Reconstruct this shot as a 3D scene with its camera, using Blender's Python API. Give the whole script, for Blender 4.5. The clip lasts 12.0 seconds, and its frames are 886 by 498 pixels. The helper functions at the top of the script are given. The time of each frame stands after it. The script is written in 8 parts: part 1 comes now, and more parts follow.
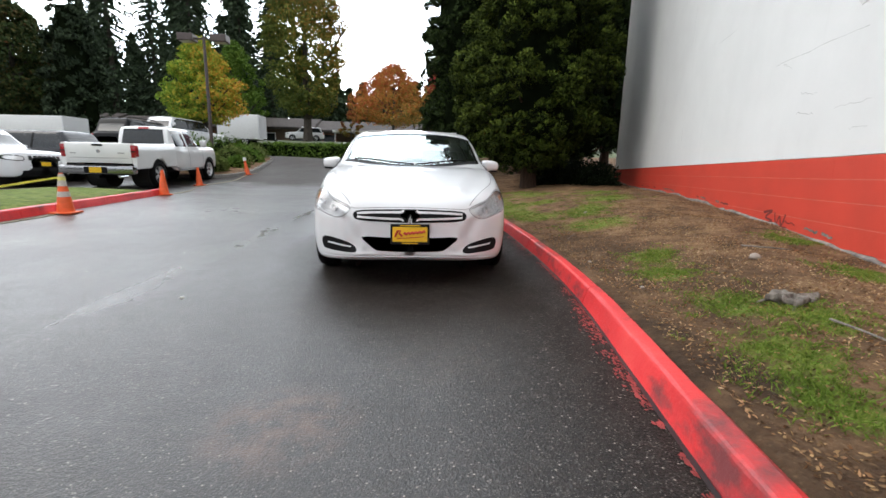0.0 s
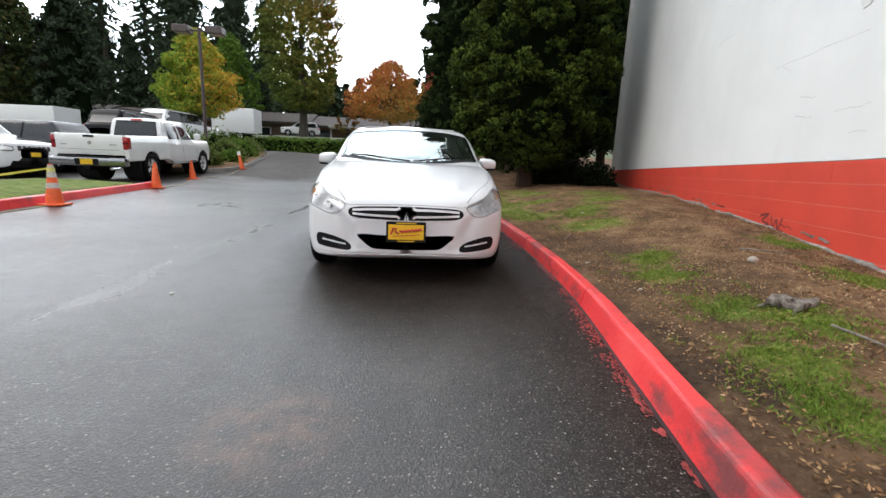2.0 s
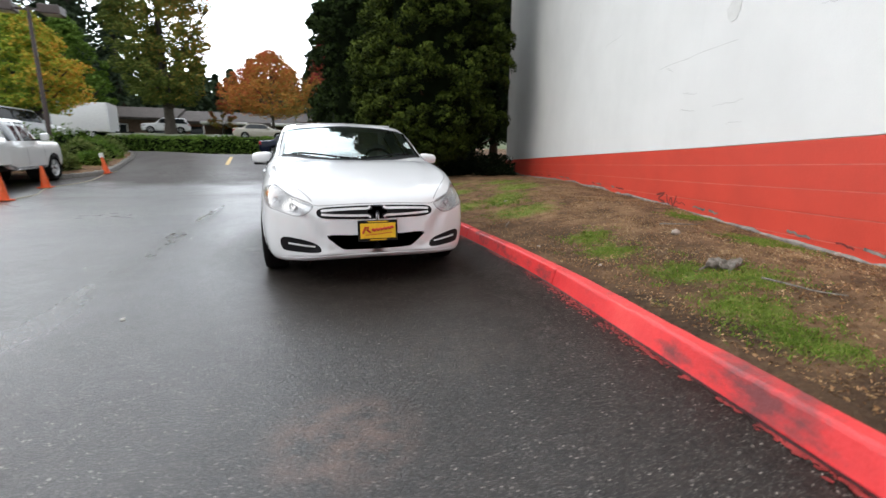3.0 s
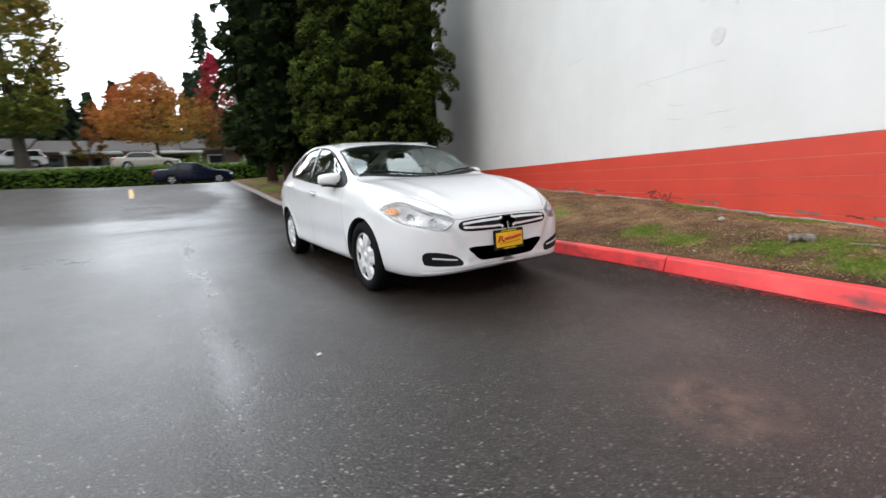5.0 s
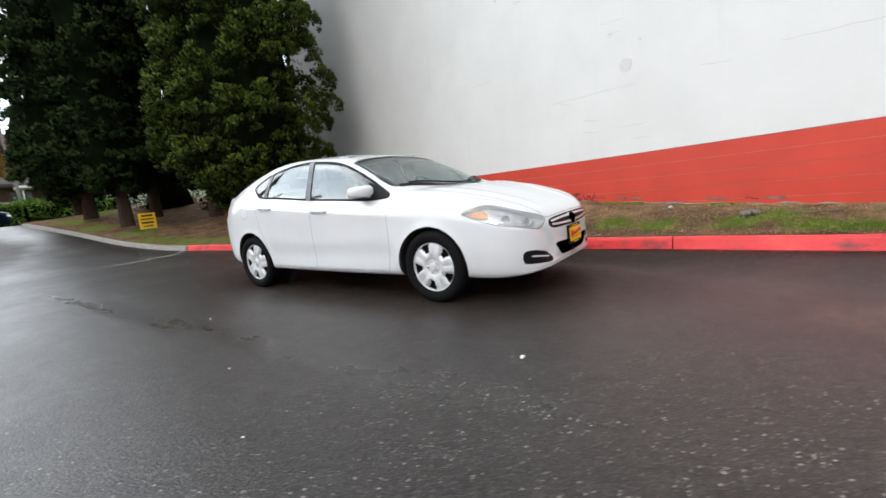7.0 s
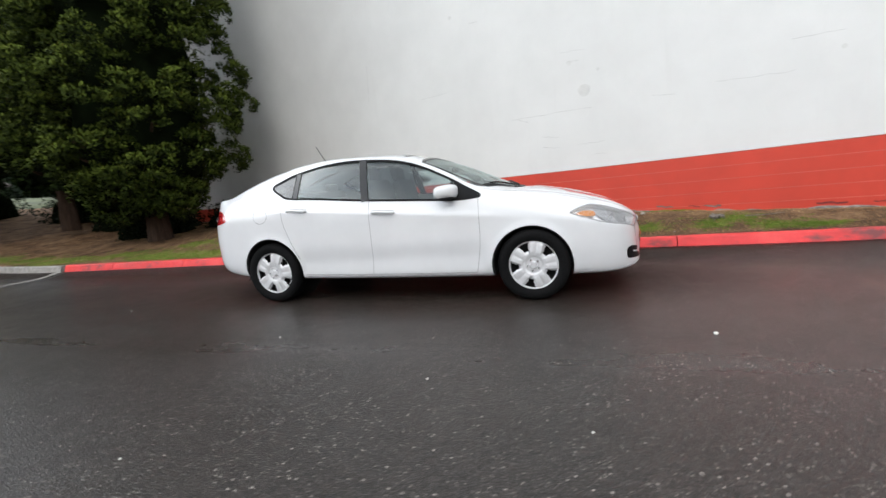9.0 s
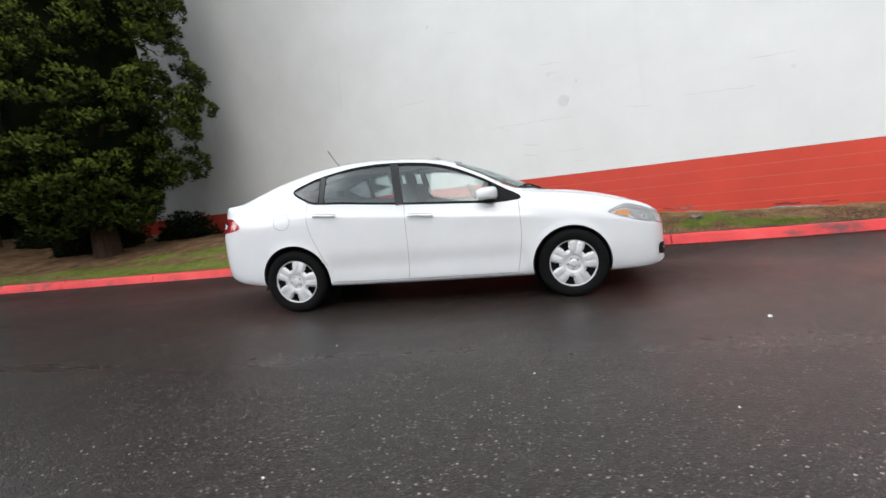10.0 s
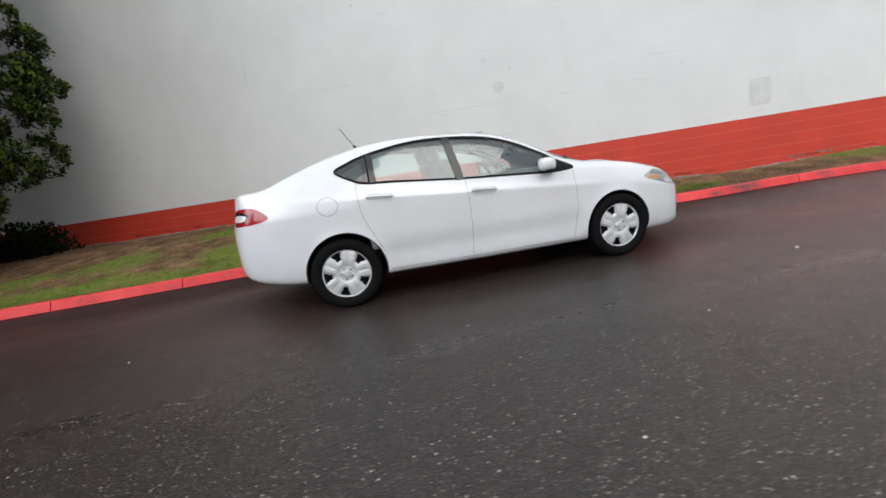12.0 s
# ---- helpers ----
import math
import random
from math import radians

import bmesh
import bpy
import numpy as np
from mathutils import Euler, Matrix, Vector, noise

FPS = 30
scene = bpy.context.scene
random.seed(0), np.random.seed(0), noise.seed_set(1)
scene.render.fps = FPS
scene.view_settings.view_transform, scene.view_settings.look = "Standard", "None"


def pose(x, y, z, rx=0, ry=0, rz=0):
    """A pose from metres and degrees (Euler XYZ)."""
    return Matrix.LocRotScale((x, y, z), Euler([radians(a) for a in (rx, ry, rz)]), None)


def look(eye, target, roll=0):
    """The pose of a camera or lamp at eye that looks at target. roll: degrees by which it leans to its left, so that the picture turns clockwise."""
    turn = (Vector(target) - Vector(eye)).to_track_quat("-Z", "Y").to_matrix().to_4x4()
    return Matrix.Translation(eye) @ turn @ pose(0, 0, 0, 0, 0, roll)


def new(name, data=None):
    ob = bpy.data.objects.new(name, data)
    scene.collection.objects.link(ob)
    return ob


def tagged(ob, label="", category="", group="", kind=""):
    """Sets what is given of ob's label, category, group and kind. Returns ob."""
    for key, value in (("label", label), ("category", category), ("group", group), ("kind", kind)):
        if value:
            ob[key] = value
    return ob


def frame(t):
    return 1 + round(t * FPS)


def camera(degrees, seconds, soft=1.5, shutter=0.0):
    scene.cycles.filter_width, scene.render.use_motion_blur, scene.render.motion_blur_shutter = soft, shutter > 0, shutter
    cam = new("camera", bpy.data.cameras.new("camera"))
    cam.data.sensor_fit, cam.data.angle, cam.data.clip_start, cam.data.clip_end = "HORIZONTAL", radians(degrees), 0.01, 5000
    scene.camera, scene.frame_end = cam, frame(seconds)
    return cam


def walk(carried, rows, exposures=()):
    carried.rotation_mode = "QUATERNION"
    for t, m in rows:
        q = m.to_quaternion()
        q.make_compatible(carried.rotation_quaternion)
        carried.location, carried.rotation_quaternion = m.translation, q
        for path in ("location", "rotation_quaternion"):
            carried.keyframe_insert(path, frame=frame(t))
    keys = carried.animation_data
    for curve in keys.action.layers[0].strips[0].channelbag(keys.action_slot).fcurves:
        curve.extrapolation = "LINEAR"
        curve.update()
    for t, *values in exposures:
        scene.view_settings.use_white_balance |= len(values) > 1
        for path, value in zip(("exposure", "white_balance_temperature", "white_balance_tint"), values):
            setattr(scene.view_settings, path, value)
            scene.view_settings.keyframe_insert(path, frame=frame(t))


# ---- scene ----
cam = camera(91.5, 12.0, shutter=0.5)
PATH = [
    (0, (0.033, -4.367, 1.008), (0.167, -2.408, 0.629), 1.3),
    (0.5, (0.024, -4.355, 1.013), (0.112, -2.394, 0.629), 0.7),
    (1, (0.032, -4.332, 1.013), (0.129, -2.371, 0.629), 1.6),
    (1.5, (0.035, -4.322, 1.004), (0.155, -2.365, 0.61), 1.9),
    (2, (0.023, -4.316, 1.004), (0.182, -2.36, 0.616), 2.3),
    (2.5, (-0.174, -4.329, 0.999), (0.119, -2.387, 0.621), 2.3),
    (2.7, (-0.335, -4.316, 1.015), (0.156, -2.42, 0.609), 1.9),
    (4.3, (-1.719, -3.928, 0.965), (-0.907, -2.132, 0.603), -2.2),
    (4.5, (-1.888, -3.84, 0.98), (-1.04, -2.07, 0.598), -3.0),
    (5, (-2.313, -3.618, 1.006), (-1.267, -1.947, 0.667), -3.0),
    (5.5, (-2.773, -3.399, 0.999), (-1.529, -1.869, 0.667), -4.7),
    (6, (-3.138, -3.016, 0.989), (-1.835, -1.534, 0.665), -5.5),
    (6.5, (-3.481, -2.634, 1.011), (-2.005, -1.313, 0.736), -5.6),
    (7, (-3.768, -2.232, 1.004), (-2.169, -1.067, 0.712), -6.2),
    (7.2, (-3.869, -2.029, 1.02), (-2.254, -0.9, 0.695), -5.7),
    (8.8, (-4.536, -0.574, 1.045), (-2.685, 0.134, 0.771), -5.2),
    (9, (-4.646, -0.366, 1.059), (-2.756, 0.225, 0.777), -5.1),
    (9.5, (-4.771, 0.09, 1.051), (-2.852, 0.57, 0.761), -6.7),
    (10, (-4.865, 0.539, 1.07), (-2.907, 0.856, 0.809), -5.6),
    (10.5, (-4.946, 1.023, 1.084), (-2.966, 1.099, 0.814), -5.1),
    (11, (-4.907, 1.519, 1.099), (-2.934, 1.477, 0.776), -4.7),
    (11.5, (-4.87, 2.034, 1.094), (-2.905, 1.804, 0.797), -6.8),
    (12, (-4.73, 2.517, 1.104), (-2.795, 2.164, 0.744), -8.1),
]
walk(cam, [(t, look(eye, target, roll)) for t, eye, target, roll in PATH], exposures=[(0.0, 0.13), (6.0, 0.12), (9.5, 0.0), (10.5, -0.08), (12.0, -0.25)])

# ---- world and light: an overcast, wet autumn day ----
world = bpy.data.worlds.new("overcast_sky")
scene.world = world
world.use_nodes = True
wn, wl = world.node_tree.nodes, world.node_tree.links
wn.clear()
sky = wn.new("ShaderNodeTexSky")
sky.sky_type, sky.sun_disc = "NISHITA", False
sky.sun_elevation, sky.sun_rotation = radians(45), radians(-102)
sky.air_density, sky.dust_density, sky.ozone_density = 1.0, 4.0, 1.0
wco = wn.new("ShaderNodeTexCoord")
wmap = wn.new("ShaderNodeMapping")
wmap.inputs["Scale"].default_value = (1.6, 1.6, 4.0)
wno = wn.new("ShaderNodeTexNoise")
wno.inputs["Scale"].default_value, wno.inputs["Detail"].default_value = 1.7, 6.0
wramp = wn.new("ShaderNodeValToRGB")
wramp.color_ramp.elements[0].position, wramp.color_ramp.elements[0].color = 0.34, (7.6, 8.5, 9.6, 1)
wramp.color_ramp.elements[1].position, wramp.color_ramp.elements[1].color = 0.62, (14.5, 15.0, 15.4, 1)
wmix = wn.new("ShaderNodeMix")
wmix.data_type = "RGBA"
wmix.inputs["Factor"].default_value = 0.86
wbg = wn.new("ShaderNodeBackground")
wbg.inputs["Strength"].default_value = 0.126
wout = wn.new("ShaderNodeOutputWorld")
wl.new(wco.outputs["Generated"], wmap.inputs["Vector"])
wl.new(wmap.outputs["Vector"], wno.inputs["Vector"])
wl.new(wno.outputs["Fac"], wramp.inputs["Fac"])
wl.new(sky.outputs["Color"], wmix.inputs["A"])
wl.new(wramp.outputs["Color"], wmix.inputs["B"])
wsep = wn.new("ShaderNodeSeparateXYZ")
wl.new(wco.outputs["Generated"], wsep.inputs[0])
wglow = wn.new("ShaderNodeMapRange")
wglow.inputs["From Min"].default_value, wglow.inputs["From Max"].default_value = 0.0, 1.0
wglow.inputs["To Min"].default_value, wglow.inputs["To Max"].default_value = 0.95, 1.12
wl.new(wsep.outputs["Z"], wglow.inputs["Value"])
wlift = wn.new("ShaderNodeVectorMath")
wlift.operation = "SCALE"
# the sky is made brighter low towards +y, for sheen on the wet road
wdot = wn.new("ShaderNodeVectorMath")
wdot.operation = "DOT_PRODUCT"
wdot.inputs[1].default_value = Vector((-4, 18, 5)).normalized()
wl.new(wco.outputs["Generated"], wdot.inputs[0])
wbright = wn.new("ShaderNodeMapRange")
wbright.interpolation_type = "SMOOTHSTEP"
wbright.inputs["From Min"].default_value, wbright.inputs["From Max"].default_value = 0.62, 1.0
wbright.inputs["To Min"].default_value, wbright.inputs["To Max"].default_value = 0.9, 4.1
wl.new(wdot.outputs["Value"], wbright.inputs["Value"])
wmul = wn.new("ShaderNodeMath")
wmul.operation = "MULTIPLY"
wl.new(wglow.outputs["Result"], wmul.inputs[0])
wl.new(wbright.outputs["Result"], wmul.inputs[1])
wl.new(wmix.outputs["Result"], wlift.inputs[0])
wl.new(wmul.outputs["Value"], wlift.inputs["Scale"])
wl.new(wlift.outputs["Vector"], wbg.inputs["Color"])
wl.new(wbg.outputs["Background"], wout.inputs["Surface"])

sun_data = bpy.data.lights.new("sun", "SUN")
sun_data.energy, sun_data.angle, sun_data.color = 0.75, radians(32), (1.0, 0.97, 0.93)
sun = new("sun", sun_data)
sun.matrix_basis = look((-19, -4, 20), (0, 0, 0))


# ---- materials ----
class Mat:
    """A small builder of node materials."""

    def __init__(self, name, color=(0.5, 0.5, 0.5), rough=0.6, metal=0.0, coat=0.0, spec=0.5):
        self.m = bpy.data.materials.new(name)
        self.m.use_nodes = True
        self.n, self.l = self.m.node_tree.nodes, self.m.node_tree.links
        self.b = self.n["Principled BSDF"]
        self.b.inputs["Base Color"].default_value = (*color, 1)
        self.b.inputs["Roughness"].default_value = rough
        self.b.inputs["Metallic"].default_value = metal
        self.b.inputs["Coat Weight"].default_value = coat
        self.b.inputs["Coat Roughness"].default_value = 0.04
        self.b.inputs["Specular IOR Level"].default_value = spec
        self.co = self.n.new("ShaderNodeTexCoord").outputs["Object"]

    def noise(self, scale, detail=4.0, rough=0.55, vec=None, stretch=None, out="Fac"):
        t = self.n.new("ShaderNodeTexNoise")
        t.inputs["Scale"].default_value, t.inputs["Detail"].default_value, t.inputs["Roughness"].default_value = scale, detail, rough
        v = vec or self.co
        if stretch:
            mp = self.n.new("ShaderNodeMapping")
            mp.inputs["Scale"].default_value = stretch
            self.l.new(v, mp.inputs["Vector"])
            v = mp.outputs["Vector"]
        self.l.new(v, t.inputs["Vector"])
        return t.outputs[out]

    def cells(self, scale, out="Distance", feature="F1"):
        t = self.n.new("ShaderNodeTexVoronoi")
        t.feature = feature
        t.inputs["Scale"].default_value = scale
        self.l.new(self.co, t.inputs["Vector"])
        return t.outputs[out]

    def ramp(self, fac, *stops):
        r = self.n.new("ShaderNodeValToRGB")
        e = r.color_ramp.elements
        while len(e) < len(stops):
            e.new(0.5)
        for s, (p, c) in zip(e, stops):
            s.position, s.color = p, (*(c if isinstance(c, tuple) else (c, c, c)), 1)
        self.l.new(fac, r.inputs["Fac"])
        return r.outputs["Color"]

    def mix(self, fac, a, b, blend="MIX"):
        x = self.n.new("ShaderNodeMix")
        x.data_type, x.blend_type = "RGBA", blend
        for k, v in (("Factor", fac), ("A", a), ("B", b)):
            if isinstance(v, (int, float)):
                x.inputs[k].default_value = v if k == "Factor" else (v, v, v, 1)
            elif isinstance(v, tuple):
                x.inputs[k].default_value = (*v, 1)
            else:
                self.l.new(v, x.inputs[k])
        return x.outputs["Result"]

    def math(self, op, a, b=0.0):
        x = self.n.new("ShaderNodeMath")
        x.operation = op
        for i, v in enumerate((a, b)):
            if isinstance(v, (int, float)):
                x.inputs[i].default_value = v
            else:
                self.l.new(v, x.inputs[i])
        return x.outputs[0]

    def axis(self, k):
        s = self.n.new("ShaderNodeSeparateXYZ")
        self.l.new(self.co, s.inputs[0])
        return s.outputs[k]

    def spot(self, at, radius, scale=(1.0, 1.0)):
        """1 inside a soft round patch of the plan, 0 outside."""
        mp = self.n.new("ShaderNodeMapping")
        mp.inputs["Location"].default_value = (-at[0] * scale[0], -at[1] * scale[1], 0)
        mp.inputs["Scale"].default_value = (scale[0], scale[1], 0.0)
        self.l.new(self.co, mp.inputs["Vector"])
        ln = self.n.new("ShaderNodeVectorMath")
        ln.operation = "LENGTH"
        self.l.new(mp.outputs["Vector"], ln.inputs[0])
        return self.ramp(ln.outputs["Value"], (radius * 0.55, 1.0), (min(1.0, radius), 0.0))

    def attribute(self, name):
        x = self.n.new("ShaderNodeAttribute")
        x.attribute_name = name
        return x.outputs["Fac"]

    def random(self):
        return self.n.new("ShaderNodeObjectInfo").outputs["Random"]

    def island(self):
        return self.n.new("ShaderNodeNewGeometry").outputs["Random Per Island"]

    def color(self, c):
        self.l.new(c, self.b.inputs["Base Color"])
        return self

    def rough(self, r):
        self.l.new(r, self.b.inputs["Roughness"])
        return self

    def bump(self, h, strength=0.3, dist=0.01):
        x = self.n.new("ShaderNodeBump")
        x.inputs["Strength"].default_value, x.inputs["Distance"].default_value = strength, dist
        self.l.new(h, x.inputs["Height"])
        self.l.new(x.outputs["Normal"], self.b.inputs["Normal"])
        return self


def plain(name, color, rough=0.5, metal=0.0, coat=0.0, vary=0.12, scale=9.0, bump=0.0):
    k = Mat(name, color, rough, metal, coat)
    f = k.noise(scale, 5.0)
    k.color(k.ramp(f, (0.3, tuple(c * (1 - vary) for c in color)), (0.7, tuple(min(1, c * (1 + vary)) for c in color))))
    if bump:
        k.bump(k.noise(scale * 6, 3.0), bump, 0.004)
    return k.m


def make_asphalt():
    k = Mat("wet_asphalt", rough=0.6, spec=0.15, coat=1.0)
    k.b.inputs["Coat IOR"].default_value = 1.34
    k.b.inputs["Coat Roughness"].default_value = 0.2
    base = k.ramp(k.noise(0.45, 6.0), (0.32, (0.01, 0.0074, 0.006)), (0.68, (0.0195, 0.0148, 0.0122)))
    base = k.mix(1.0, base, k.ramp(k.noise(14.0, 5.0, 0.65), (0.36, 0.6), (0.66, 1.4)), "MULTIPLY")
    grit = k.cells(120.0, "Color")
    grain = k.mix(k.ramp(grit, (0.5, 0.0), (0.95, 0.5)), base, (0.052, 0.042, 0.036))
    stone = k.ramp(k.cells(130.0), (0.0, 1.0), (0.26, 0.9), (0.4, 0.0))
    chosen = k.ramp(k.cells(130.0, "Color"), (0.46, 0.0), (0.75, 0.65))
    pale = k.mix(k.math("MULTIPLY", stone, chosen), grain, (0.2, 0.18, 0.163))
    big = k.ramp(k.math("ADD", k.cells(56.0), k.math("MULTIPLY", k.math("SUBTRACT", k.noise(170.0, 2.0), 0.5), 0.35)), (0.0, 1.0), (0.12, 0.85), (0.26, 0.0))
    few = k.ramp(k.cells(56.0, "Color"), (0.54, 0.0), (0.82, 0.95))
    bigs = k.math("MULTIPLY", big, few)
    pale = k.mix(bigs, pale, (0.42, 0.37, 0.325))
    # scattered worn stones about a centimetre across, in loose clusters
    worn = k.ramp(k.math("ADD", k.cells(34.0), k.math("MULTIPLY", k.math("SUBTRACT", k.noise(120.0, 2.0), 0.5), 0.4)), (0.0, 1.0), (0.13, 0.9), (0.24, 0.0))
    sparse = k.math("MULTIPLY", k.ramp(k.cells(34.0, "Color"), (0.57, 0.0), (0.74, 1.0)), k.ramp(k.noise(2.6, 4.0, 0.6), (0.36, 0.35), (0.6, 1.0)))
    # the wheel track in mid-lane is worn down to the stones, the side by the kerb is not
    track = k.ramp(k.math("ADD", k.math("MULTIPLY", k.axis(0), 0.2), 0.5), (0.12, 1.0), (0.34, 0.25))
    worns = k.math("MULTIPLY", k.math("MULTIPLY", worn, sparse), track)
    pale = k.mix(worns, pale, (0.45, 0.405, 0.365))
    rust = k.ramp(k.noise(0.8, 7.0, 0.65), (0.66, 0.0), (0.8, 0.16))
    c = k.mix(rust, pale, (0.085, 0.06, 0.047))
    stain = k.math("MULTIPLY", k.spot((-0.48, -2.8), 0.34), k.ramp(k.noise(9.0, 6.0, 0.7), (0.4, 0.0), (0.62, 1.0)))
    c = k.mix(k.math("MULTIPLY", stain, 0.6), c, (0.13, 0.075, 0.055))
    stain2 = k.math("MULTIPLY", k.spot((0.15, -2.25), 0.4), k.ramp(k.noise(7.0, 6.0, 0.7), (0.42, 0.0), (0.66, 1.0)))
    c = k.mix(k.math("MULTIPLY", stain2, 0.12), c, (0.16, 0.12, 0.09))
    # the upper ramp has drained and dried to brown-grey with a ragged edge
    edge = k.math("ADD", k.math("MULTIPLY", k.math("SUBTRACT", k.noise(0.45, 5.0, 0.6), 0.5), 7.0), k.axis(1))
    lane = k.math("ADD", k.math("MULTIPLY", k.math("SUBTRACT", k.noise(0.5, 4.0, 0.6), 0.5), 3.0), k.axis(0))
    dry = k.math("MULTIPLY", k.ramp(k.math("MULTIPLY", edge, 0.05), (0.58, 0.0), (0.68, 1.0)), k.ramp(k.math("ADD", k.math("MULTIPLY", lane, 0.1), 0.5), (0.4, 1.0), (0.5, 0.0)))
    c = k.mix(k.math("MULTIPLY", dry, 0.7), c, (0.062, 0.052, 0.047))
    k.color(c)
    # coat and specular are cut under the car and along the kerb, against red reflections
    kerbside = k.ramp(k.math("ADD", k.math("MULTIPLY", k.axis(0), 0.2), 0.5), (0.52, 0.0), (0.68, 0.8))
    gloss_cut = k.math("MAXIMUM", k.spot((0.05, 1.35), 1.0, (0.64, 0.27)), k.math("MULTIPLY", dry, 0.8))
    gloss_cut = k.math("MAXIMUM", gloss_cut, kerbside)
    k.l.new(k.math("SUBTRACT", 1.0, k.math("MULTIPLY", gloss_cut, 0.97)), k.b.inputs["Coat Weight"])
    k.l.new(k.math("SUBTRACT", 0.15, k.math("MULTIPLY", gloss_cut, 0.14)), k.b.inputs["Specular IOR Level"])
    wet = k.noise(0.3, 5.0, 0.6)
    fine = k.noise(6.0, 4.0)
    r = k.ramp(k.math("ADD", k.math("MULTIPLY", wet, 0.75), k.math("MULTIPLY", fine, 0.25)), (0.34, 0.42), (0.5, 0.55), (0.66, 0.66))
    # a long worn track where water lies in a thin film
    film = k.math("MULTIPLY", k.spot((-2.13, 1.2), 1.0, (5.5, 0.16)), k.ramp(k.noise(2.0, 2.0, 0.5, stretch=(2.0, 0.5, 1.0)), (0.3, 0.0), (0.75, 1.0)))
    k.rough(r)
    k.l.new(k.mix(k.math("MULTIPLY", film, 0.5), k.math("MULTIPLY", r, 0.6), 0.14), k.b.inputs["Coat Roughness"])
    h = k.math("ADD", k.math("MULTIPLY", k.cells(105.0), 0.8), k.math("MULTIPLY", k.noise(190.0, 3.0, 0.7), 0.9))
    h = k.math("ADD", h, k.math("ADD", k.math("MULTIPLY", k.math("ADD", bigs, worns), 0.5), k.math("MULTIPLY", k.noise(38.0, 3.0, 0.6), 1.1)))
    k.bump(k.math("MULTIPLY", h, k.math("SUBTRACT", 1.0, k.math("MULTIPLY", film, 0.6))), 0.5, 0.004)
    k.l.new(k.b.inputs["Normal"].links[0].from_socket, k.b.inputs["Coat Normal"])
    return k.m


def make_grass_soil():
    k = Mat("patchy_grass_and_bark_soil", rough=0.95, spec=0.15)
    soil = k.ramp(k.noise(2.6, 9.0, 0.72), (0.3, (0.045, 0.027, 0.017)), (0.45, (0.13, 0.076, 0.042)), (0.57, (0.22, 0.13, 0.07)), (0.72, (0.34, 0.225, 0.125)))
    chips = k.mix(k.ramp(k.cells(42.0), (0.1, 0.7), (0.3, 0.0)), soil, k.mix(k.noise(60.0, 2.0, out="Color"), (0.1, 0.06, 0.035), (0.34, 0.22, 0.13)))
    damp = k.math("MULTIPLY", k.math("MAXIMUM", k.spot((1.22, -3.3), 1.0, (2.6, 0.4)), k.math("MULTIPLY", k.spot((1.9, -1.2), 1.0, (1.6, 0.5)), 0.7)), k.ramp(k.noise(2.2, 6.0, 0.65), (0.32, 0.1), (0.55, 0.9)))
    chips = k.mix(damp, chips, k.ramp(k.noise(18.0, 5.0), (0.3, (0.028, 0.018, 0.012)), (0.7, (0.075, 0.048, 0.03))))
    green = k.ramp(k.noise(22.0, 6.0, 0.75), (0.3, (0.06, 0.105, 0.012)), (0.5, (0.14, 0.205, 0.028)), (0.7, (0.26, 0.29, 0.06)))
    ragged = k.math("ADD", k.attribute("grass"), k.math("MULTIPLY", k.math("SUBTRACT", k.noise(8.0, 7.0, 0.7), 0.5), 0.9))
    k.color(k.mix(k.ramp(ragged, (0.45, 0.0), (0.72, 0.85)), chips, green))
    k.bump(k.math("ADD", k.noise(45.0, 5.0, 0.7), k.math("MULTIPLY", k.cells(30.0), 0.6)), 0.9, 0.03)
    return k.m


def make_wall_white():
    k = Mat("white_painted_block", rough=0.62)
    c = k.ramp(k.noise(0.8, 6.0, 0.6), (0.3, (0.7, 0.7, 0.685)), (0.7, (0.77, 0.77, 0.755)))
    streak = k.ramp(k.noise(1.0, 5.0, 0.6, stretch=(3.0, 3.0, 0.25)), (0.6, 0.0), (0.85, 0.25))
    k.color(k.mix(streak, c, (0.58, 0.575, 0.55)))
    k.bump(k.math("ADD", k.noise(70.0, 4.0), k.math("MULTIPLY", k.noise(2.5, 3.0), 3.0)), 0.22, 0.006)
    return k.m


def make_paint_red(name, color, chip=0.0, rough=0.55, chip_color=(0.36, 0.33, 0.3)):
    k = Mat(name, rough=rough)
    dark = tuple(c * 0.84 for c in color)
    c = k.ramp(k.noise(1.6, 7.0, 0.65), (0.28, dark), (0.62, color))
    fac = k.ramp(k.noise(7.0, 8.0, 0.72), (0.69 - chip, 0.0), (0.71 - chip, 0.9))
    k.color(k.mix(fac, c, chip_color))
    k.bump(k.noise(50.0, 5.0, 0.65), 0.35, 0.006)
    return k.m


M = {}
M["asphalt"] = make_asphalt()
M["bank"] = make_grass_soil()
M["wall_white"] = make_wall_white()
M["wall_red"] = make_paint_red("orange_red_painted_block", (0.63, 0.056, 0.03), -0.03)


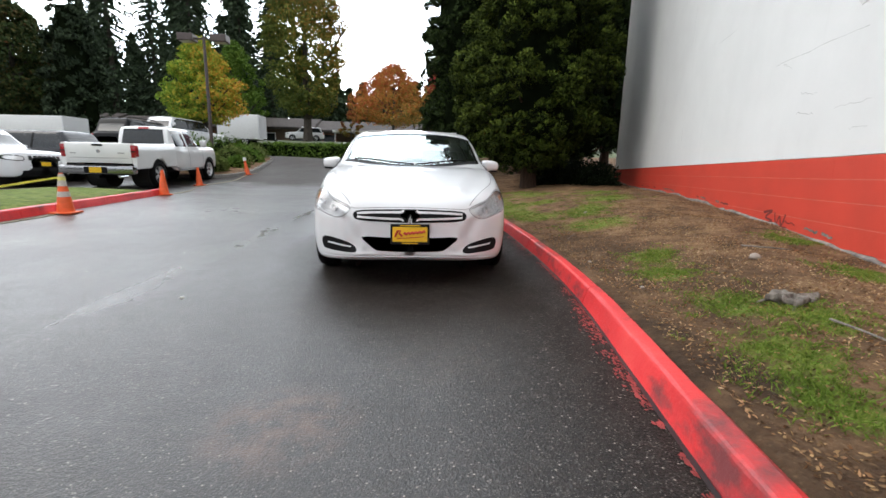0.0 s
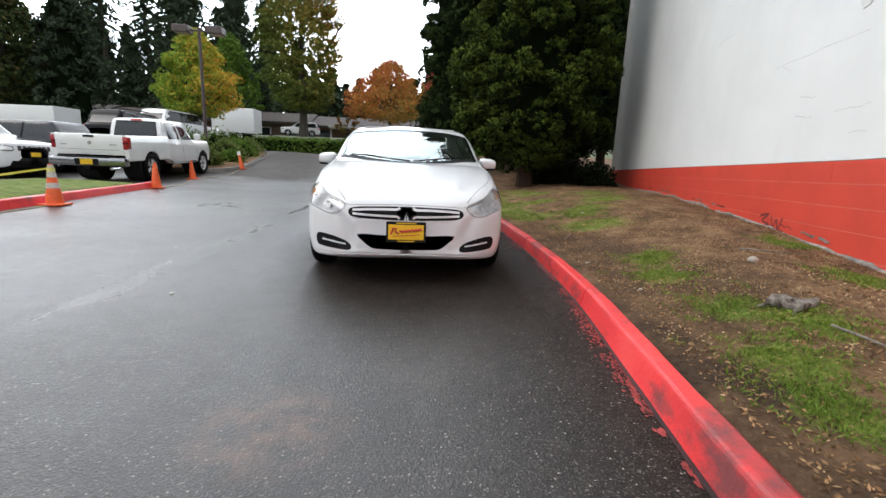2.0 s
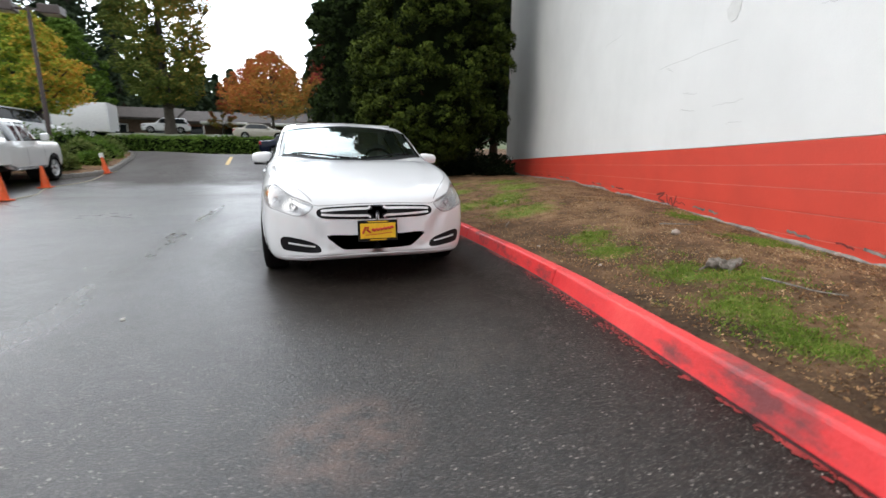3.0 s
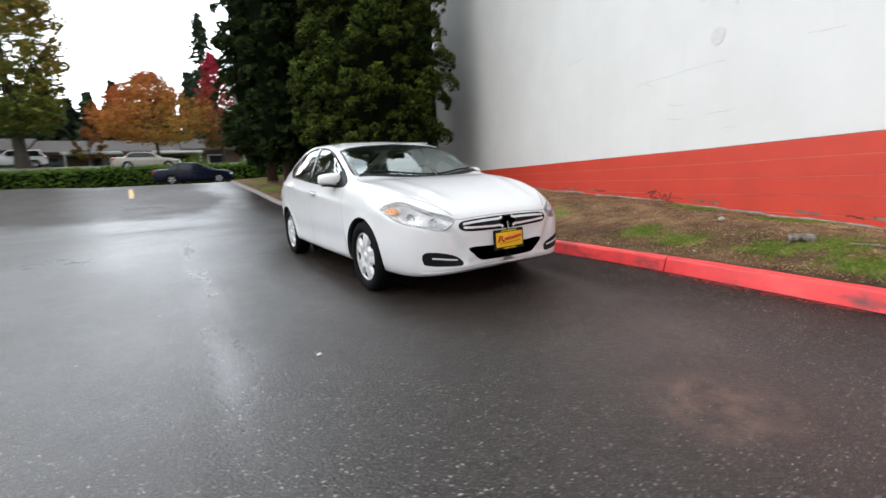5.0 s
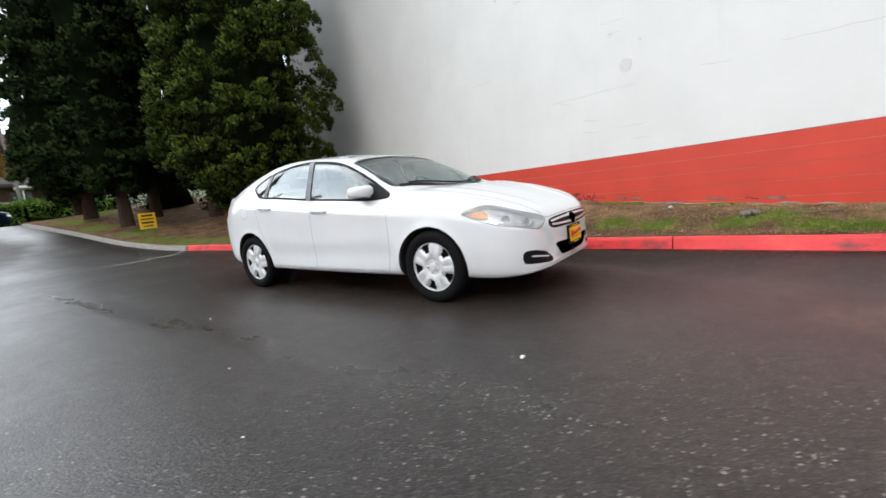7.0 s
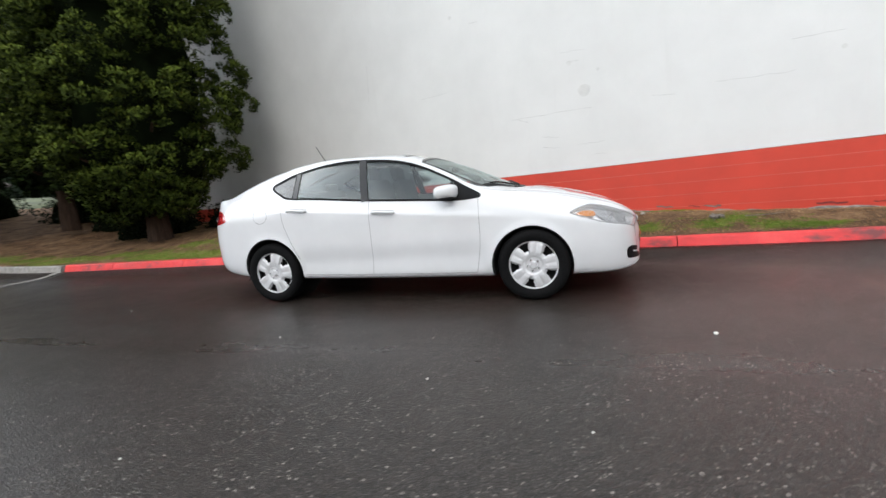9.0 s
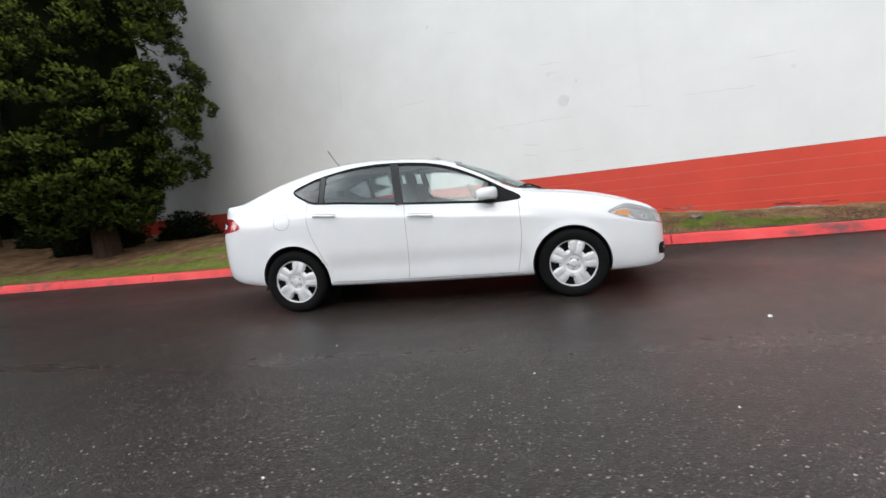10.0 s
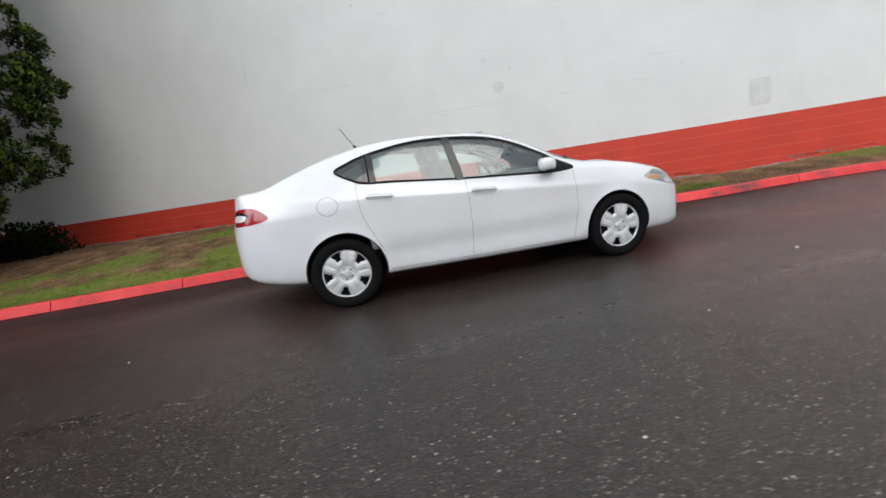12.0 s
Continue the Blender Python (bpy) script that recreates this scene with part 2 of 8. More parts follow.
def make_kerb_red():
    k = Mat("red_painted_concrete", rough=0.45)
    c = k.ramp(k.noise(2.2, 7.0, 0.65), (0.28, (0.5, 0.022, 0.024)), (0.55, (0.7, 0.034, 0.036)), (0.75, (0.76, 0.07, 0.062)))
    scuff = k.ramp(k.noise(1.7, 9.0, 0.7, stretch=(1.0, 1.0, 2.2)), (0.53, 0.0), (0.66, 0.85))
    c = k.mix(scuff, c, (0.1, 0.035, 0.037))
    chip = k.ramp(k.noise(16.0, 8.0, 0.75), (0.69, 0.0), (0.71, 0.9))
    k.color(k.mix(chip, c, (0.25, 0.16, 0.14)))
    k.bump(k.noise(40.0, 6.0, 0.7), 0.45, 0.008)
    return k.m


M["kerb_red"] = make_kerb_red()
M["kerb_grey"] = plain("weathered_concrete", (0.27, 0.255, 0.235), 0.85, vary=0.3, scale=14, bump=0.5)
M["stucco"] = plain("bare_grey_footing", (0.2, 0.18, 0.16), 0.9, vary=0.5, scale=11, bump=0.7)


# ---- helpers for shapes ----
def thing(name, label, category="", group="", kind="", at=None):
    e = new(name)
    e.empty_display_size = 0.1
    if at is not None:
        e.matrix_basis = at
    return tagged(e, label, category, group, kind)


def mesh_of(name, verts, faces, mat=None, smooth=False):
    me = bpy.data.meshes.new(name)
    me.from_pydata([tuple(v) for v in verts], [], [tuple(f) for f in faces])
    if mat:
        me.materials.append(mat)
    if smooth:
        me.polygons.foreach_set("use_smooth", [True] * len(me.polygons))
    me.update()
    return me


def put_part(name, me, parent, label="", m=None):
    ob = new(name, me)
    ob.parent = parent
    if m is not None:
        ob.matrix_basis = m
    return tagged(ob, label)


def part(name, bm, material, parent, label="", smooth=False, m=None):
    me = bpy.data.meshes.new(name)
    bm.to_mesh(me)
    bm.free()
    me.materials.append(material)
    if "skin_normal" in me.attributes:
        norms = np.zeros(len(me.vertices) * 3, dtype=np.float32)
        me.attributes["skin_normal"].data.foreach_get("vector", norms)
        me.polygons.foreach_set("use_smooth", [True] * len(me.polygons))
        me.normals_split_custom_set_from_vertices(norms.reshape(-1, 3).tolist())
    elif smooth:
        me.polygons.foreach_set("use_smooth", [True] * len(me.polygons))
        me.set_sharp_from_angle(angle=radians(38))
    return put_part(name, me, parent, label, m)


def box(sx, sy, sz, at=(0, 0, 0), bevel=0.0, bm=None, turn=None, seg=2):
    """A box centred at a place, with rounded edges."""
    out = bm or bmesh.new()
    m = Matrix.Translation(at) @ (turn or Matrix()) @ Matrix.Diagonal((sx, sy, sz, 1))
    vs = bmesh.ops.create_cube(out, size=1, matrix=m)["verts"]
    if bevel:
        es = list({e for v in vs for e in v.link_edges})
        bmesh.ops.bevel(out, geom=es, offset=bevel, segments=seg, affect="EDGES", profile=0.5)
    return out


def tube(r1, r2, depth, at=(0, 0, 0), turn=None, seg=20, bm=None, caps=True):
    """A tapered round bar along its own z, centred at a place."""
    out = bm or bmesh.new()
    bmesh.ops.create_cone(out, cap_ends=caps, segments=seg, radius1=r1, radius2=r2, depth=depth, matrix=Matrix.Translation(at) @ (turn or Matrix()))
    return out


def lathe(profile, seg=40, axis="x", closed=False):
    """Turn a profile of (radius, along) about an axis."""
    bm = bmesh.new()
    rings = []
    for r, h in profile:
        ring = []
        for i in range(seg):
            a = 2 * math.pi * i / seg
            p = (h, r * math.cos(a), r * math.sin(a)) if axis == "x" else (r * math.cos(a), r * math.sin(a), h)
            ring.append(bm.verts.new(p))
        rings.append(ring)
    for a, b in zip(rings, rings[1:]):
        for i in range(seg):
            j = (i + 1) % seg
            bm.faces.new((a[i], a[j], b[j], b[i]))
    bmesh.ops.recalc_face_normals(bm, faces=bm.faces)
    return bm


def rod(points, r, seg=8, bm=None, taper=1.0):
    """A round bar along a line of points."""
    out = bm or bmesh.new()
    pts = [Vector(p) for p in points]
    rings = []
    for i, p in enumerate(pts):
        d = (pts[min(i + 1, len(pts) - 1)] - pts[max(i - 1, 0)]).normalized()
        a = d.orthogonal().normalized() if i == 0 else (a - d * a.dot(d)).normalized()
        b = d.cross(a)
        rr = r * (1 + (taper - 1) * i / max(1, len(pts) - 1))
        rings.append([out.verts.new(p + rr * (math.cos(2 * math.pi * k / seg) * a + math.sin(2 * math.pi * k / seg) * b)) for k in range(seg)])
    for u, v in zip(rings, rings[1:]):
        for k in range(seg):
            out.faces.new((u[k], u[(k + 1) % seg], v[(k + 1) % seg], v[k]))
    out.faces.new(rings[0][::-1])
    out.faces.new(rings[-1])
    return out


def sstep(t):
    t = min(1.0, max(0.0, t))
    return t * t * (3 - 2 * t)


def pchip(xs, ys):
    """A smooth curve through points that does not overshoot."""
    xs, ys = np.array(xs, float), np.array(ys, float)
    h, d = np.diff(xs), np.diff(ys) / np.diff(xs)
    m = np.zeros(len(xs))
    for i in range(1, len(xs) - 1):
        if d[i - 1] * d[i] > 0:
            w1, w2 = 2 * h[i] + h[i - 1], h[i] + 2 * h[i - 1]
            m[i] = (w1 + w2) / (w1 / d[i - 1] + w2 / d[i])
    m[0], m[-1] = d[0], d[-1]

    def f(x):
        x = min(max(x, xs[0]), xs[-1])
        i = min(max(int(np.searchsorted(xs, x)) - 1, 0), len(xs) - 2)
        t = (x - xs[i]) / h[i]
        return float((2 * t**3 - 3 * t**2 + 1) * ys[i] + (t**3 - 2 * t**2 + t) * h[i] * m[i] + (-2 * t**3 + 3 * t**2) * ys[i + 1] + (t**3 - t**2) * h[i] * m[i + 1])

    return f


# ---- ground ----
def road_z(x, y):
    rise = 1.25 * sstep((y - 9.5) / 15.5)
    z = rise * (1 - 0.35 * sstep((-5 - x) / 4) * (1 - sstep((y - 20) / 5))) + 0.12 * sstep((-5 - x) / 3) * sstep((y + 1) / 5)
    # the asphalt climbs towards the kerb
    apron = 0.36 + 0.8 * sstep((-1.0 - y) / 1.5)
    return z + kerb_lift(y) * sstep((apron - (kerb_x(y) - x)) / apron)


kerb_x = pchip([-16, -9, -5.3, -3.4, -2.4, -1.55, -0.6, 0.4, 1.8, 3.5, 6.7, 9.4, 12, 16, 20, 22.3], [-2.2, -0.5, 0.48, 0.875, 1.06, 1.2, 1.3, 1.352, 1.375, 1.36, 1.28, 1.25, 1.24, 1.12, 0.8, 0.65])
kerb_lift = pchip([-16, -5.5, -4, -3, -1.55, 0.5, 7, 10, 14], [0.2, 0.17, 0.15, 0.115, 0.085, 0.065, 0.06, 0.05, 0.0])
WALL_TURN = radians(17.84)
WALL_DIR = Vector((math.sin(WALL_TURN), math.cos(WALL_TURN), 0))
WALL_OUT = Vector((-math.cos(WALL_TURN), math.sin(WALL_TURN), 0))


def wall_x(y):
    return 3.829 + 0.3219 * (y + 0.616)


base_z = pchip([-16, -7, -4.5, -3, -1.2, 0.4, 5, 9, 13], [0.4, 0.36, 0.265, 0.28, 0.34, 0.42, 0.52, 0.47, 0.55])


def bank_z(x, y):
    """Height of the planted strip beside the kerb."""
    k = kerb_x(y) + 0.145
    w = wall_x(min(y, 13.0))
    u = (x - k) / max(0.5, w - k)
    low = road_z(k, y) + 0.115
    if y <= 13:
        up = base_z(y) - low
    else:
        up = 0.41
    z = low + up * (sstep(u * 1.1) if u < 1 else 1.0) + 0.08 * math.exp(-((u - 0.55) / 0.28) ** 2) * (1 - sstep((y - 10) / 4))
    lump = noise.noise((x * 0.9, y * 0.9, 2.0)) * 0.04 + noise.noise((x * 3.1, y * 3.1, 5.0)) * 0.018
    return z + lump * sstep(u * 6) - (0.02 if u < 0 else 0)


def grid_sheet(name, xs, ys, height, mat, label, kind="structure", keep=None):
    verts, index = [], {}
    for j, y in enumerate(ys):
        for i, x in enumerate(xs):
            index[i, j] = len(verts)
            verts.append((x, y, height(x, y)))
    faces = [(index[i, j], index[i + 1, j], index[i + 1, j + 1], index[i, j + 1]) for j in range(len(ys) - 1) for i in range(len(xs) - 1)
             if keep is None or keep((xs[i] + xs[i + 1]) / 2, (ys[j] + ys[j + 1]) / 2)]
    return tagged(new(name, mesh_of(name, verts, faces, mat, True)), label, kind=kind)


def steps(a, b, n):
    return [a + (b - a) * i / n for i in range(n + 1)]


M["meadow"] = plain("distant_green_ground", (0.075, 0.09, 0.04), 0.95, vary=0.4, scale=0.3)


def ground_z(x, y):
    if y > 33:
        return 1.1 + 1.5 * sstep((y - 33) / 6) + 1.1 * sstep((y - 38) / 16)
    return -0.12 + (1.1 * sstep((y - 9.5) / 15.5) if y > 9.5 else 0)


grid_sheet("ground", [-900, -300, -120, -60] + steps(-50, 40, 18) + [60, 120, 300, 900], [-900, -300, -100, -40] + steps(-20, 60, 32) + [80, 140, 300, 900], ground_z, M["meadow"], "dark green grassy ground reaching the far horizon")
road = grid_sheet("road", steps(-42, -6, 60) + steps(-6, 0, 14)[1:] + steps(0, 2, 26)[1:] + steps(2, 30, 46)[1:], steps(-30, 33.5, 120), road_z, M["asphalt"], "wet dark asphalt driveway with worn aggregate", keep=lambda x, y: x < kerb_x(min(22, max(-16, y))) + 0.9 or y > 21 or y < -15)


GREEN = [(2.2, 9.2, 0.5), (2.9, 7.6, 0.45), (2.0, 11.6, 0.5), (1.75, 3.4, 0.6), (1.8, 5.3, 0.6), (1.85, 7.1, 0.6), (2.6, 4.6, 0.55), (3.0, 6.4, 0.6), (4.0, 5.0, 0.5), (2.9, 2.6, 0.45), (1.92, -1.3, 0.2), (2.12, -0.75, 0.2), (2.36, 1.2, 0.45), (1.86, -2.12, 0.2), (1.66, -2.72, 0.22), (1.47, -3.13, 0.17), (3.55, -0.6, 0.2), (2.95, -1.83, 0.2), (2.05, -2.45, 0.16), (2.64, 2.2, 0.3), (1.95, 2.6, 0.5), (1.9, 4.4, 0.55), (1.9, 6.2, 0.6), (1.95, 8.0, 0.55), (1.5, -6.2, 0.6), (0.9, -7.5, 0.6), (1.9, 10.5, 0.7), (1.8, 12.8, 0.7), (3.6, 3.4, 0.5), (2.2, 15.0, 0.8), (1.8, 17.5, 0.8), (1.9, 20.5, 0.9), (3.4, 22.0, 0.9)]


def green_at(x, y):
    g = max(math.exp(-(((x - a) / (r * 1.25)) ** 2 + ((y - b) / (r * 1.7)) ** 2)) for a, b, r in GREEN)
    return min(1.0, 0.85 * g + 0.3 * max(0.0, noise.noise((x * 1.3, y * 0.9, 9.0))) - 0.06)


def bank_grid():
    verts, faces, idx = [], [], {}
    ys = steps(-16, 13, 145) + steps(13, 23.5, 40)[1:]
    n = 44
    for j, y in enumerate(ys):
        a = kerb_x(y) + 0.125
        b = wall_x(y) + 0.05 if y <= 13 else wall_x(13) + 0.05 + (y - 13) * 2.2
        for i in range(n + 1):
            x = a + (b - a) * (i / n)
            idx[i, j] = len(verts)
            verts.append((x, y, bank_z(x, y)))
    for j in range(len(ys) - 1):
        for i in range(n):
            faces.append((idx[i, j], idx[i + 1, j], idx[i + 1, j + 1], idx[i, j + 1]))
    me = mesh_of("planted_bank", verts, faces, M["bank"], True)
    at = me.attributes.new("grass", "FLOAT", "POINT")
    at.data.foreach_set("value", [green_at(v[0], v[1]) for v in verts])
    return tagged(new("planted_bank", me), "patchy grass and brown bark soil strip along the wall", kind="structure")


bank_grid()


# ---- kerbs ----
def kerb_piece(y0, y1, line, side, h=0.12, w=0.14, name="kerb_stone", n=6, skew=0.0):
    """One length of cast kerb with rounded shoulders, along x = line(y)."""
    prof = [(0, -0.06), (0.004, 0.005), (0.036, h * 0.84), (0.041, h * 0.92), (0.049, h * 0.98), (0.06, h + 0.001), (w - 0.03, h + 0.004), (w - 0.006, h - 0.015), (w, -0.06)]
    verts, faces = [], []
    for j in range(n + 1):
        y = y0 + (y1 - y0) * j / n
        x = line(y)
        for k, (dx, dz) in enumerate(prof):
            wob = 0.005 * noise.noise((y * 2.0, k * 0.6, 1.0)) + 0.0025 * noise.noise((y * 9.0, k * 0.9, 4.0))
            verts.append((x + side * (dx + wob), y, road_z(x, y) + dz + wob + skew))
    q = len(prof)
    for j in range(n):
        for k in range(q - 1):
            f = (j * q + k, j * q + k + 1, (j + 1) * q + k + 1, (j + 1) * q + k)
            faces.append(f if side > 0 else f[::-1])
    faces.append(tuple(range(q))[::-1] if side > 0 else tuple(range(q)))
    faces.append(tuple(range(n * q, n * q + q)) if side > 0 else tuple(range(n * q, n * q + q))[::-1])
    return verts, faces


kerb = thing("red_kerb", "red-painted concrete kerb, chipped and scuffed", "kerb", kind="structure")
joints = [-16, -12.5, -9.4, -6.9, -4.15, -1.555, 0.6, 2.8, 4.9, 6.4, 8.1, 9.4]
for a, b in zip(joints, joints[1:]):
    v, f = kerb_piece(a + 0.006, b - 0.006, kerb_x, 1, skew=random.uniform(-0.006, 0.008), n=24)
    put_part("kerb_stone", mesh_of("kerb_stone", v, f, M["kerb_red"]), kerb)
grey = thing("grey_kerb", "bare weathered grey concrete kerb, low and worn", "kerb", kind="structure")
gj = [9.5, 12.2, 14.8, 17.3, 19.8, 22.2]
for a, b in zip(gj, gj[1:]):
    v, f = kerb_piece(a + 0.004, b - 0.004, kerb_x, 1, h=0.12)
    put_part("kerb_stone", mesh_of("kerb_stone", v, f, M["kerb_grey"]), grey)

# ---- big wall of the store ----
def wall_point(s, out, z):
    """A place on the wall: s along it, out towards the road, z up."""
    p = Vector((3.829, -0.616, 0)) + WALL_DIR * s + WALL_OUT * out
    return (p.x, p.y, z - (0.018 if s < 0 else 0.0105) * s)


def slab(name, s0, s1, z0, z1, o0, o1, mat, parent=None, label="", n=1):
    bm = bmesh.new()
    vs = [bm.verts.new(wall_point(s, o, z)) for z in (z0, z1) for o in (o0, o1) for s in (s0, s1)]
    for q in ((0, 1, 3, 2), (4, 6, 7, 5), (0, 4, 5, 1), (2, 3, 7, 6), (0, 2, 6, 4), (1, 5, 7, 3)):
        bm.faces.new([vs[i] for i in q])
    bmesh.ops.recalc_face_normals(bm, faces=bm.faces)
    me = bpy.data.meshes.new(name)
    bm.to_mesh(me)
    bm.free()
    me.materials.append(mat)
    ob = new(name, me)
    ob.parent = parent
    return tagged(ob, label)


S0, S1 = -20.0, 14.6
# joints coloured pale pink for the light their hollows catch
M["mortar"] = plain("mortar_painted_lit", (0.62, 0.16, 0.12), 0.8, vary=0.15, scale=5)
wall = thing("wall_store", "tall white-painted block wall with an orange-red band along its foot", "wall", kind="structure")
slab("upper_wall", S0, 0.0, 1.17, 10.5, -0.3, 0.0, M["wall_white"], wall)
slab("upper_wall", 0.0, S1, 1.17, 10.5, -0.3, 0.0, M["wall_white"], wall)
slab("mortar", S0, 0.0, 0.0, 1.165, -0.3, -0.004, M["mortar"], wall, "mortar joints between the courses, coloured pale pink for caught light")
slab("mortar", 0.0, S1, 0.0, 1.165, -0.3, -0.004, M["mortar"], wall)
for i in range(6):
    cuts = [S0, -16.4, -13.2, -9.6, -6.4, -3.2, 0.0, 3.2, 6.4, 9.6, 12.0, S1]
    for a, b in zip(cuts, cuts[1:]):
        slab("course", a, b, 0.165 - 0.2 + 0.2 * i + 0.005, 0.165 + 0.2 * i - 0.005, -0.3, random.uniform(-0.001, 0.002), M["wall_red"], wall)


def footing():
    """Bare, broken concrete along the foot of the wall, ragged where the paint ends."""
    verts, faces = [], []
    ss = steps(S0, S1 - 0.02, 260)
    for i, s in enumerate(ss):
        p = wall_point(s, 0, 0)
        top = base_z(p[1]) + 0.035 + 0.035 * noise.noise((s * 1.3, 1, 2)) + 0.03 * noise.noise((s * 5.0, 4, 2))
        o = 0.022 + 0.012 * noise.noise((s * 3.0, 7, 2))
        x, y, _ = wall_point(s, o, 0)
        x2, y2, _ = wall_point(s, -0.004, 0)
        verts += [(x, y, -0.3), (x, y, top - 0.02), (x2, y2, top)]
    for i in range(len(ss) - 1):
        for k in range(2):
            faces.append((3 * i + k, 3 * i + k + 1, 3 * i + 4 + k, 3 * i + 3 + k))
    put_part("footing", mesh_of("footing", verts, faces, M["stucco"], False), wall, "bare grey crumbling footing")


footing()
slab("side_wall", S1 - 0.3, S1, -0.4, 10.5, -24, -0.3, M["wall_white"], wall)
slab("roof", S0, S1, 10.5, 10.7, -24, 0.05, M["wall_white"], wall)

# ---- vehicles ----
from mathutils.bvhtree import BVHTree
from mathutils.interpolate import poly_3d_calc


def make_car_paint(name, color, coat=1.0, spec=0.5):
    k = Mat(name, color, 0.32, 0.0, coat, spec)
    f = k.noise(2.2, 6.0, 0.6)
    k.color(k.ramp(f, (0.3, tuple(c * 0.93 for c in color)), (0.7, color)))
    drops = k.ramp(k.cells(160.0), (0.0, 1.0), (0.28, 0.0))
    wet = k.ramp(k.noise(14.0, 3.0), (0.5, 0.0), (0.6, 1.0))
    k.bump(k.math("MULTIPLY", drops, wet), 0.05, 0.002)
    return k.m


def make_glass(name, tint, gloss=(1.0, 1.0, 1.0), rough=0.0, ior=1.9):
    m = bpy.data.materials.new(name)
    m.use_nodes = True
    n, l = m.node_tree.nodes, m.node_tree.links
    n.clear()
    tr = n.new("ShaderNodeBsdfTransparent")
    tr.inputs["Color"].default_value = (*tint, 1)
    gl = n.new("ShaderNodeBsdfGlossy")
    gl.inputs["Color"].default_value = (*gloss, 1)
    gl.inputs["Roughness"].default_value = rough
    fr = n.new("ShaderNodeFresnel")
    fr.inputs["IOR"].default_value = ior
    mx = n.new("ShaderNodeMixShader")
    out = n.new("ShaderNodeOutputMaterial")
    l.new(fr.outputs[0], mx.inputs[0])
    l.new(tr.outputs[0], mx.inputs[1])
    l.new(gl.outputs[0], mx.inputs[2])
    l.new(mx.outputs[0], out.inputs[0])
    return m


M["white_paint"] = make_car_paint("white_car_paint", (0.75, 0.755, 0.768))
M["black_trim"] = plain("black_plastic_trim", (0.01, 0.01, 0.011), 0.5, vary=0.2, scale=30)
M["black_trim"].node_tree.nodes["Principled BSDF"].inputs["Specular IOR Level"].default_value = 0.1
M["gloss_black"] = plain("glossy_black_grille", (0.01, 0.01, 0.011), 0.18, vary=0.2, scale=30)
M["gap"] = plain("shadowed_panel_gap", (0.3, 0.3, 0.305), 0.8, vary=0.1)
M["rubber"] = plain("wet_tyre_rubber", (0.007, 0.007, 0.0073), 0.75, vary=0.25, scale=40, bump=0.3)
M["rubber"].node_tree.nodes["Principled BSDF"].inputs["Specular IOR Level"].default_value = 0.08
M["silver"] = plain("silver_painted_hubcap", (0.66, 0.66, 0.67), 0.36, 0.25, 0.2, 0.06, 20)
M["chrome"] = plain("chrome", (0.8, 0.8, 0.81), 0.12, 1.0, 0.0, 0.04, 20)
M["step_chrome"] = plain("dulled_bumper_chrome", (0.38, 0.38, 0.39), 0.22, 1.0, 0.0, 0.1, 20)
M["housing"] = plain("bright_lamp_reflector", (0.9, 0.9, 0.91), 0.25, 0.35, 0.0, 0.1, 35)
M["bezel"] = plain("grey_lamp_bezel", (0.5, 0.5, 0.51), 0.3, 0.5, vary=0.25, scale=40)
M["amber"] = plain("amber_lamp_reflector", (0.75, 0.34, 0.12), 0.25, vary=0.1)
M["red_lens"] = plain("red_tail_lamp", (0.33, 0.01, 0.015), 0.15, 0.0, 0.5, 0.2, 60)
M["well"] = plain("dark_wheel_well", (0.012, 0.012, 0.012), 0.9)
M["cloth"] = plain("grey_seat_cloth", (0.3, 0.3, 0.3), 0.9, vary=0.2, scale=40, bump=0.3)
M["cabin"] = plain("grey_cabin_plastic", (0.45, 0.455, 0.45), 0.7, vary=0.15, scale=20)
M["plate_yellow"] = plain("yellow_dealer_plate", (0.78, 0.47, 0.015), 0.4, vary=0.08, scale=30)
M["plate_red"] = plain("red_plate_lettering", (0.5, 0.03, 0.02), 0.5)
M["glass_screen"] = make_glass("wet_green_windscreen_glass", (0.8, 0.9, 0.88), (0.9, 1.0, 0.99), ior=2.9)
M["glass_side"] = make_glass("tinted_side_glass", (0.7, 0.8, 0.79), (0.95, 1.0, 1.0), ior=1.95)
M["glass_quarter"] = make_glass("tinted_quarter_glass", (0.3, 0.35, 0.36), ior=1.7)
M["lens"] = make_glass("clear_lamp_lens", (0.96, 0.965, 0.97), ior=1.5)


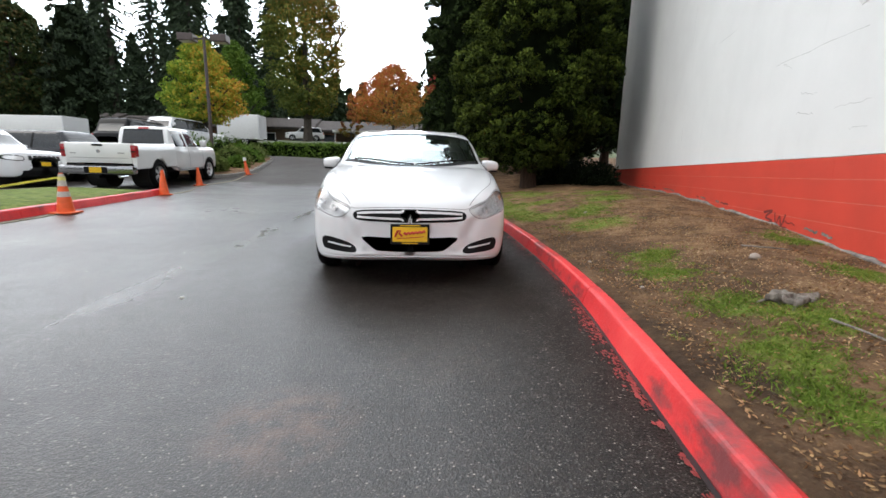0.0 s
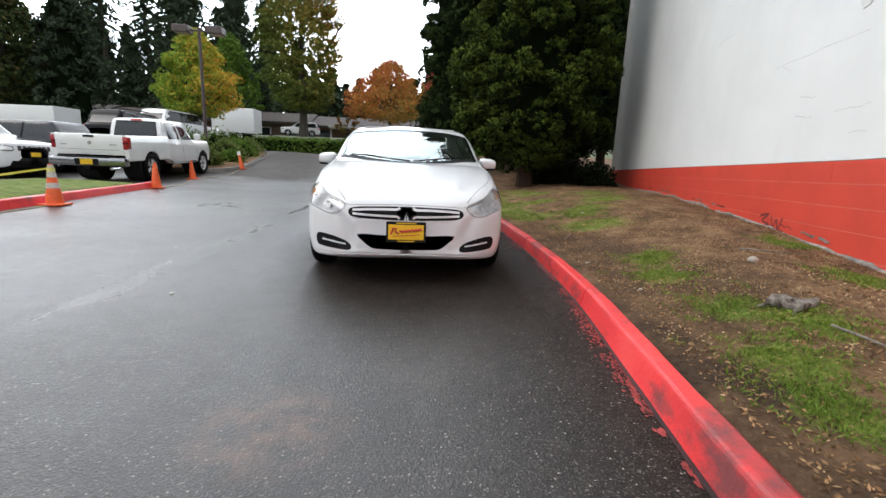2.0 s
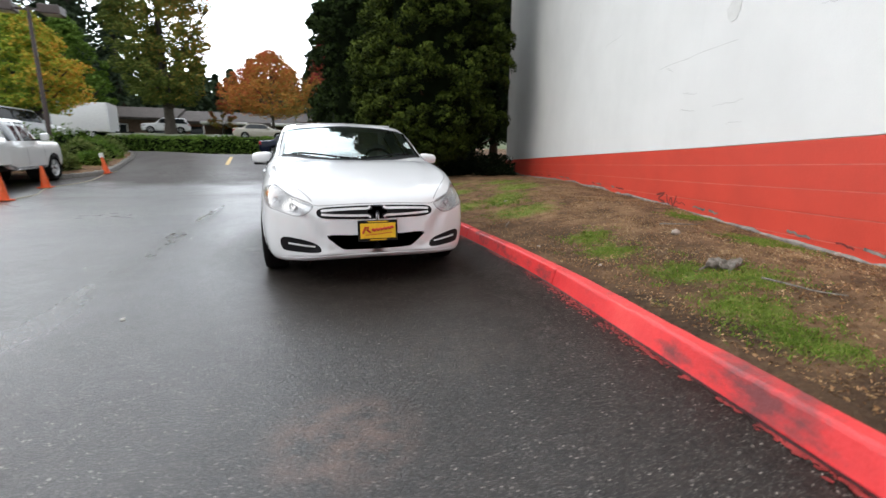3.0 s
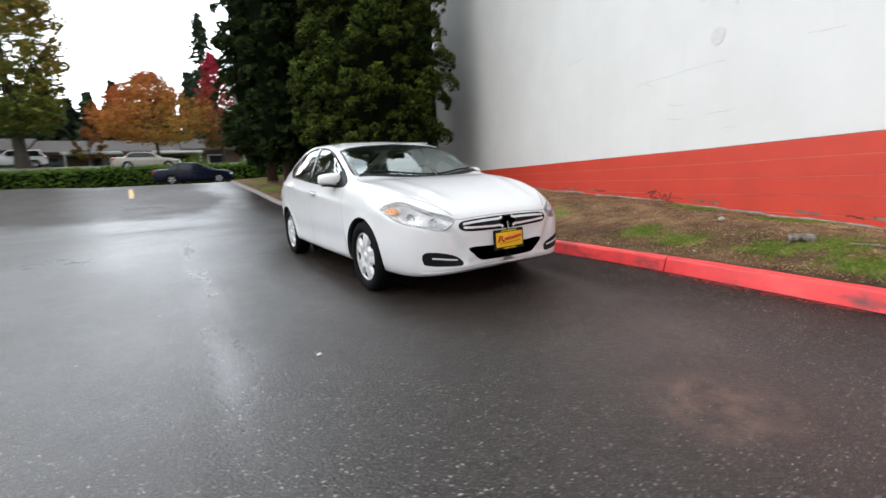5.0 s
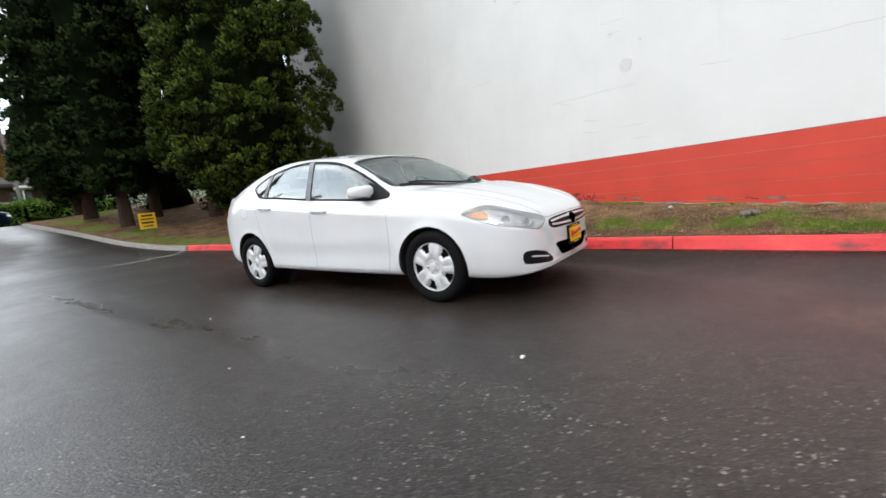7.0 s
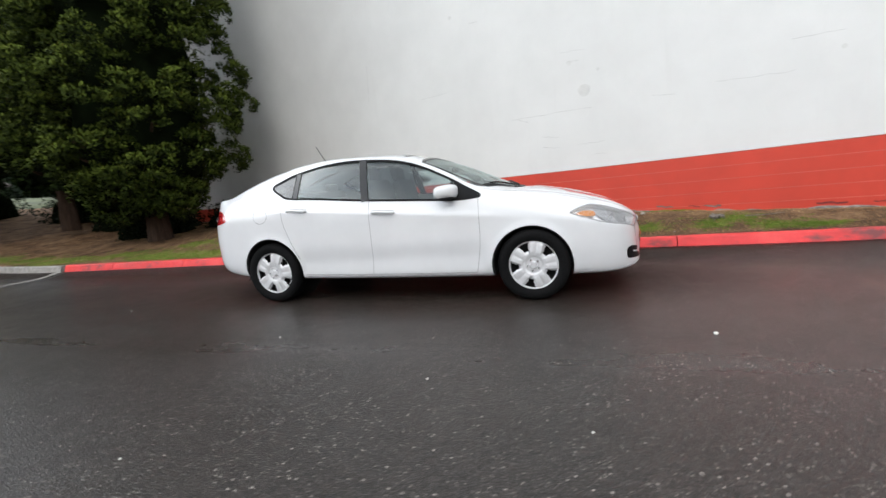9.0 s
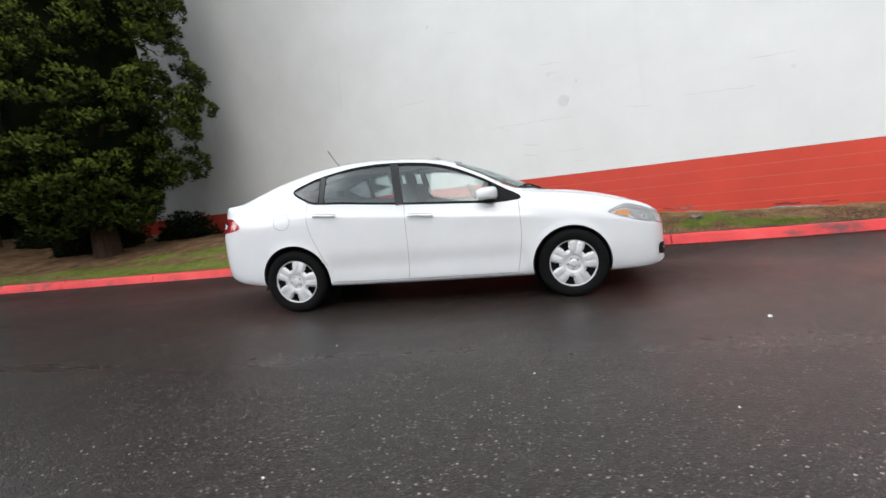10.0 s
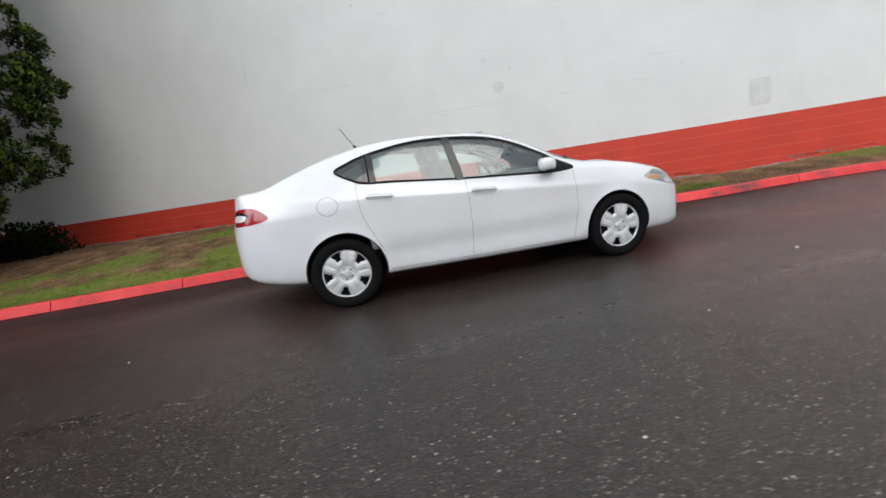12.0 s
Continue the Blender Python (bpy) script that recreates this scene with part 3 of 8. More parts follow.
class Shell:
    """The skin of a car: cross-sections along y (nose at low y), mirrored about x = 0."""

    def __init__(self, rows, ys, counts=(3, 2, 4, 5, 5, 7, 4, 10, 7, 6), press=None):
        self.rail = sum(counts[:8])
        f = {k: pchip(*zip(*v)) for k, v in rows.items()}
        self.f = f
        self.ys = ys
        pts = np.zeros((len(ys), sum(counts) + 1, 3))
        for j, y in enumerate(ys):
            zb, xw, bx, bz, rx, rz, cz = (f[k](y) for k in ("bottom", "wide", "belt_x", "belt_z", "rail_x", "rail_z", "top"))
            h = bz - zb
            ctrl = [(0, zb), (0.6 * xw, zb), (0.93 * xw, zb + 0.03 * h), (0.983 * xw, zb + 0.17 * h), (xw, zb + 0.45 * h), (0.992 * xw, zb + 0.74 * h),
                    (bx, bz), (bx + (rx - bx) * 0.42, bz + (rz - bz) * 0.52), (rx, rz), (0.6 * rx, rz + (cz - rz) * 0.72), (0, cz)]
            fx, fz = pchip(range(11), [c[0] for c in ctrl]), pchip(range(11), [c[1] for c in ctrl])
            v = 0
            for s, n in enumerate(counts):
                for i in range(n):
                    t = s + i / n
                    pts[j, v] = (fx(t), y, fz(t))
                    v += 1
            pts[j, v] = (0, y, cz)
        if press:
            for q in pts.reshape(-1, 3):
                press(q)
        self.p = pts
        self.dead, self.kind = set(), {}

    def cells(self):
        nj, nv = self.p.shape[:2]
        for j in range(nj - 1):
            for v in range(nv - 1):
                c = (self.p[j, v] + self.p[j + 1, v] + self.p[j, v + 1] + self.p[j + 1, v + 1]) / 4
                yield j, v, c

    def arch(self, y0, z0, r):
        """Cut a wheel arch, with the rim of the cut moved onto its circle."""
        nj, nv = self.p.shape[:2]
        cut = {(j, v) for j, v, c in self.cells() if c[0] > 0.5 and math.hypot(c[1] - y0, c[2] - z0) < r}
        self.dead |= cut
        edge = set()
        for j, v in cut:
            for a in (0, 1):
                for b in (0, 1):
                    around = [(j + a - 1, v + b - 1), (j + a, v + b - 1), (j + a - 1, v + b), (j + a, v + b)]
                    if any(q not in self.dead and 0 <= q[0] < nj - 1 and 0 <= q[1] < nv - 1 for q in around):
                        edge.add((j + a, v + b))
        for j, v in edge:
            q = self.p[j, v]
            if q[0] < 0.5:
                continue
            d = math.hypot(q[1] - y0, q[2] - z0)
            q[1], q[2] = y0 + (q[1] - y0) * r / d, z0 + (q[2] - z0) * r / d

    def tree(self):
        nj, nv = self.p.shape[:2]
        verts, faces = [], []
        for side in (1, -1):
            o = len(verts)
            verts += [Vector((side * q[0], q[1], q[2])) for q in self.full.reshape(-1, 3)]
            faces += [(o + j * nv + v, o + (j + 1) * nv + v, o + (j + 1) * nv + v + 1, o + j * nv + v + 1) for j in range(nj - 1) for v in range(nv - 1)]
        half = self.normals(self.full)
        self.skin = verts, faces, [Vector((s * n[0], n[1], n[2])) for s in (1, -1) for n in half.reshape(-1, 3)]
        return BVHTree.FromPolygons(verts, faces)

    def normals(self, p):
        nj, nv = p.shape[:2]
        nrm = np.cross(np.gradient(p, axis=1), np.gradient(p, axis=0))
        nrm /= np.maximum(np.linalg.norm(nrm, axis=2, keepdims=True), 1e-9)
        if nrm[nj // 2, nv // 2, 0] < 0:
            nrm = -nrm
        nrm[:, 0], nrm[:, -1] = (0, 0, -1), nrm[:, -2] * (0, 1, 1)
        return nrm

    def build(self, parent, mats, flip=1):
        """One part for each kind of face; normals come from the whole skin, so parts meet without a seam."""
        nj, nv = self.p.shape[:2]
        nrm = self.normals(self.p)
        groups = {}
        for j in range(nj - 1):
            for v in range(nv - 1):
                if (j, v) not in self.dead:
                    for side in (1, -1):
                        k = self.kind.get((j, v), "body")
                        key = k if k in ("body", "bonnet", "boot_lid", "underbody", "windscreen", "rear_window", "bumper", "rear_bumper") else (k, side)
                        groups.setdefault(key, []).append((j, v, side))
        out = {}
        for key, cs in groups.items():
            name = key if isinstance(key, str) else key[0]
            idx, verts, norms, faces = {}, [], [], []
            for j, v, side in cs:
                ring = []
                for a, b in ((0, 0), (1, 0), (1, 1), (0, 1)):
                    w = (j + a, v + b, side if abs(self.p[j + a, v + b][0]) > 1e-6 else 1)
                    if w not in idx:
                        idx[w] = len(verts)
                        q, n = self.p[w[0], w[1]], nrm[w[0], w[1]]
                        verts.append((side * q[0], q[1], q[2]))
                        norms.append((side * n[0], n[1], n[2]))
                    ring.append(idx[w])
                faces.append(ring if side > 0 else ring[::-1])
            me = mesh_of(name, verts, faces, mats.get(name, mats["body"]), True)
            me.normals_split_custom_set_from_vertices(norms)
            out[key] = put_part(name, me, parent)
        return out


def inside(poly, a, b):
    hit = False
    for (x1, y1), (x2, y2) in zip(poly, poly[1:] + poly[:1]):
        if (y1 > b) != (y2 > b) and a < (x2 - x1) * (b - y1) / (y2 - y1) + x1:
            hit = not hit
    return hit


def smooth_loop(pts, n=6, closed=True):
    """A rounded line through points (Catmull-Rom)."""
    out, m = [], len(pts)
    for i in range(m if closed else m - 1):
        g = [np.array(pts[(i + k) % m] if closed else pts[min(max(i + k, 0), m - 1)], float) for k in (-1, 0, 1, 2)]
        for s in range(n):
            t = s / n
            out.append(tuple(0.5 * (2 * g[1] + (g[2] - g[0]) * t + (2 * g[0] - 5 * g[1] + 4 * g[2] - g[3]) * t * t + (3 * g[1] - g[0] - 3 * g[2] + g[3]) * t**3)))
    if not closed:
        out.append(tuple(pts[-1]))
    return out


class Projector:
    """Lays flat outlines onto a skin along a direction. The plane's axes are a and b."""

    def __init__(self, tree, a, b, way, origin, skin=None):
        self.skin = skin
        self.t, self.a, self.b, self.w, self.o = tree, Vector(a), Vector(b), Vector(way).normalized(), Vector(origin)

    def hit(self, u, v, off=0.0):
        start = self.o + self.a * u + self.b * v
        place, nrm, face, _ = self.t.ray_cast(start, self.w)
        if place is None:
            place, nrm, face, _ = self.t.find_nearest(start + self.w * (self.o.length * 0.55))
        if self.skin:
            verts, faces, norms = self.skin
            ring = faces[face]
            ws = poly_3d_calc([verts[i] for i in ring], place)
            mean = sum((norms[i] * k for i, k in zip(ring, ws)), Vector())
            if mean.length > 1e-6:
                nrm = mean.normalized()
        elif nrm.dot(self.w) > 0:
            nrm = -nrm
        self.last = nrm
        return place + nrm * off

    def patch(self, poly, off, size=0.05):
        bm = bmesh.new()
        bm.faces.new([bm.verts.new((u, v, 0)) for u, v in poly])
        bmesh.ops.triangulate(bm, faces=bm.faces[:])
        for _ in range(5):
            long = [e for e in bm.edges if e.calc_length() > size]
            if not long:
                break
            bmesh.ops.subdivide_edges(bm, edges=long, cuts=1)
            bmesh.ops.triangulate(bm, faces=bm.faces[:])
        lay = bm.verts.layers.float_vector.new("skin_normal")
        for v in bm.verts:
            v.co = self.hit(v.co.x, v.co.y, off)
            v[lay] = self.last
        bm.normal_update()
        if sum(f.calc_area() * f.normal.dot(f.verts[0][lay]) for f in bm.faces) < 0:
            bmesh.ops.reverse_faces(bm, faces=bm.faces[:])
        return bm

    def ribbon(self, line, width, off, closed=True, bm=None, bias=0.5, thick=0.0):
        """A band along a line; bias 0: all to the right of it, 1: all to the left."""
        out = bm or bmesh.new()
        n = len(line)
        rows = []
        for i in range(n):
            p, q = line[(i - 1) % n if closed else max(i - 1, 0)], line[(i + 1) % n if closed else min(i + 1, n - 1)]
            d = Vector((q[0] - p[0], q[1] - p[1]))
            d = d.normalized() if d.length > 1e-9 else Vector((1, 0))
            s = Vector((-d.y, d.x))
            c = Vector(line[i])
            e = [c + s * width * bias, c - s * width * (1 - bias)]
            row = [self.hit(e[0].x, e[0].y, off), self.hit(e[1].x, e[1].y, off)]
            if thick:
                row = [self.hit(e[0].x, e[0].y, off - thick)] + row + [self.hit(e[1].x, e[1].y, off - thick)]
            rows.append([out.verts.new(w) for w in row])
        for i in range(n if closed else n - 1):
            r1, r2 = rows[i], rows[(i + 1) % n]
            for k in range(len(r1) - 1):
                out.faces.new((r1[k], r1[k + 1], r2[k + 1], r2[k]))
        bmesh.ops.recalc_face_normals(out, faces=out.faces[:])
        if not thick:
            f = out.faces[:][0]
            if f.normal.dot(self.w) > 0:
                bmesh.ops.reverse_faces(out, faces=out.faces[:])
        return out


def build_hubcap_mesh(r=0.232):
    """A silver wheel cover: five broad grooved spokes between five windows by the rim, and a dished middle."""
    bm = bmesh.new()
    na, nr = 120, 34
    rows = []
    for i in range(nr + 1):
        rr = r * (i / nr)
        row = []
        for k in range(na):
            a = 2 * math.pi * k / na
            off = abs(math.remainder(a - math.pi / 5, 2 * math.pi / 5))
            mid = abs(math.remainder(a, 2 * math.pi / 5))
            h = 0.02 - 0.018 * (rr / r) ** 2 - 0.010 * sstep((0.085 - rr) / 0.02) + 0.012 * sstep((0.036 - rr) / 0.01)
            reach = sstep((rr - 0.085) / 0.03) * (1 - sstep((rr - 0.184) / 0.012))
            # the spokes stand up beside the windows, with a shallow groove along their middle
            h += 0.007 * reach * sstep((off - 0.1) / 0.14)
            h -= 0.0055 * reach * math.exp(-((mid / 0.085) ** 2))
            # each window sinks into the dish
            h -= 0.016 * sstep((rr - 0.105) / 0.02) * (1 - sstep((rr - 0.188) / 0.006)) * (1 - sstep((off - (0.14 + 1.6 * max(0.0, rr - 0.11))) / 0.08))
            if rr > 0.194:
                h = 0.013 - 0.016 * sstep((rr - 0.218) / 0.014)
            row.append(bm.verts.new((h, rr * math.sin(a), rr * math.cos(a))))
        rows.append(row)
    for i in range(nr):
        for k in range(na):
            j = (k + 1) % na
            a = 2 * math.pi * (k + 0.5) / na
            rr = r * (i + 0.5) / nr
            off = abs(math.remainder(a - math.pi / 5, 2 * math.pi / 5))
            if 0.124 < rr < 0.19 and off < 0.13 + 1.75 * (rr - 0.124):
                continue
            bm.faces.new((rows[i][k], rows[i][j], rows[i + 1][j], rows[i + 1][k]))
    bmesh.ops.remove_doubles(bm, verts=bm.verts, dist=0.0005)
    bmesh.ops.recalc_face_normals(bm, faces=bm.faces)
    big = max(bm.faces, key=lambda f: f.calc_center_median().x)
    if big.normal.x < 0:
        bmesh.ops.reverse_faces(bm, faces=bm.faces[:])
    bmesh.ops.solidify(bm, geom=bm.faces[:], thickness=0.006)
    return bm


TYRE = [(0.215, -0.085), (0.232, -0.098), (0.262, -0.106), (0.292, -0.1), (0.309, -0.085), (0.317, -0.06), (0.318, -0.03), (0.313, -0.028), (0.313, -0.02), (0.318, -0.018),
        (0.318, 0.018), (0.313, 0.02), (0.313, 0.028), (0.318, 0.03), (0.317, 0.06), (0.309, 0.085), (0.292, 0.1), (0.262, 0.106), (0.232, 0.098), (0.215, 0.085)]


def add_wheel(parent, x, y, r, side, style="cover", width=0.205, rim_r=None):
    """A road wheel at (x, y) whose outer face looks along side * x."""
    w = new("wheel")
    w.parent = parent
    k = r / 0.318
    turn = Matrix.Rotation(0 if side > 0 else math.pi, 4, "Z")
    w.matrix_basis = Matrix.Translation((x, y, r)) @ turn @ Matrix.Rotation(random.uniform(0, 1.2), 4, "X")
    kw = width / 0.212
    part("tyre", lathe([(a * k, b * kw) for a, b in TYRE], 48), M["rubber"], w, smooth=True)
    rk = (rim_r or 0.212 * k) / 0.212
    # near-black dish stands for the shade seen through the rim's openings
    part("brake_disc", lathe([(0.002, 0.0), (0.20 * rk, 0.0), (0.222 * rk, 0.07)], 32), M["well"], w, smooth=True)
    if style == "cover":
        bm = build_hubcap_mesh()
        bmesh.ops.transform(bm, matrix=Matrix.Translation((0.068 * kw, 0, 0)) @ Matrix.Diagonal((1, rk, rk, 1)), verts=bm.verts)
        rim = part("rim", bm, M["silver"], w, "silver five-spoke wheel cover", smooth=True)
        hub = tube(0.027, 0.022, 0.012, (0.068 * kw + 0.020, 0, 0), Matrix.Rotation(math.pi / 2, 4, "Y"), 20)
        part("centre_cap", hub, M["silver"], rim, smooth=True)
        for i in range(5):
            a = 2 * math.pi * (i + 0.5) / 5
            nut = tube(0.0105, 0.009, 0.016, (0.068 * kw + 0.012, 0.050 * math.sin(a), 0.052 * math.cos(a)), Matrix.Rotation(math.pi / 2, 4, "Y"), 8)
            part("wheel_nut", nut, M["chrome"], rim)
    else:
        bm = bmesh.new()
        n = 5
        lathe_ring = lathe([(0.19 * rk, 0.03), (0.205 * rk, 0.075 * kw), (0.212 * rk, 0.085 * kw), (0.206 * rk, 0.06 * kw)], 40)
        rim = part("rim", lathe_ring, M["silver"], w, "polished alloy rim", smooth=True)
        for i in range(n):
            for d in (-0.13, 0.13):
                a = 2 * math.pi * i / n + d
                box(0.028, 0.036 * rk, 0.18 * rk, (0.055 * kw, 0.105 * rk * math.sin(a), 0.105 * rk * math.cos(a)), 0.008, bm, Matrix.Rotation(-a, 4, "X"))
        part("spokes", bm, M["silver"], rim, smooth=True)
        part("centre_cap", tube(0.04 * rk, 0.035 * rk, 0.03, (0.06 * kw, 0, 0), Matrix.Rotation(math.pi / 2, 4, "Y"), 20), M["gloss_black"], rim, smooth=True)
    return w


def dense(a, b, n, ends=(0.25, 0.25), power=2.2):
    """Stations from a to b, packed towards both ends."""
    t = np.linspace(0, 1, n)
    lo, hi = ends
    s = np.where(t < lo, lo * (t / lo) ** power, np.where(t > 1 - hi, 1 - hi * ((1 - t) / hi) ** power, t))
    return [float(a + (b - a) * q) for q in s]


# the sedan: nose at y = -0.93, tail at y = 3.70, axles at y = 0 and 2.703
SEDAN = {
    "bottom": [(-0.93, 0.40), (-0.915, 0.30), (-0.88, 0.245), (-0.8, 0.22), (-0.5, 0.2), (0.0, 0.2), (0.4, 0.205), (1.3, 0.21), (2.3, 0.225), (3.05, 0.255), (3.35, 0.29), (3.52, 0.335), (3.62, 0.40), (3.67, 0.5), (3.69, 0.6)],
    "wide": [(-0.932, 0.004), (-0.93, 0.12), (-0.922, 0.26), (-0.905, 0.43), (-0.87, 0.57), (-0.81, 0.685), (-0.72, 0.775), (-0.58, 0.832), (-0.35, 0.87), (0.0, 0.892), (0.45, 0.908), (1.3, 0.915), (2.2, 0.913), (2.7, 0.912), (3.05, 0.885), (3.28, 0.835), (3.46, 0.755), (3.58, 0.65), (3.65, 0.50), (3.685, 0.30), (3.69, 0.14), (3.692, 0.004)],
    "belt_x": [(-0.932, 0.003), (-0.93, 0.10), (-0.922, 0.22), (-0.905, 0.36), (-0.87, 0.48), (-0.81, 0.57), (-0.72, 0.645), (-0.55, 0.72), (-0.3, 0.785), (0.05, 0.825), (0.45, 0.85), (1.3, 0.862), (2.1, 0.852), (2.6, 0.83), (3.0, 0.79), (3.3, 0.735), (3.48, 0.67), (3.58, 0.58), (3.65, 0.44), (3.685, 0.26), (3.69, 0.12), (3.692, 0.003)],
    "belt_z": [(-0.93, 0.575), (-0.905, 0.625), (-0.87, 0.66), (-0.8, 0.71), (-0.7, 0.755), (-0.5, 0.82), (-0.25, 0.88), (0.1, 0.925), (0.45, 0.945), (1.06, 0.965), (1.59, 1.0), (2.13, 1.055), (2.5, 1.085), (2.9, 1.085), (3.25, 1.06), (3.45, 1.02), (3.56, 0.95), (3.64, 0.86), (3.69, 0.74)],
    "rail_x": [(-0.932, 0.002), (-0.93, 0.07), (-0.905, 0.28), (-0.87, 0.4), (-0.81, 0.5), (-0.72, 0.585), (-0.55, 0.66), (-0.3, 0.71), (0.05, 0.745), (0.25, 0.755), (0.58, 0.73), (0.8, 0.705), (1.03, 0.68), (1.3, 0.655), (1.7, 0.64), (2.05, 0.632), (2.37, 0.625), (2.6, 0.622), (2.85, 0.625), (3.1, 0.635), (3.35, 0.635), (3.5, 0.6), (3.58, 0.5), (3.65, 0.36), (3.69, 0.1), (3.692, 0.002)],
    "rail_z": [(-0.93, 0.595), (-0.905, 0.65), (-0.87, 0.69), (-0.8, 0.735), (-0.7, 0.785), (-0.5, 0.85), (-0.25, 0.915), (0.05, 0.965), (0.25, 0.985), (0.42, 1.025), (0.58, 1.09), (0.76, 1.195), (1.03, 1.315), (1.3, 1.385), (1.7, 1.42), (2.02, 1.432), (2.37, 1.405), (2.6, 1.362), (2.85, 1.30), (3.1, 1.215), (3.35, 1.132), (3.5, 1.118), (3.575, 1.095), (3.6, 1.0), (3.65, 0.88), (3.69, 0.75)],
    "top": [(-0.93, 0.60), (-0.905, 0.66), (-0.87, 0.705), (-0.8, 0.75), (-0.7, 0.795), (-0.5, 0.865), (-0.25, 0.935), (0.0, 0.985), (0.13, 1.0), (0.2, 1.012), (0.34, 1.08), (0.62, 1.215), (0.91, 1.33), (1.14, 1.405), (1.45, 1.452), (1.85, 1.47), (2.25, 1.457), (2.58, 1.41), (2.83, 1.34), (3.09, 1.235), (3.3, 1.158), (3.4, 1.142), (3.54, 1.152), (3.59, 1.148), (3.605, 1.08), (3.635, 0.97), (3.663, 0.86), (3.69, 0.76)],
}
DLO = smooth_loop([(2.66, 1.205), (2.52, 1.115), (2.42, 1.078), (2.13, 1.055), (1.59, 1.003), (1.06, 0.965), (0.68, 0.94), (0.5, 0.945), (0.44, 0.965), (0.58, 1.045), (0.76, 1.15), (1.03, 1.278), (1.3, 1.352), (1.69, 1.39), (2.02, 1.38), (2.37, 1.322), (2.55, 1.265)], 5)


def press_sedan(q):
    """Press the creases into the skin: shoulder line, sill step, arch lips, bonnet ridges and the bumper's cheeks."""
    x, y, z = q
    if x > 0.45:
        # shoulder line through the door handles, fading out over both wings
        s = z - (0.868 + 0.081 * (y - 1.36))
        fade = sstep((y - 0.15) / 0.5) * (1 - sstep((y - 3.05) / 0.3))
        q[0] += fade * 0.015 * (math.exp(s / 0.07) if s < 0 else math.exp(-s / 0.022))
        # hollow low on the doors above a sill that stands out
        mid = sstep((y - 0.38) / 0.1) * (1 - sstep((y - 2.28) / 0.1))
        q[0] += mid * (0.009 * math.exp(-(((z - 0.27) / 0.035) ** 2)) - 0.014 * math.exp(-(((z - 0.43) / 0.1) ** 2)))
        # flared lips round the wheel arches
        for y0, z0, r in ((0.01, 0.318, 0.352), (2.69, 0.325, 0.36)):
            d = math.hypot(y - y0, z - z0) - r
            if z > 0.25:
                q[0] += 0.008 * math.exp(-((max(d, 0.0) / 0.035) ** 2)) * sstep((d + 0.1) / 0.06)
    if y < 0.2 and z > 0.6:
        # two ridges run up the bonnet from the grille to the screen pillars
        line = 0.40 + 0.17 * sstep((y + 0.85) / 1.0)
        q[2] += 0.008 * math.exp(-(((x - line) / 0.05) ** 2)) * sstep((y + 0.9) / 0.25) * (1 - sstep((y - 0.02) / 0.18))
        q[2] -= 0.004 * math.exp(-(((x - line - 0.1) / 0.05) ** 2)) * sstep((y + 0.9) / 0.25) * (1 - sstep((y - 0.02) / 0.18))
    if y < -0.45 and z < 0.62:
        # cheeks of the bumper: a ridge from lamp to intake, a hollow round the slots, a lip below
        ridge = 0.375 + 0.45 * max(0.0, z - 0.42)
        up = sstep((z - 0.3) / 0.06) * (1 - sstep((z - 0.56) / 0.06))
        q[1] += up * (0.018 * math.exp(-(((x - ridge - 0.085) / 0.055) ** 2)) - 0.010 * math.exp(-(((x - ridge) / 0.035) ** 2)))
        q[1] -= 0.012 * math.exp(-(((z - 0.288) / 0.022) ** 2)) * (1 - sstep((x - 0.62) / 0.15))


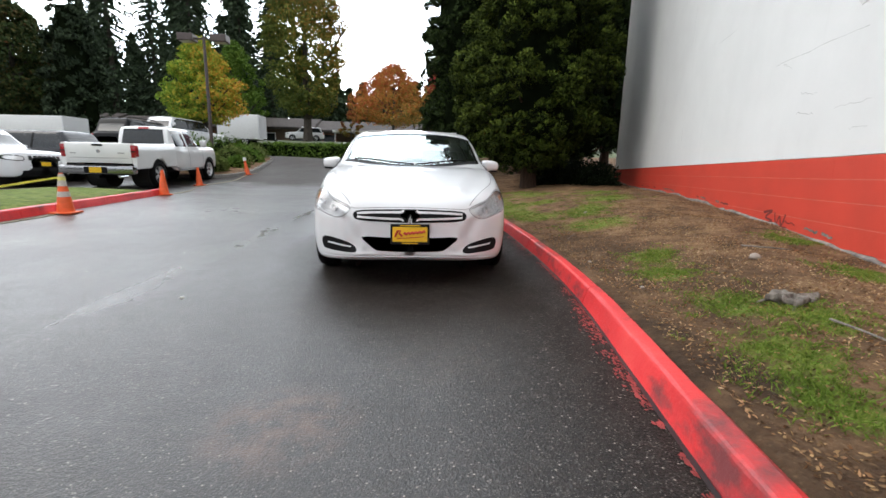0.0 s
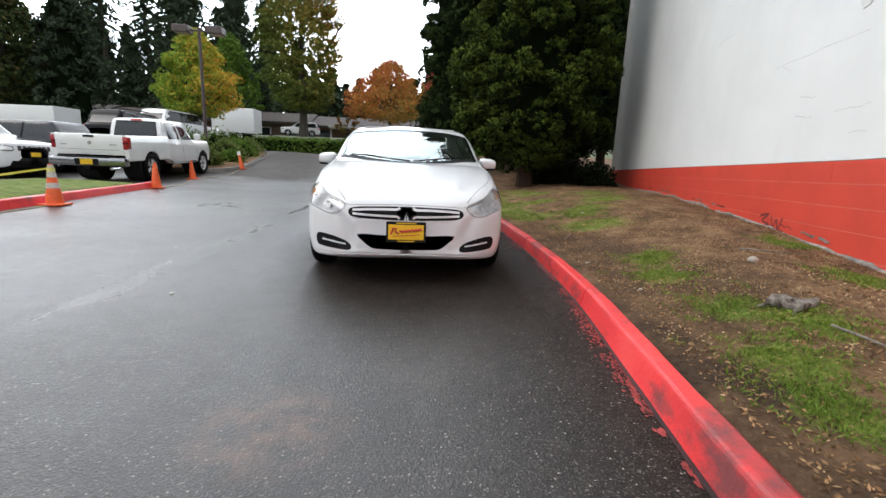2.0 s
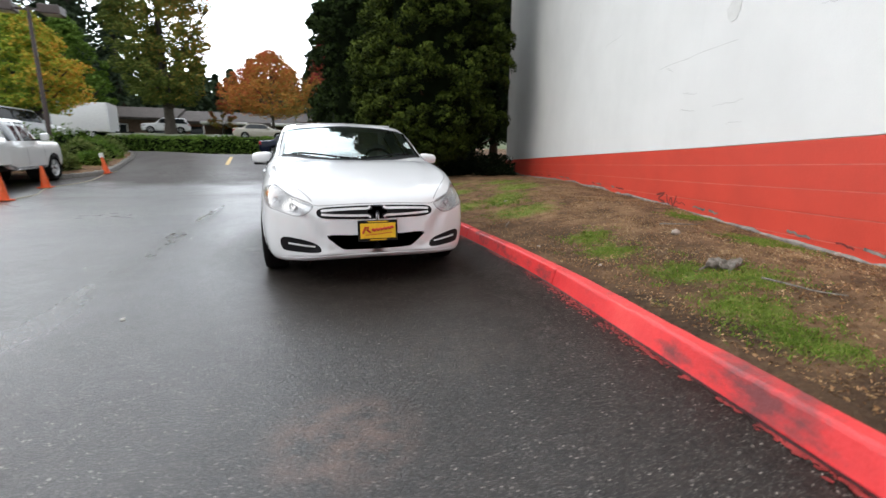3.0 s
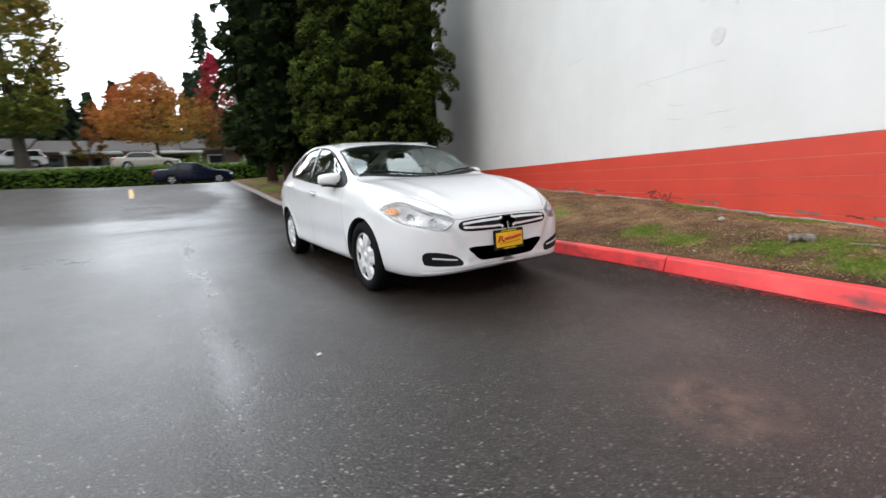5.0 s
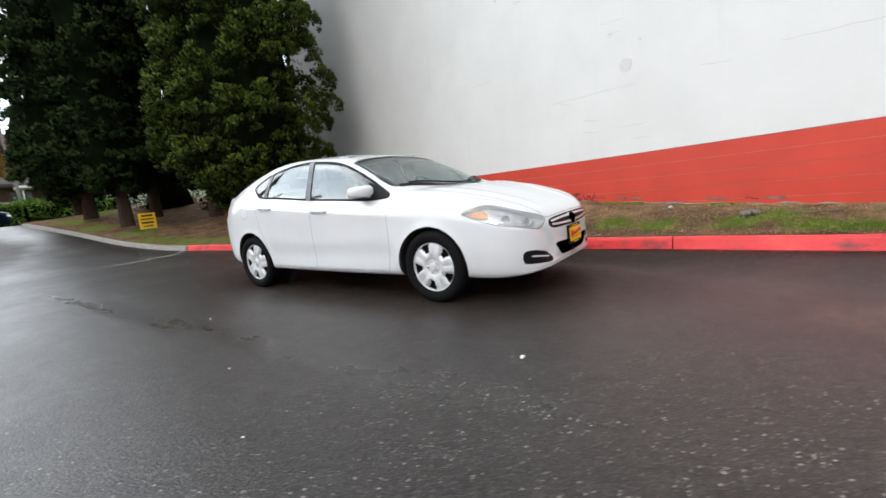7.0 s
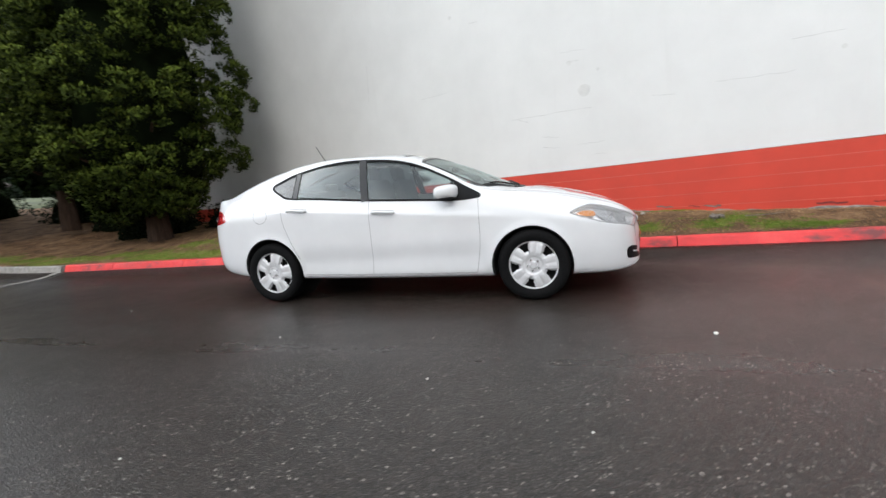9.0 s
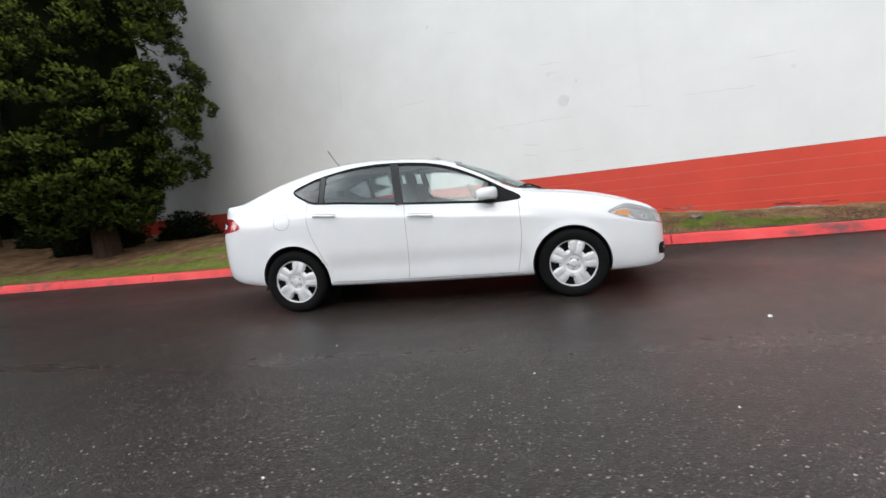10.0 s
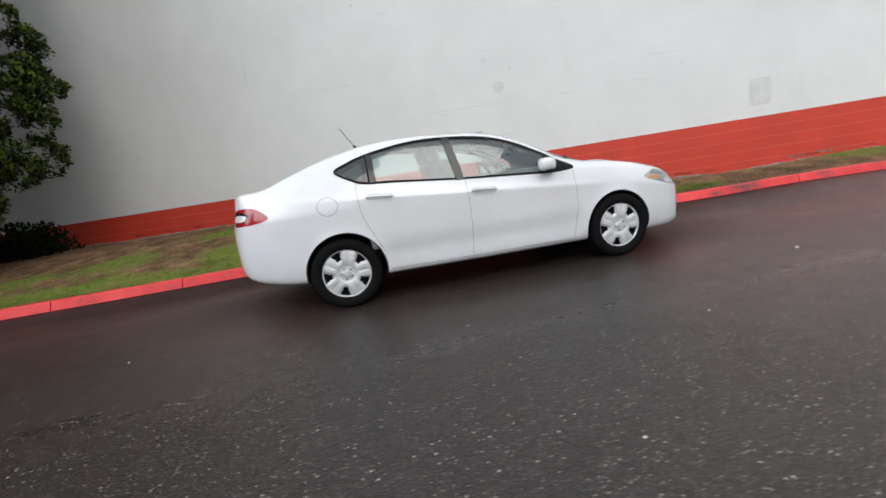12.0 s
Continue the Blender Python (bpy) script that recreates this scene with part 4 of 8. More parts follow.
def build_sedan():
    car = thing("white_sedan", "white four-door sedan with silver wheel covers parked by the red kerb", "car")
    sh = Shell(SEDAN, dense(-0.932, 3.692, 230, (0.22, 0.18), 2.0), (3, 2, 4, 9, 10, 12, 6, 10, 7, 8), press_sedan)
    sh.full = sh.p.copy()
    tree = sh.tree()
    side = Projector(tree, (0, 1, 0), (0, 0, 1), (1, 0, 0), (-3, 0, 0), sh.skin)
    other = Projector(tree, (0, 1, 0), (0, 0, 1), (-1, 0, 0), (3, 0, 0), sh.skin)
    front = Projector(tree, (1, 0, 0), (0, 0, 1), (0, 1, 0), (0, -3, 0), sh.skin)
    down = Projector(tree, (1, 0, 0), (0, 1, 0), (0, 0, -1), (0, 0, 3), sh.skin)
    r2 = 1 / math.sqrt(2)
    # corner views: u runs across the diagonal
    cornr = {-1: Projector(tree, (r2, -r2, 0), (0, 0, 1), (r2, r2, 0), (-3, -3, 0), sh.skin), 1: Projector(tree, (r2, r2, 0), (0, 0, 1), (-r2, r2, 0), (3, -3, 0), sh.skin)}
    ws_base = lambda x: 0.16 + 0.30 * (x / 0.74) ** 2
    ws_top = lambda x: 1.05 - 0.05 * (x / 0.68) ** 2
    rw_top = lambda x: 2.55 + 0.05 * (x / 0.6) ** 2
    rw_low = lambda x: 3.22 - 0.10 * (x / 0.6) ** 2
    # headlamp outlines on the diagonal: u = (y-ish) across, z up
    lamp_pts = [(-0.475, -0.86, 0.665), (-0.535, -0.82, 0.585), (-0.66, -0.70, 0.62), (-0.765, -0.55, 0.655), (-0.815, -0.33, 0.735), (-0.80, -0.30, 0.765), (-0.735, -0.44, 0.805), (-0.69, -0.55, 0.79), (-0.60, -0.69, 0.735)]
    lamp = smooth_loop([(r2 * (x - y), z) for x, y, z in lamp_pts], 4)
    for j, v, c in sh.cells():
        x, y, z = c
        k = None
        if v < 5 and -0.78 < y < 3.45:
            k = "underbody"
        if v >= 15 and z > 0.9 and 0.3 < y < 2.8 and v < sh.rail + 2 and inside(DLO, y, z):
            sh.dead.add((j, v))
        elif v >= sh.rail and ws_base(x) < y < ws_top(x):
            sh.dead.add((j, v))
        elif v >= sh.rail and x < 0.52 and rw_top(x) < y < rw_low(x):
            sh.dead.add((j, v))
        elif y < -0.2 and inside(lamp, r2 * (-x - y), z):
            sh.dead.add((j, v))
        elif y < ws_base(x) and y > -0.80 + 0.12 * (x / 0.6) ** 2 and v >= sh.rail - 3:
            k = "bonnet"
        elif y > rw_low(x) and v >= sh.rail:
            k = "boot_lid"
        elif y < -0.38 and v < sh.rail - 3 and v >= 5:
            k = "bumper"
        elif y > 3.18 and z < 0.82 and v >= 5:
            k = "rear_bumper"
        elif 9 < v < sh.rail and z > 0.27:
            fr = 0.45 + 0.05 * sstep((0.6 - z) / 0.4)
            if fr < y < 1.52 and z < 1.1 and y > 0.45:
                k = "front_door"
            elif 1.52 <= y < 2.5 - 0.2 * sstep((0.75 - z) / 0.5) and z < 1.16 and math.hypot(y - 2.69, z - 0.33) > 0.375:
                k = "rear_door"
        if k:
            sh.kind[j, v] = k
    sh.arch(0.01, 0.318, 0.352)
    sh.arch(2.69, 0.325, 0.36)
    mats = {"body": M["white_paint"], "underbody": M["well"]}
    parts = sh.build(car, mats)

    # wheel wells and arch lips
    for y0, z0, r in ((0.01, 0.318, 0.352), (2.69, 0.325, 0.36)):
        for s in (-1, 1):
            bm = bmesh.new()
            prev = None
            for i in range(31):
                a = radians(-13 + 206 * i / 30)
                yy, zz = y0 + r * math.cos(a), z0 + r * math.sin(a)
                q, _, _, _ = tree.ray_cast(Vector((s * 3, yy, max(zz, 0.24))), Vector((-s, 0, 0)))
                xx = abs(q.x) if q is not None else 0.88
                row = [bm.verts.new((s * xx, yy, zz)), bm.verts.new((s * (xx - 0.02), y0 + (r - 0.012) * math.cos(a), z0 + (r - 0.012) * math.sin(a))), bm.verts.new((s * (xx - 0.05), yy, zz)), bm.verts.new((s * 0.55, yy, zz)), bm.verts.new((s * 0.55, y0, z0))]
                if prev:
                    for k in range(4):
                        bm.faces.new((prev[k], prev[k + 1], row[k + 1], row[k]))
                prev = row
            part("wheel_well", bm, M["well"], car)
    for y0 in (0.0, 2.703):
        for s in (-1, 1):
            add_wheel(car, s * 0.795, y0, 0.318, s, rim_r=0.224)

    # glazing: panes on the skin, dark surrounds over their edges
    for pr, s in ((side, -1), (other, 1)):
        dkey = {k: parts.get((k, s)) for k in ("front_door", "rear_door")}

        def clip(lo, hi):
            """The part of the side glass between two y, which may lean with z."""
            out, n = [], len(DLO)
            for i in range(n):
                p, q = DLO[i], DLO[(i + 1) % n]
                for lim in (lo, hi):
                    fp, fq = p[0] - lim(p[1]), q[0] - lim(q[1])
                    if fp * fq < 0:
                        t = fp / (fp - fq)
                        out.append((i + t, (p[0] + t * (q[0] - p[0]), p[1] + t * (q[1] - p[1]))))
                if lo(p[1]) <= p[0] <= hi(p[1]):
                    out.append((i, p))
            return [w for _, w in sorted(out, key=lambda e: e[0])]

        panes = (("front_door", clip(lambda z: 0.3, lambda z: 1.528 + 0.16 * (z - 1.0)), "glass_side"), ("rear_door", clip(lambda z: 1.592 + 0.16 * (z - 1.0), lambda z: 2.325), "glass_side"), ("quarter", clip(lambda z: 2.375, lambda z: 3.0), "glass_quarter"))
        for k, poly, mt in panes:
            owner = dkey.get(k) or car
            pane = part("window_pane", pr.patch(poly, -0.004, 0.12), M[mt], owner, smooth=True)
            pane.visible_shadow = False
            part("window_seal", pr.ribbon(poly, 0.014, 0.003, bias=0.4), M["black_trim"], owner, smooth=True)
        part("window_surround", pr.ribbon(DLO, 0.02, 0.0015, bias=0.5), M["black_trim"], car, "black gloss window surround", smooth=True)
        for y0, y1 in ((1.515, 1.605),):
            line = [(y0 + (y1 - y0) * 0.5 + 0.16 * (z - 1.0), z) for z in steps(0.99, 1.39, 8)]
            part("door_pillar", pr.ribbon(line, 0.075, 0.004, False), M["gloss_black"], car, "dark pillar between the doors", smooth=True)
        part("door_pillar", pr.ribbon([(2.345, z) for z in steps(1.075, 1.32, 6)], 0.05, 0.0035, False), M["gloss_black"], car, smooth=True)
        # mirror sail
        part("mirror_sail", pr.patch([(0.44, 0.965), (0.50, 0.945), (0.70, 0.942), (0.72, 1.10), (0.62, 1.06)], 0.005, 0.08), M["black_trim"], car, smooth=True)
    ws_line = [(x, ws_base(x)) for x in steps(-0.715, 0.715, 20)] + [(x, ws_top(x)) for x in steps(0.655, -0.655, 20)]
    pane = part("windscreen", down.patch(ws_line, -0.003, 0.12), M["glass_screen"], car, "raked windscreen glass reflecting trees and cloud", smooth=True)
    pane.visible_shadow = False
    part("screen_seal", down.ribbon(ws_line, 0.036, 0.002, bias=0.5), M["gloss_black"], pane, smooth=True)
    rw_line = [(x, rw_top(x)) for x in steps(-0.52, 0.52, 16)] + [(x, rw_low(x)) for x in steps(0.53, -0.53, 16)]
    pane = part("rear_window", down.patch(rw_line, -0.003, 0.12), M["glass_side"], car, smooth=True)
    pane.visible_shadow = False
    part("screen_seal", down.ribbon(rw_line, 0.034, 0.002, bias=0.6), M["gloss_black"], pane, smooth=True)

    # panel gaps
    gaps = [[(0.455, 0.945), (0.45, 0.8), (0.45, 0.58), (0.475, 0.4), (0.50, 0.27)], [(1.52, 0.99), (1.515, 0.8), (1.515, 0.52), (1.535, 0.27)],
            [(2.50, 1.085), (2.50, 0.95), (2.48, 0.8), (2.40, 0.6), (2.335, 0.46)], [(0.50, 0.27), (1.2, 0.275), (1.9, 0.285), (2.31, 0.295)]]
    for pr, s in ((side, -1), (other, 1)):
        for i, g in enumerate(gaps):
            part("panel_gap", pr.ribbon(smooth_loop(g, 8, False), 0.0045, 0.0012, False), M["gap"], car)
        ring = [(2.765 + 0.087 * math.cos(a), 0.925 + 0.078 * math.sin(a)) for a in np.linspace(0, 2 * math.pi, 37)[:-1]]
        if s < 0:
            flap = part("fuel_flap", pr.patch([(2.765 + (y - 2.765) * 0.96, 0.925 + (z - 0.925) * 0.96) for y, z in ring], 0.0006, 0.06), M["white_paint"], car, smooth=True)
            part("flap_gap", pr.ribbon(ring, 0.0045, 0.0014), M["gap"], flap)
        for y0, y1, z0, z1, own in ((1.25, 1.48, 0.868, 0.88, "front_door"), (2.2, 2.425, 0.944, 0.957, "rear_door")):
            line = smooth_loop([(y0, z0), (y0 + 0.05, z0 + 0.004), (y1 - 0.05, z1 + 0.004), (y1, z1)], 5, False)
            hb = bmesh.new()
            rows = []
            for i, (yy, zz) in enumerate(line):
                e = sstep(min(i, len(line) - 1 - i) / 3)
                c = pr.hit(yy, zz, 0.006 + 0.024 * e)
                rows.append((c.x, yy, zz))
            rod(rows, 0.0125, 8, hb)
            h = part("door_handle", hb, M["white_paint"], parts.get((own, s)) or car, smooth=True)
            part("handle_gap", pr.ribbon(line, 0.010, 0.0018, False, bias=1.6), M["gap"], h)
    cut_line = smooth_loop([(-0.475, 0.668), (-0.43, 0.66), (-0.25, 0.668), (0, 0.672), (0.25, 0.668), (0.43, 0.66), (0.475, 0.668)], 5, False)
    part("panel_gap", front.ribbon(cut_line, 0.005, 0.0012, False), M["gap"], car)
    for s in (-1, 1):
        line = smooth_loop([(s * 0.485, -0.85), (s * 0.585, -0.70), (s * 0.68, -0.53), (s * 0.735, -0.36), (s * 0.755, -0.1), (s * 0.76, 0.42)], 6, False)
        part("panel_gap", down.ribbon(line, 0.006, 0.0012, False), M["gap"], car)

    # grille, intake, fog lamps, plate
    gril = smooth_loop([(-0.455, 0.60), (-0.415, 0.643), (-0.2, 0.655), (0, 0.658), (0.2, 0.655), (0.415, 0.643), (0.455, 0.60), (0.40, 0.566), (0.2, 0.557), (0, 0.553), (-0.2, 0.557), (-0.40, 0.566)], 4)
    g = part("grille", front.patch(gril, 0.003, 0.05), M["black_trim"], car, "black split grille with pale bars", smooth=True)
    for s in (-1, 1):
        for pts in ([(0.42, 0.622), (0.30, 0.630), (0.15, 0.633), (0.075, 0.634), (0.052, 0.648)], [(0.42, 0.594), (0.30, 0.588), (0.15, 0.583), (0.075, 0.582), (0.052, 0.566)]):
            line = smooth_loop([(s * x, z) for x, z in pts], 5, False)
            part("grille_bar", front.ribbon(line, 0.017, 0.010, False, thick=0.01), M["white_paint"], g, "white grille bar", smooth=True)
    badge = [(-0.036, 0.652), (-0.014, 0.642), (0, 0.648), (0.014, 0.642), (0.036, 0.652), (0.038, 0.625), (0.075, 0.618), (0.075, 0.597), (0.034, 0.594), (0.030, 0.562), (0, 0.548), (-0.030, 0.562), (-0.034, 0.594), (-0.075, 0.597), (-0.075, 0.618), (-0.038, 0.625)]
    part("badge", front.patch(badge, 0.014, 0.03), M["black_trim"], g)
    intake = [(-0.385, 0.437), (-0.2, 0.432), (0.2, 0.432), (0.385, 0.437), (0.34, 0.38), (0.285, 0.335), (0.23, 0.32), (0, 0.315), (-0.23, 0.32), (-0.285, 0.335), (-0.34, 0.38)]
    intake = smooth_loop([(x, z) for x, z in intake], 2)
    part("air_intake", front.patch(intake, 0.003, 0.06), M["black_trim"], car, "black lower air intake", smooth=True)
    for s in (-1, 1):
        fog = smooth_loop([(s * x, z) for x, z in ((0.715, 0.335), (0.725, 0.395), (0.69, 0.425), (0.58, 0.41), (0.48, 0.375), (0.432, 0.33), (0.455, 0.302), (0.58, 0.308), (0.68, 0.318))], 4)
        f = part("fog_lamp_recess", front.patch(fog, 0.003, 0.05), M["black_trim"], car, "black slot with a bright bar", smooth=True)
        line = smooth_loop([(s * 0.665, 0.378), (s * 0.57, 0.364), (s * 0.475, 0.346)], 5, False)
        part("fog_bar", front.ribbon(line, 0.012, 0.010, False, thick=0.008), M["white_paint"], f)
    lip = smooth_loop([(-0.72, 0.255), (-0.5, 0.262), (-0.25, 0.268), (0, 0.27), (0.25, 0.268), (0.5, 0.262), (0.72, 0.255)], 4, False)
    part("bumper_lip", front.ribbon(lip, 0.016, 0.006, False, thick=0.006), M["white_paint"], car, smooth=True)
    plate = new("licence_plate")
    plate.parent = car
    tagged(plate, "yellow dealer plate in a black frame")
    plate.matrix_basis = Matrix.Translation((0, -0.945, 0.462)) @ Matrix.Rotation(radians(-4), 4, "X")
    part("plate_frame", box(0.312, 0.014, 0.165, (0, 0, 0), 0.005), M["black_trim"], plate)
    part("plate_panel", box(0.278, 0.006, 0.118, (0, -0.008, 0.0), 0.001), M["plate_yellow"], plate)
    for w, h, x, z in ((0.16, 0.008, 0.0, 0.071), (0.13, 0.008, 0.0, -0.071)):
        part("frame_text_bar", box(w, 0.003, h, (x, -0.0085, z)), M["plate_yellow"], plate)
    bm = bmesh.new()
    rod([(-0.12, -0.0125, -0.018), (-0.10, -0.0125, 0.028), (-0.075, -0.0125, 0.03), (-0.085, -0.0125, 0.008), (-0.06, -0.0125, -0.014)], 0.008, 6, bm)
    rod([(-0.05 + 0.01 * i, -0.0125, 0.004 + 0.008 * math.sin(i * 2.1) + 0.0012 * i) for i in range(18)], 0.0095, 6, bm)
    rod([(-0.10, -0.0125, -0.032), (0.0, -0.0125, -0.026), (0.11, -0.0125, -0.016)], 0.003, 6, bm)
    part("plate_script_bar", bm, M["plate_red"], plate, smooth=True)

    # headlamps
    for s in (-1, 1):
        pr = cornr[s]
        flip = (lambda p: p) if s < 0 else (lambda p: (-p[0], p[1]))
        loop = [flip(p) for p in lamp]
        h = new("headlamp")
        h.parent = car
        tagged(h, "clear headlamp with an amber corner")
        part("lamp_housing", pr.patch(loop, -0.045, 0.05), M["housing"], h, smooth=True)
        part("housing_edge", pr.ribbon(loop, 0.012, -0.003, bias=0.5, thick=0.04), M["housing"], h, smooth=True)
        cu = lambda x, y: r2 * (x - y)
        amb = smooth_loop([flip((cu(-0.800, -0.34), 0.735)), flip((cu(-0.785, -0.40), 0.765)), flip((cu(-0.745, -0.48), 0.755)), flip((cu(-0.765, -0.47), 0.715))], 4)
        part("side_marker", pr.patch(amb, -0.012, 0.04), M["amber"], h, smooth=True)
        bezel = smooth_loop([flip((cu(x, y), z)) for x, y, z in ((-0.745, -0.50, 0.77), (-0.69, -0.60, 0.762), (-0.60, -0.72, 0.712), (-0.525, -0.815, 0.64), (-0.545, -0.80, 0.61), (-0.63, -0.71, 0.635), (-0.73, -0.57, 0.672))], 4)
        part("lamp_bezel", pr.patch(bezel, -0.03, 0.05), M["bezel"], h, "grey inner bezel round the reflectors", smooth=True)
        for x, y, z, r in ((-0.69, -0.60, 0.70, 0.034), (-0.575, -0.755, 0.665, 0.028)):
            c = pr.hit(*flip((cu(x, y), z)), -0.03)
            bowl = lathe([(0.004, -0.02), (r * 0.45, -0.012), (r * 0.8, 0.005), (r, 0.022), (r * 1.12, 0.022)], 24, "x")
            m = Matrix.Translation(c) @ pr.w.to_track_quat("-X", "Z").to_matrix().to_4x4()
            bmesh.ops.transform(bowl, matrix=m, verts=bowl.verts)
            part("reflector_bowl", bowl, M["housing"], h, smooth=True)
        lens = part("lamp_lens", pr.patch(loop, 0.002, 0.05), M["lens"], h, smooth=True)
        lens.visible_shadow = False
        part("lens_edge", pr.ribbon(loop, 0.007, 0.0025), M["gap"], h)
    # tail lamps
    for s in (-1, 1):
        pr = side if s < 0 else other
        tl = smooth_loop([(3.575, 0.985), (3.42, 1.0), (3.33, 0.965), (3.27, 0.905), (3.33, 0.875), (3.5, 0.855), (3.60, 0.86)], 4)
        t = part("tail_lamp", pr.patch(tl, 0.003, 0.05), M["red_lens"], car, "red wraparound tail lamp with a clear centre", smooth=True)
        dark = smooth_loop([(3.575, 0.968), (3.5, 0.97), (3.44, 0.945), (3.47, 0.915), (3.59, 0.905)], 3)
        inset = part("dark_corner", pr.patch(dark, 0.006, 0.04), M["gloss_black"], t, smooth=True)
        inner = smooth_loop([(3.565, 0.945), (3.50, 0.945), (3.46, 0.93), (3.49, 0.897), (3.585, 0.892)], 3)
        part("reversing_lens", pr.patch(inner, 0.009, 0.04), M["housing"], inset, smooth=True)

    # door mirrors
    for s in (-1, 1):
        mi = new("door_mirror")
        mi.parent = car
        bm = bmesh.new()
        bmesh.ops.create_uvsphere(bm, u_segments=28, v_segments=16, radius=1)
        for v in bm.verts:
            q = v.co
            f = lambda a, p: math.copysign(abs(a) ** p, a)
            x, y, z = f(q.x, 0.62), f(q.y, 0.75), f(q.z, 0.6)
            v.co = Vector((s * (0.905 + 0.105 * x), 0.70 + 0.085 * y + 0.03 * (x + 1), 1.015 + 0.064 * z * (1 - 0.14 * x)))
        part("mirror_shell", bm, M["white_paint"], mi, smooth=True)
        part("mirror_foot", box(0.13, 0.07, 0.03, (s * 0.80, 0.66, 0.955), 0.01, None, Matrix.Rotation(s * -0.35, 4, "Y")), M["black_trim"], mi, smooth=True)
        part("mirror_underside", box(0.17, 0.11, 0.02, (s * 0.90, 0.715, 0.958), 0.008), M["black_trim"], mi, smooth=True)
        part("mirror_glass", box(0.15, 0.006, 0.09, (s * 0.912, 0.792, 1.018), 0.002), M["chrome"], mi)
    # wipers, cowl, aerial
    for x0, x1 in ((-0.60, 0.02), (0.05, 0.58)):
        pts = [down.hit(x0 + (x1 - x0) * t, ws_base(x0 + (x1 - x0) * t) + 0.03 + 0.035 * math.sin(t * math.pi), 0.012) for t in steps(0, 1, 10)]
        w = part("wiper", rod(pts, 0.008, 6), M["black_trim"], car, smooth=True)
    cowl = [(x, ws_base(x) - 0.01) for x in steps(-0.70, 0.70, 20)]
    part("cowl_panel", down.ribbon(cowl, 0.07, 0.004, False), M["black_trim"], car, smooth=True)
    aerial = new("aerial")
    aerial.parent = car
    part("aerial_base", tube(0.02, 0.01, 0.05, (0, 2.43, 1.455), Matrix.Rotation(-0.6, 4, "X"), 12), M["black_trim"], aerial, smooth=True)
    part("aerial_mast", rod([(0, 2.43, 1.46), (0, 2.50, 1.56), (0, 2.56, 1.665)], 0.004, 6), M["black_trim"], aerial)

    # cabin seen through the glass
    part("cabin_floor", box(1.5, 2.5, 0.06, (0, 1.65, 0.42), 0.01), M["well"], car)
    part("dashboard", box(1.42, 0.42, 0.22, (0, 0.62, 0.87), 0.07), M["cabin"], car, smooth=True)
    part("rear_shelf", box(1.2, 0.6, 0.05, (0, 2.85, 1.03), 0.02), M["cabin"], car, smooth=True)
    for s in (-1, 1):
        part("door_lining", box(0.05, 1.9, 0.45, (s * 0.80, 1.5, 0.70), 0.02), M["cabin"], car)
    for x in (-0.37, 0.37):
        st = new("front_seat")
        st.parent = car
        part("seat_cushion", box(0.5, 0.5, 0.16, (x, 1.22, 0.62), 0.05), M["cloth"], st, smooth=True)
        part("seat_back", box(0.48, 0.14, 0.62, (x, 1.56, 0.90), 0.055, None, Matrix.Rotation(radians(-18), 4, "X")), M["cloth"], st, smooth=True)
        part("headrest", box(0.26, 0.09, 0.17, (x, 1.70, 1.27), 0.035, None, Matrix.Rotation(radians(-12), 4, "X")), M["cloth"], st, smooth=True)
    rb = new("rear_bench")
    rb.parent = car
    part("seat_cushion", box(1.3, 0.5, 0.16, (0, 2.2, 0.62), 0.05), M["cloth"], rb, smooth=True)
    part("seat_back", box(1.3, 0.14, 0.55, (0, 2.56, 0.88), 0.055, None, Matrix.Rotation(radians(-24), 4, "X")), M["cloth"], rb, smooth=True)
    for x in (-0.4, 0.4):
        part("headrest", box(0.24, 0.09, 0.13, (x, 2.66, 1.16), 0.035), M["cloth"], rb, smooth=True)
    bm = bmesh.new()
    ringp = [(0.37 + 0.185 * math.cos(a), 0.0, 0.185 * math.sin(a)) for a in np.linspace(0, 2 * math.pi, 29)]
    tilt = Matrix.Translation((0, 0.93, 0.96)) @ Matrix.Rotation(radians(-25), 4, "X")
    rod([tilt @ Vector(p) for p in ringp], 0.015, 8, bm)
    rod([tilt @ Vector((0.2, 0, 0)), tilt @ Vector((0.54, 0, 0))], 0.02, 6, bm)
    part("steering_wheel", bm, M["black_trim"], car, smooth=True)
    part("cabin_mirror", box(0.22, 0.03, 0.065, (0, 0.86, 1.235), 0.015), M["black_trim"], car, smooth=True)
    part("headlining", box(1.1, 1.2, 0.02, (0, 1.8, 1.405), 0.005), M["cabin"], car)
    return car


build_sedan()


# ---- foliage ----
def leaf_material(name, stops, lean=(0.0, 0.0, 0.0), tip_light_mix=0.0):
    """Leaves that differ one by one and bough by bough; lean shifts the hue across the crown; outer leaves pale as new
    growth, upper ones as painted light from above.
    """
    k = Mat(name, rough=0.75, spec=0.1)
    f = k.math("ADD", k.math("MULTIPLY", k.island(), 0.4), k.math("ADD", k.math("MULTIPLY", k.noise(0.55, 3.0, 0.6), 0.3), k.math("MULTIPLY", k.noise(2.6, 2.0, 0.5), 0.3)))
    if any(lean):
        f = k.math("ADD", f, k.math("ADD", k.math("MULTIPLY", k.axis(0), lean[0]), k.math("ADD", k.math("MULTIPLY", k.axis(2), lean[1]), lean[2])))
    if tip_light_mix:
        f = k.math("ADD", k.math("MULTIPLY", f, 1.0 - tip_light_mix), k.math("MULTIPLY", k.attribute("tip_light"), tip_light_mix))
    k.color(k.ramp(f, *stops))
    return k.m


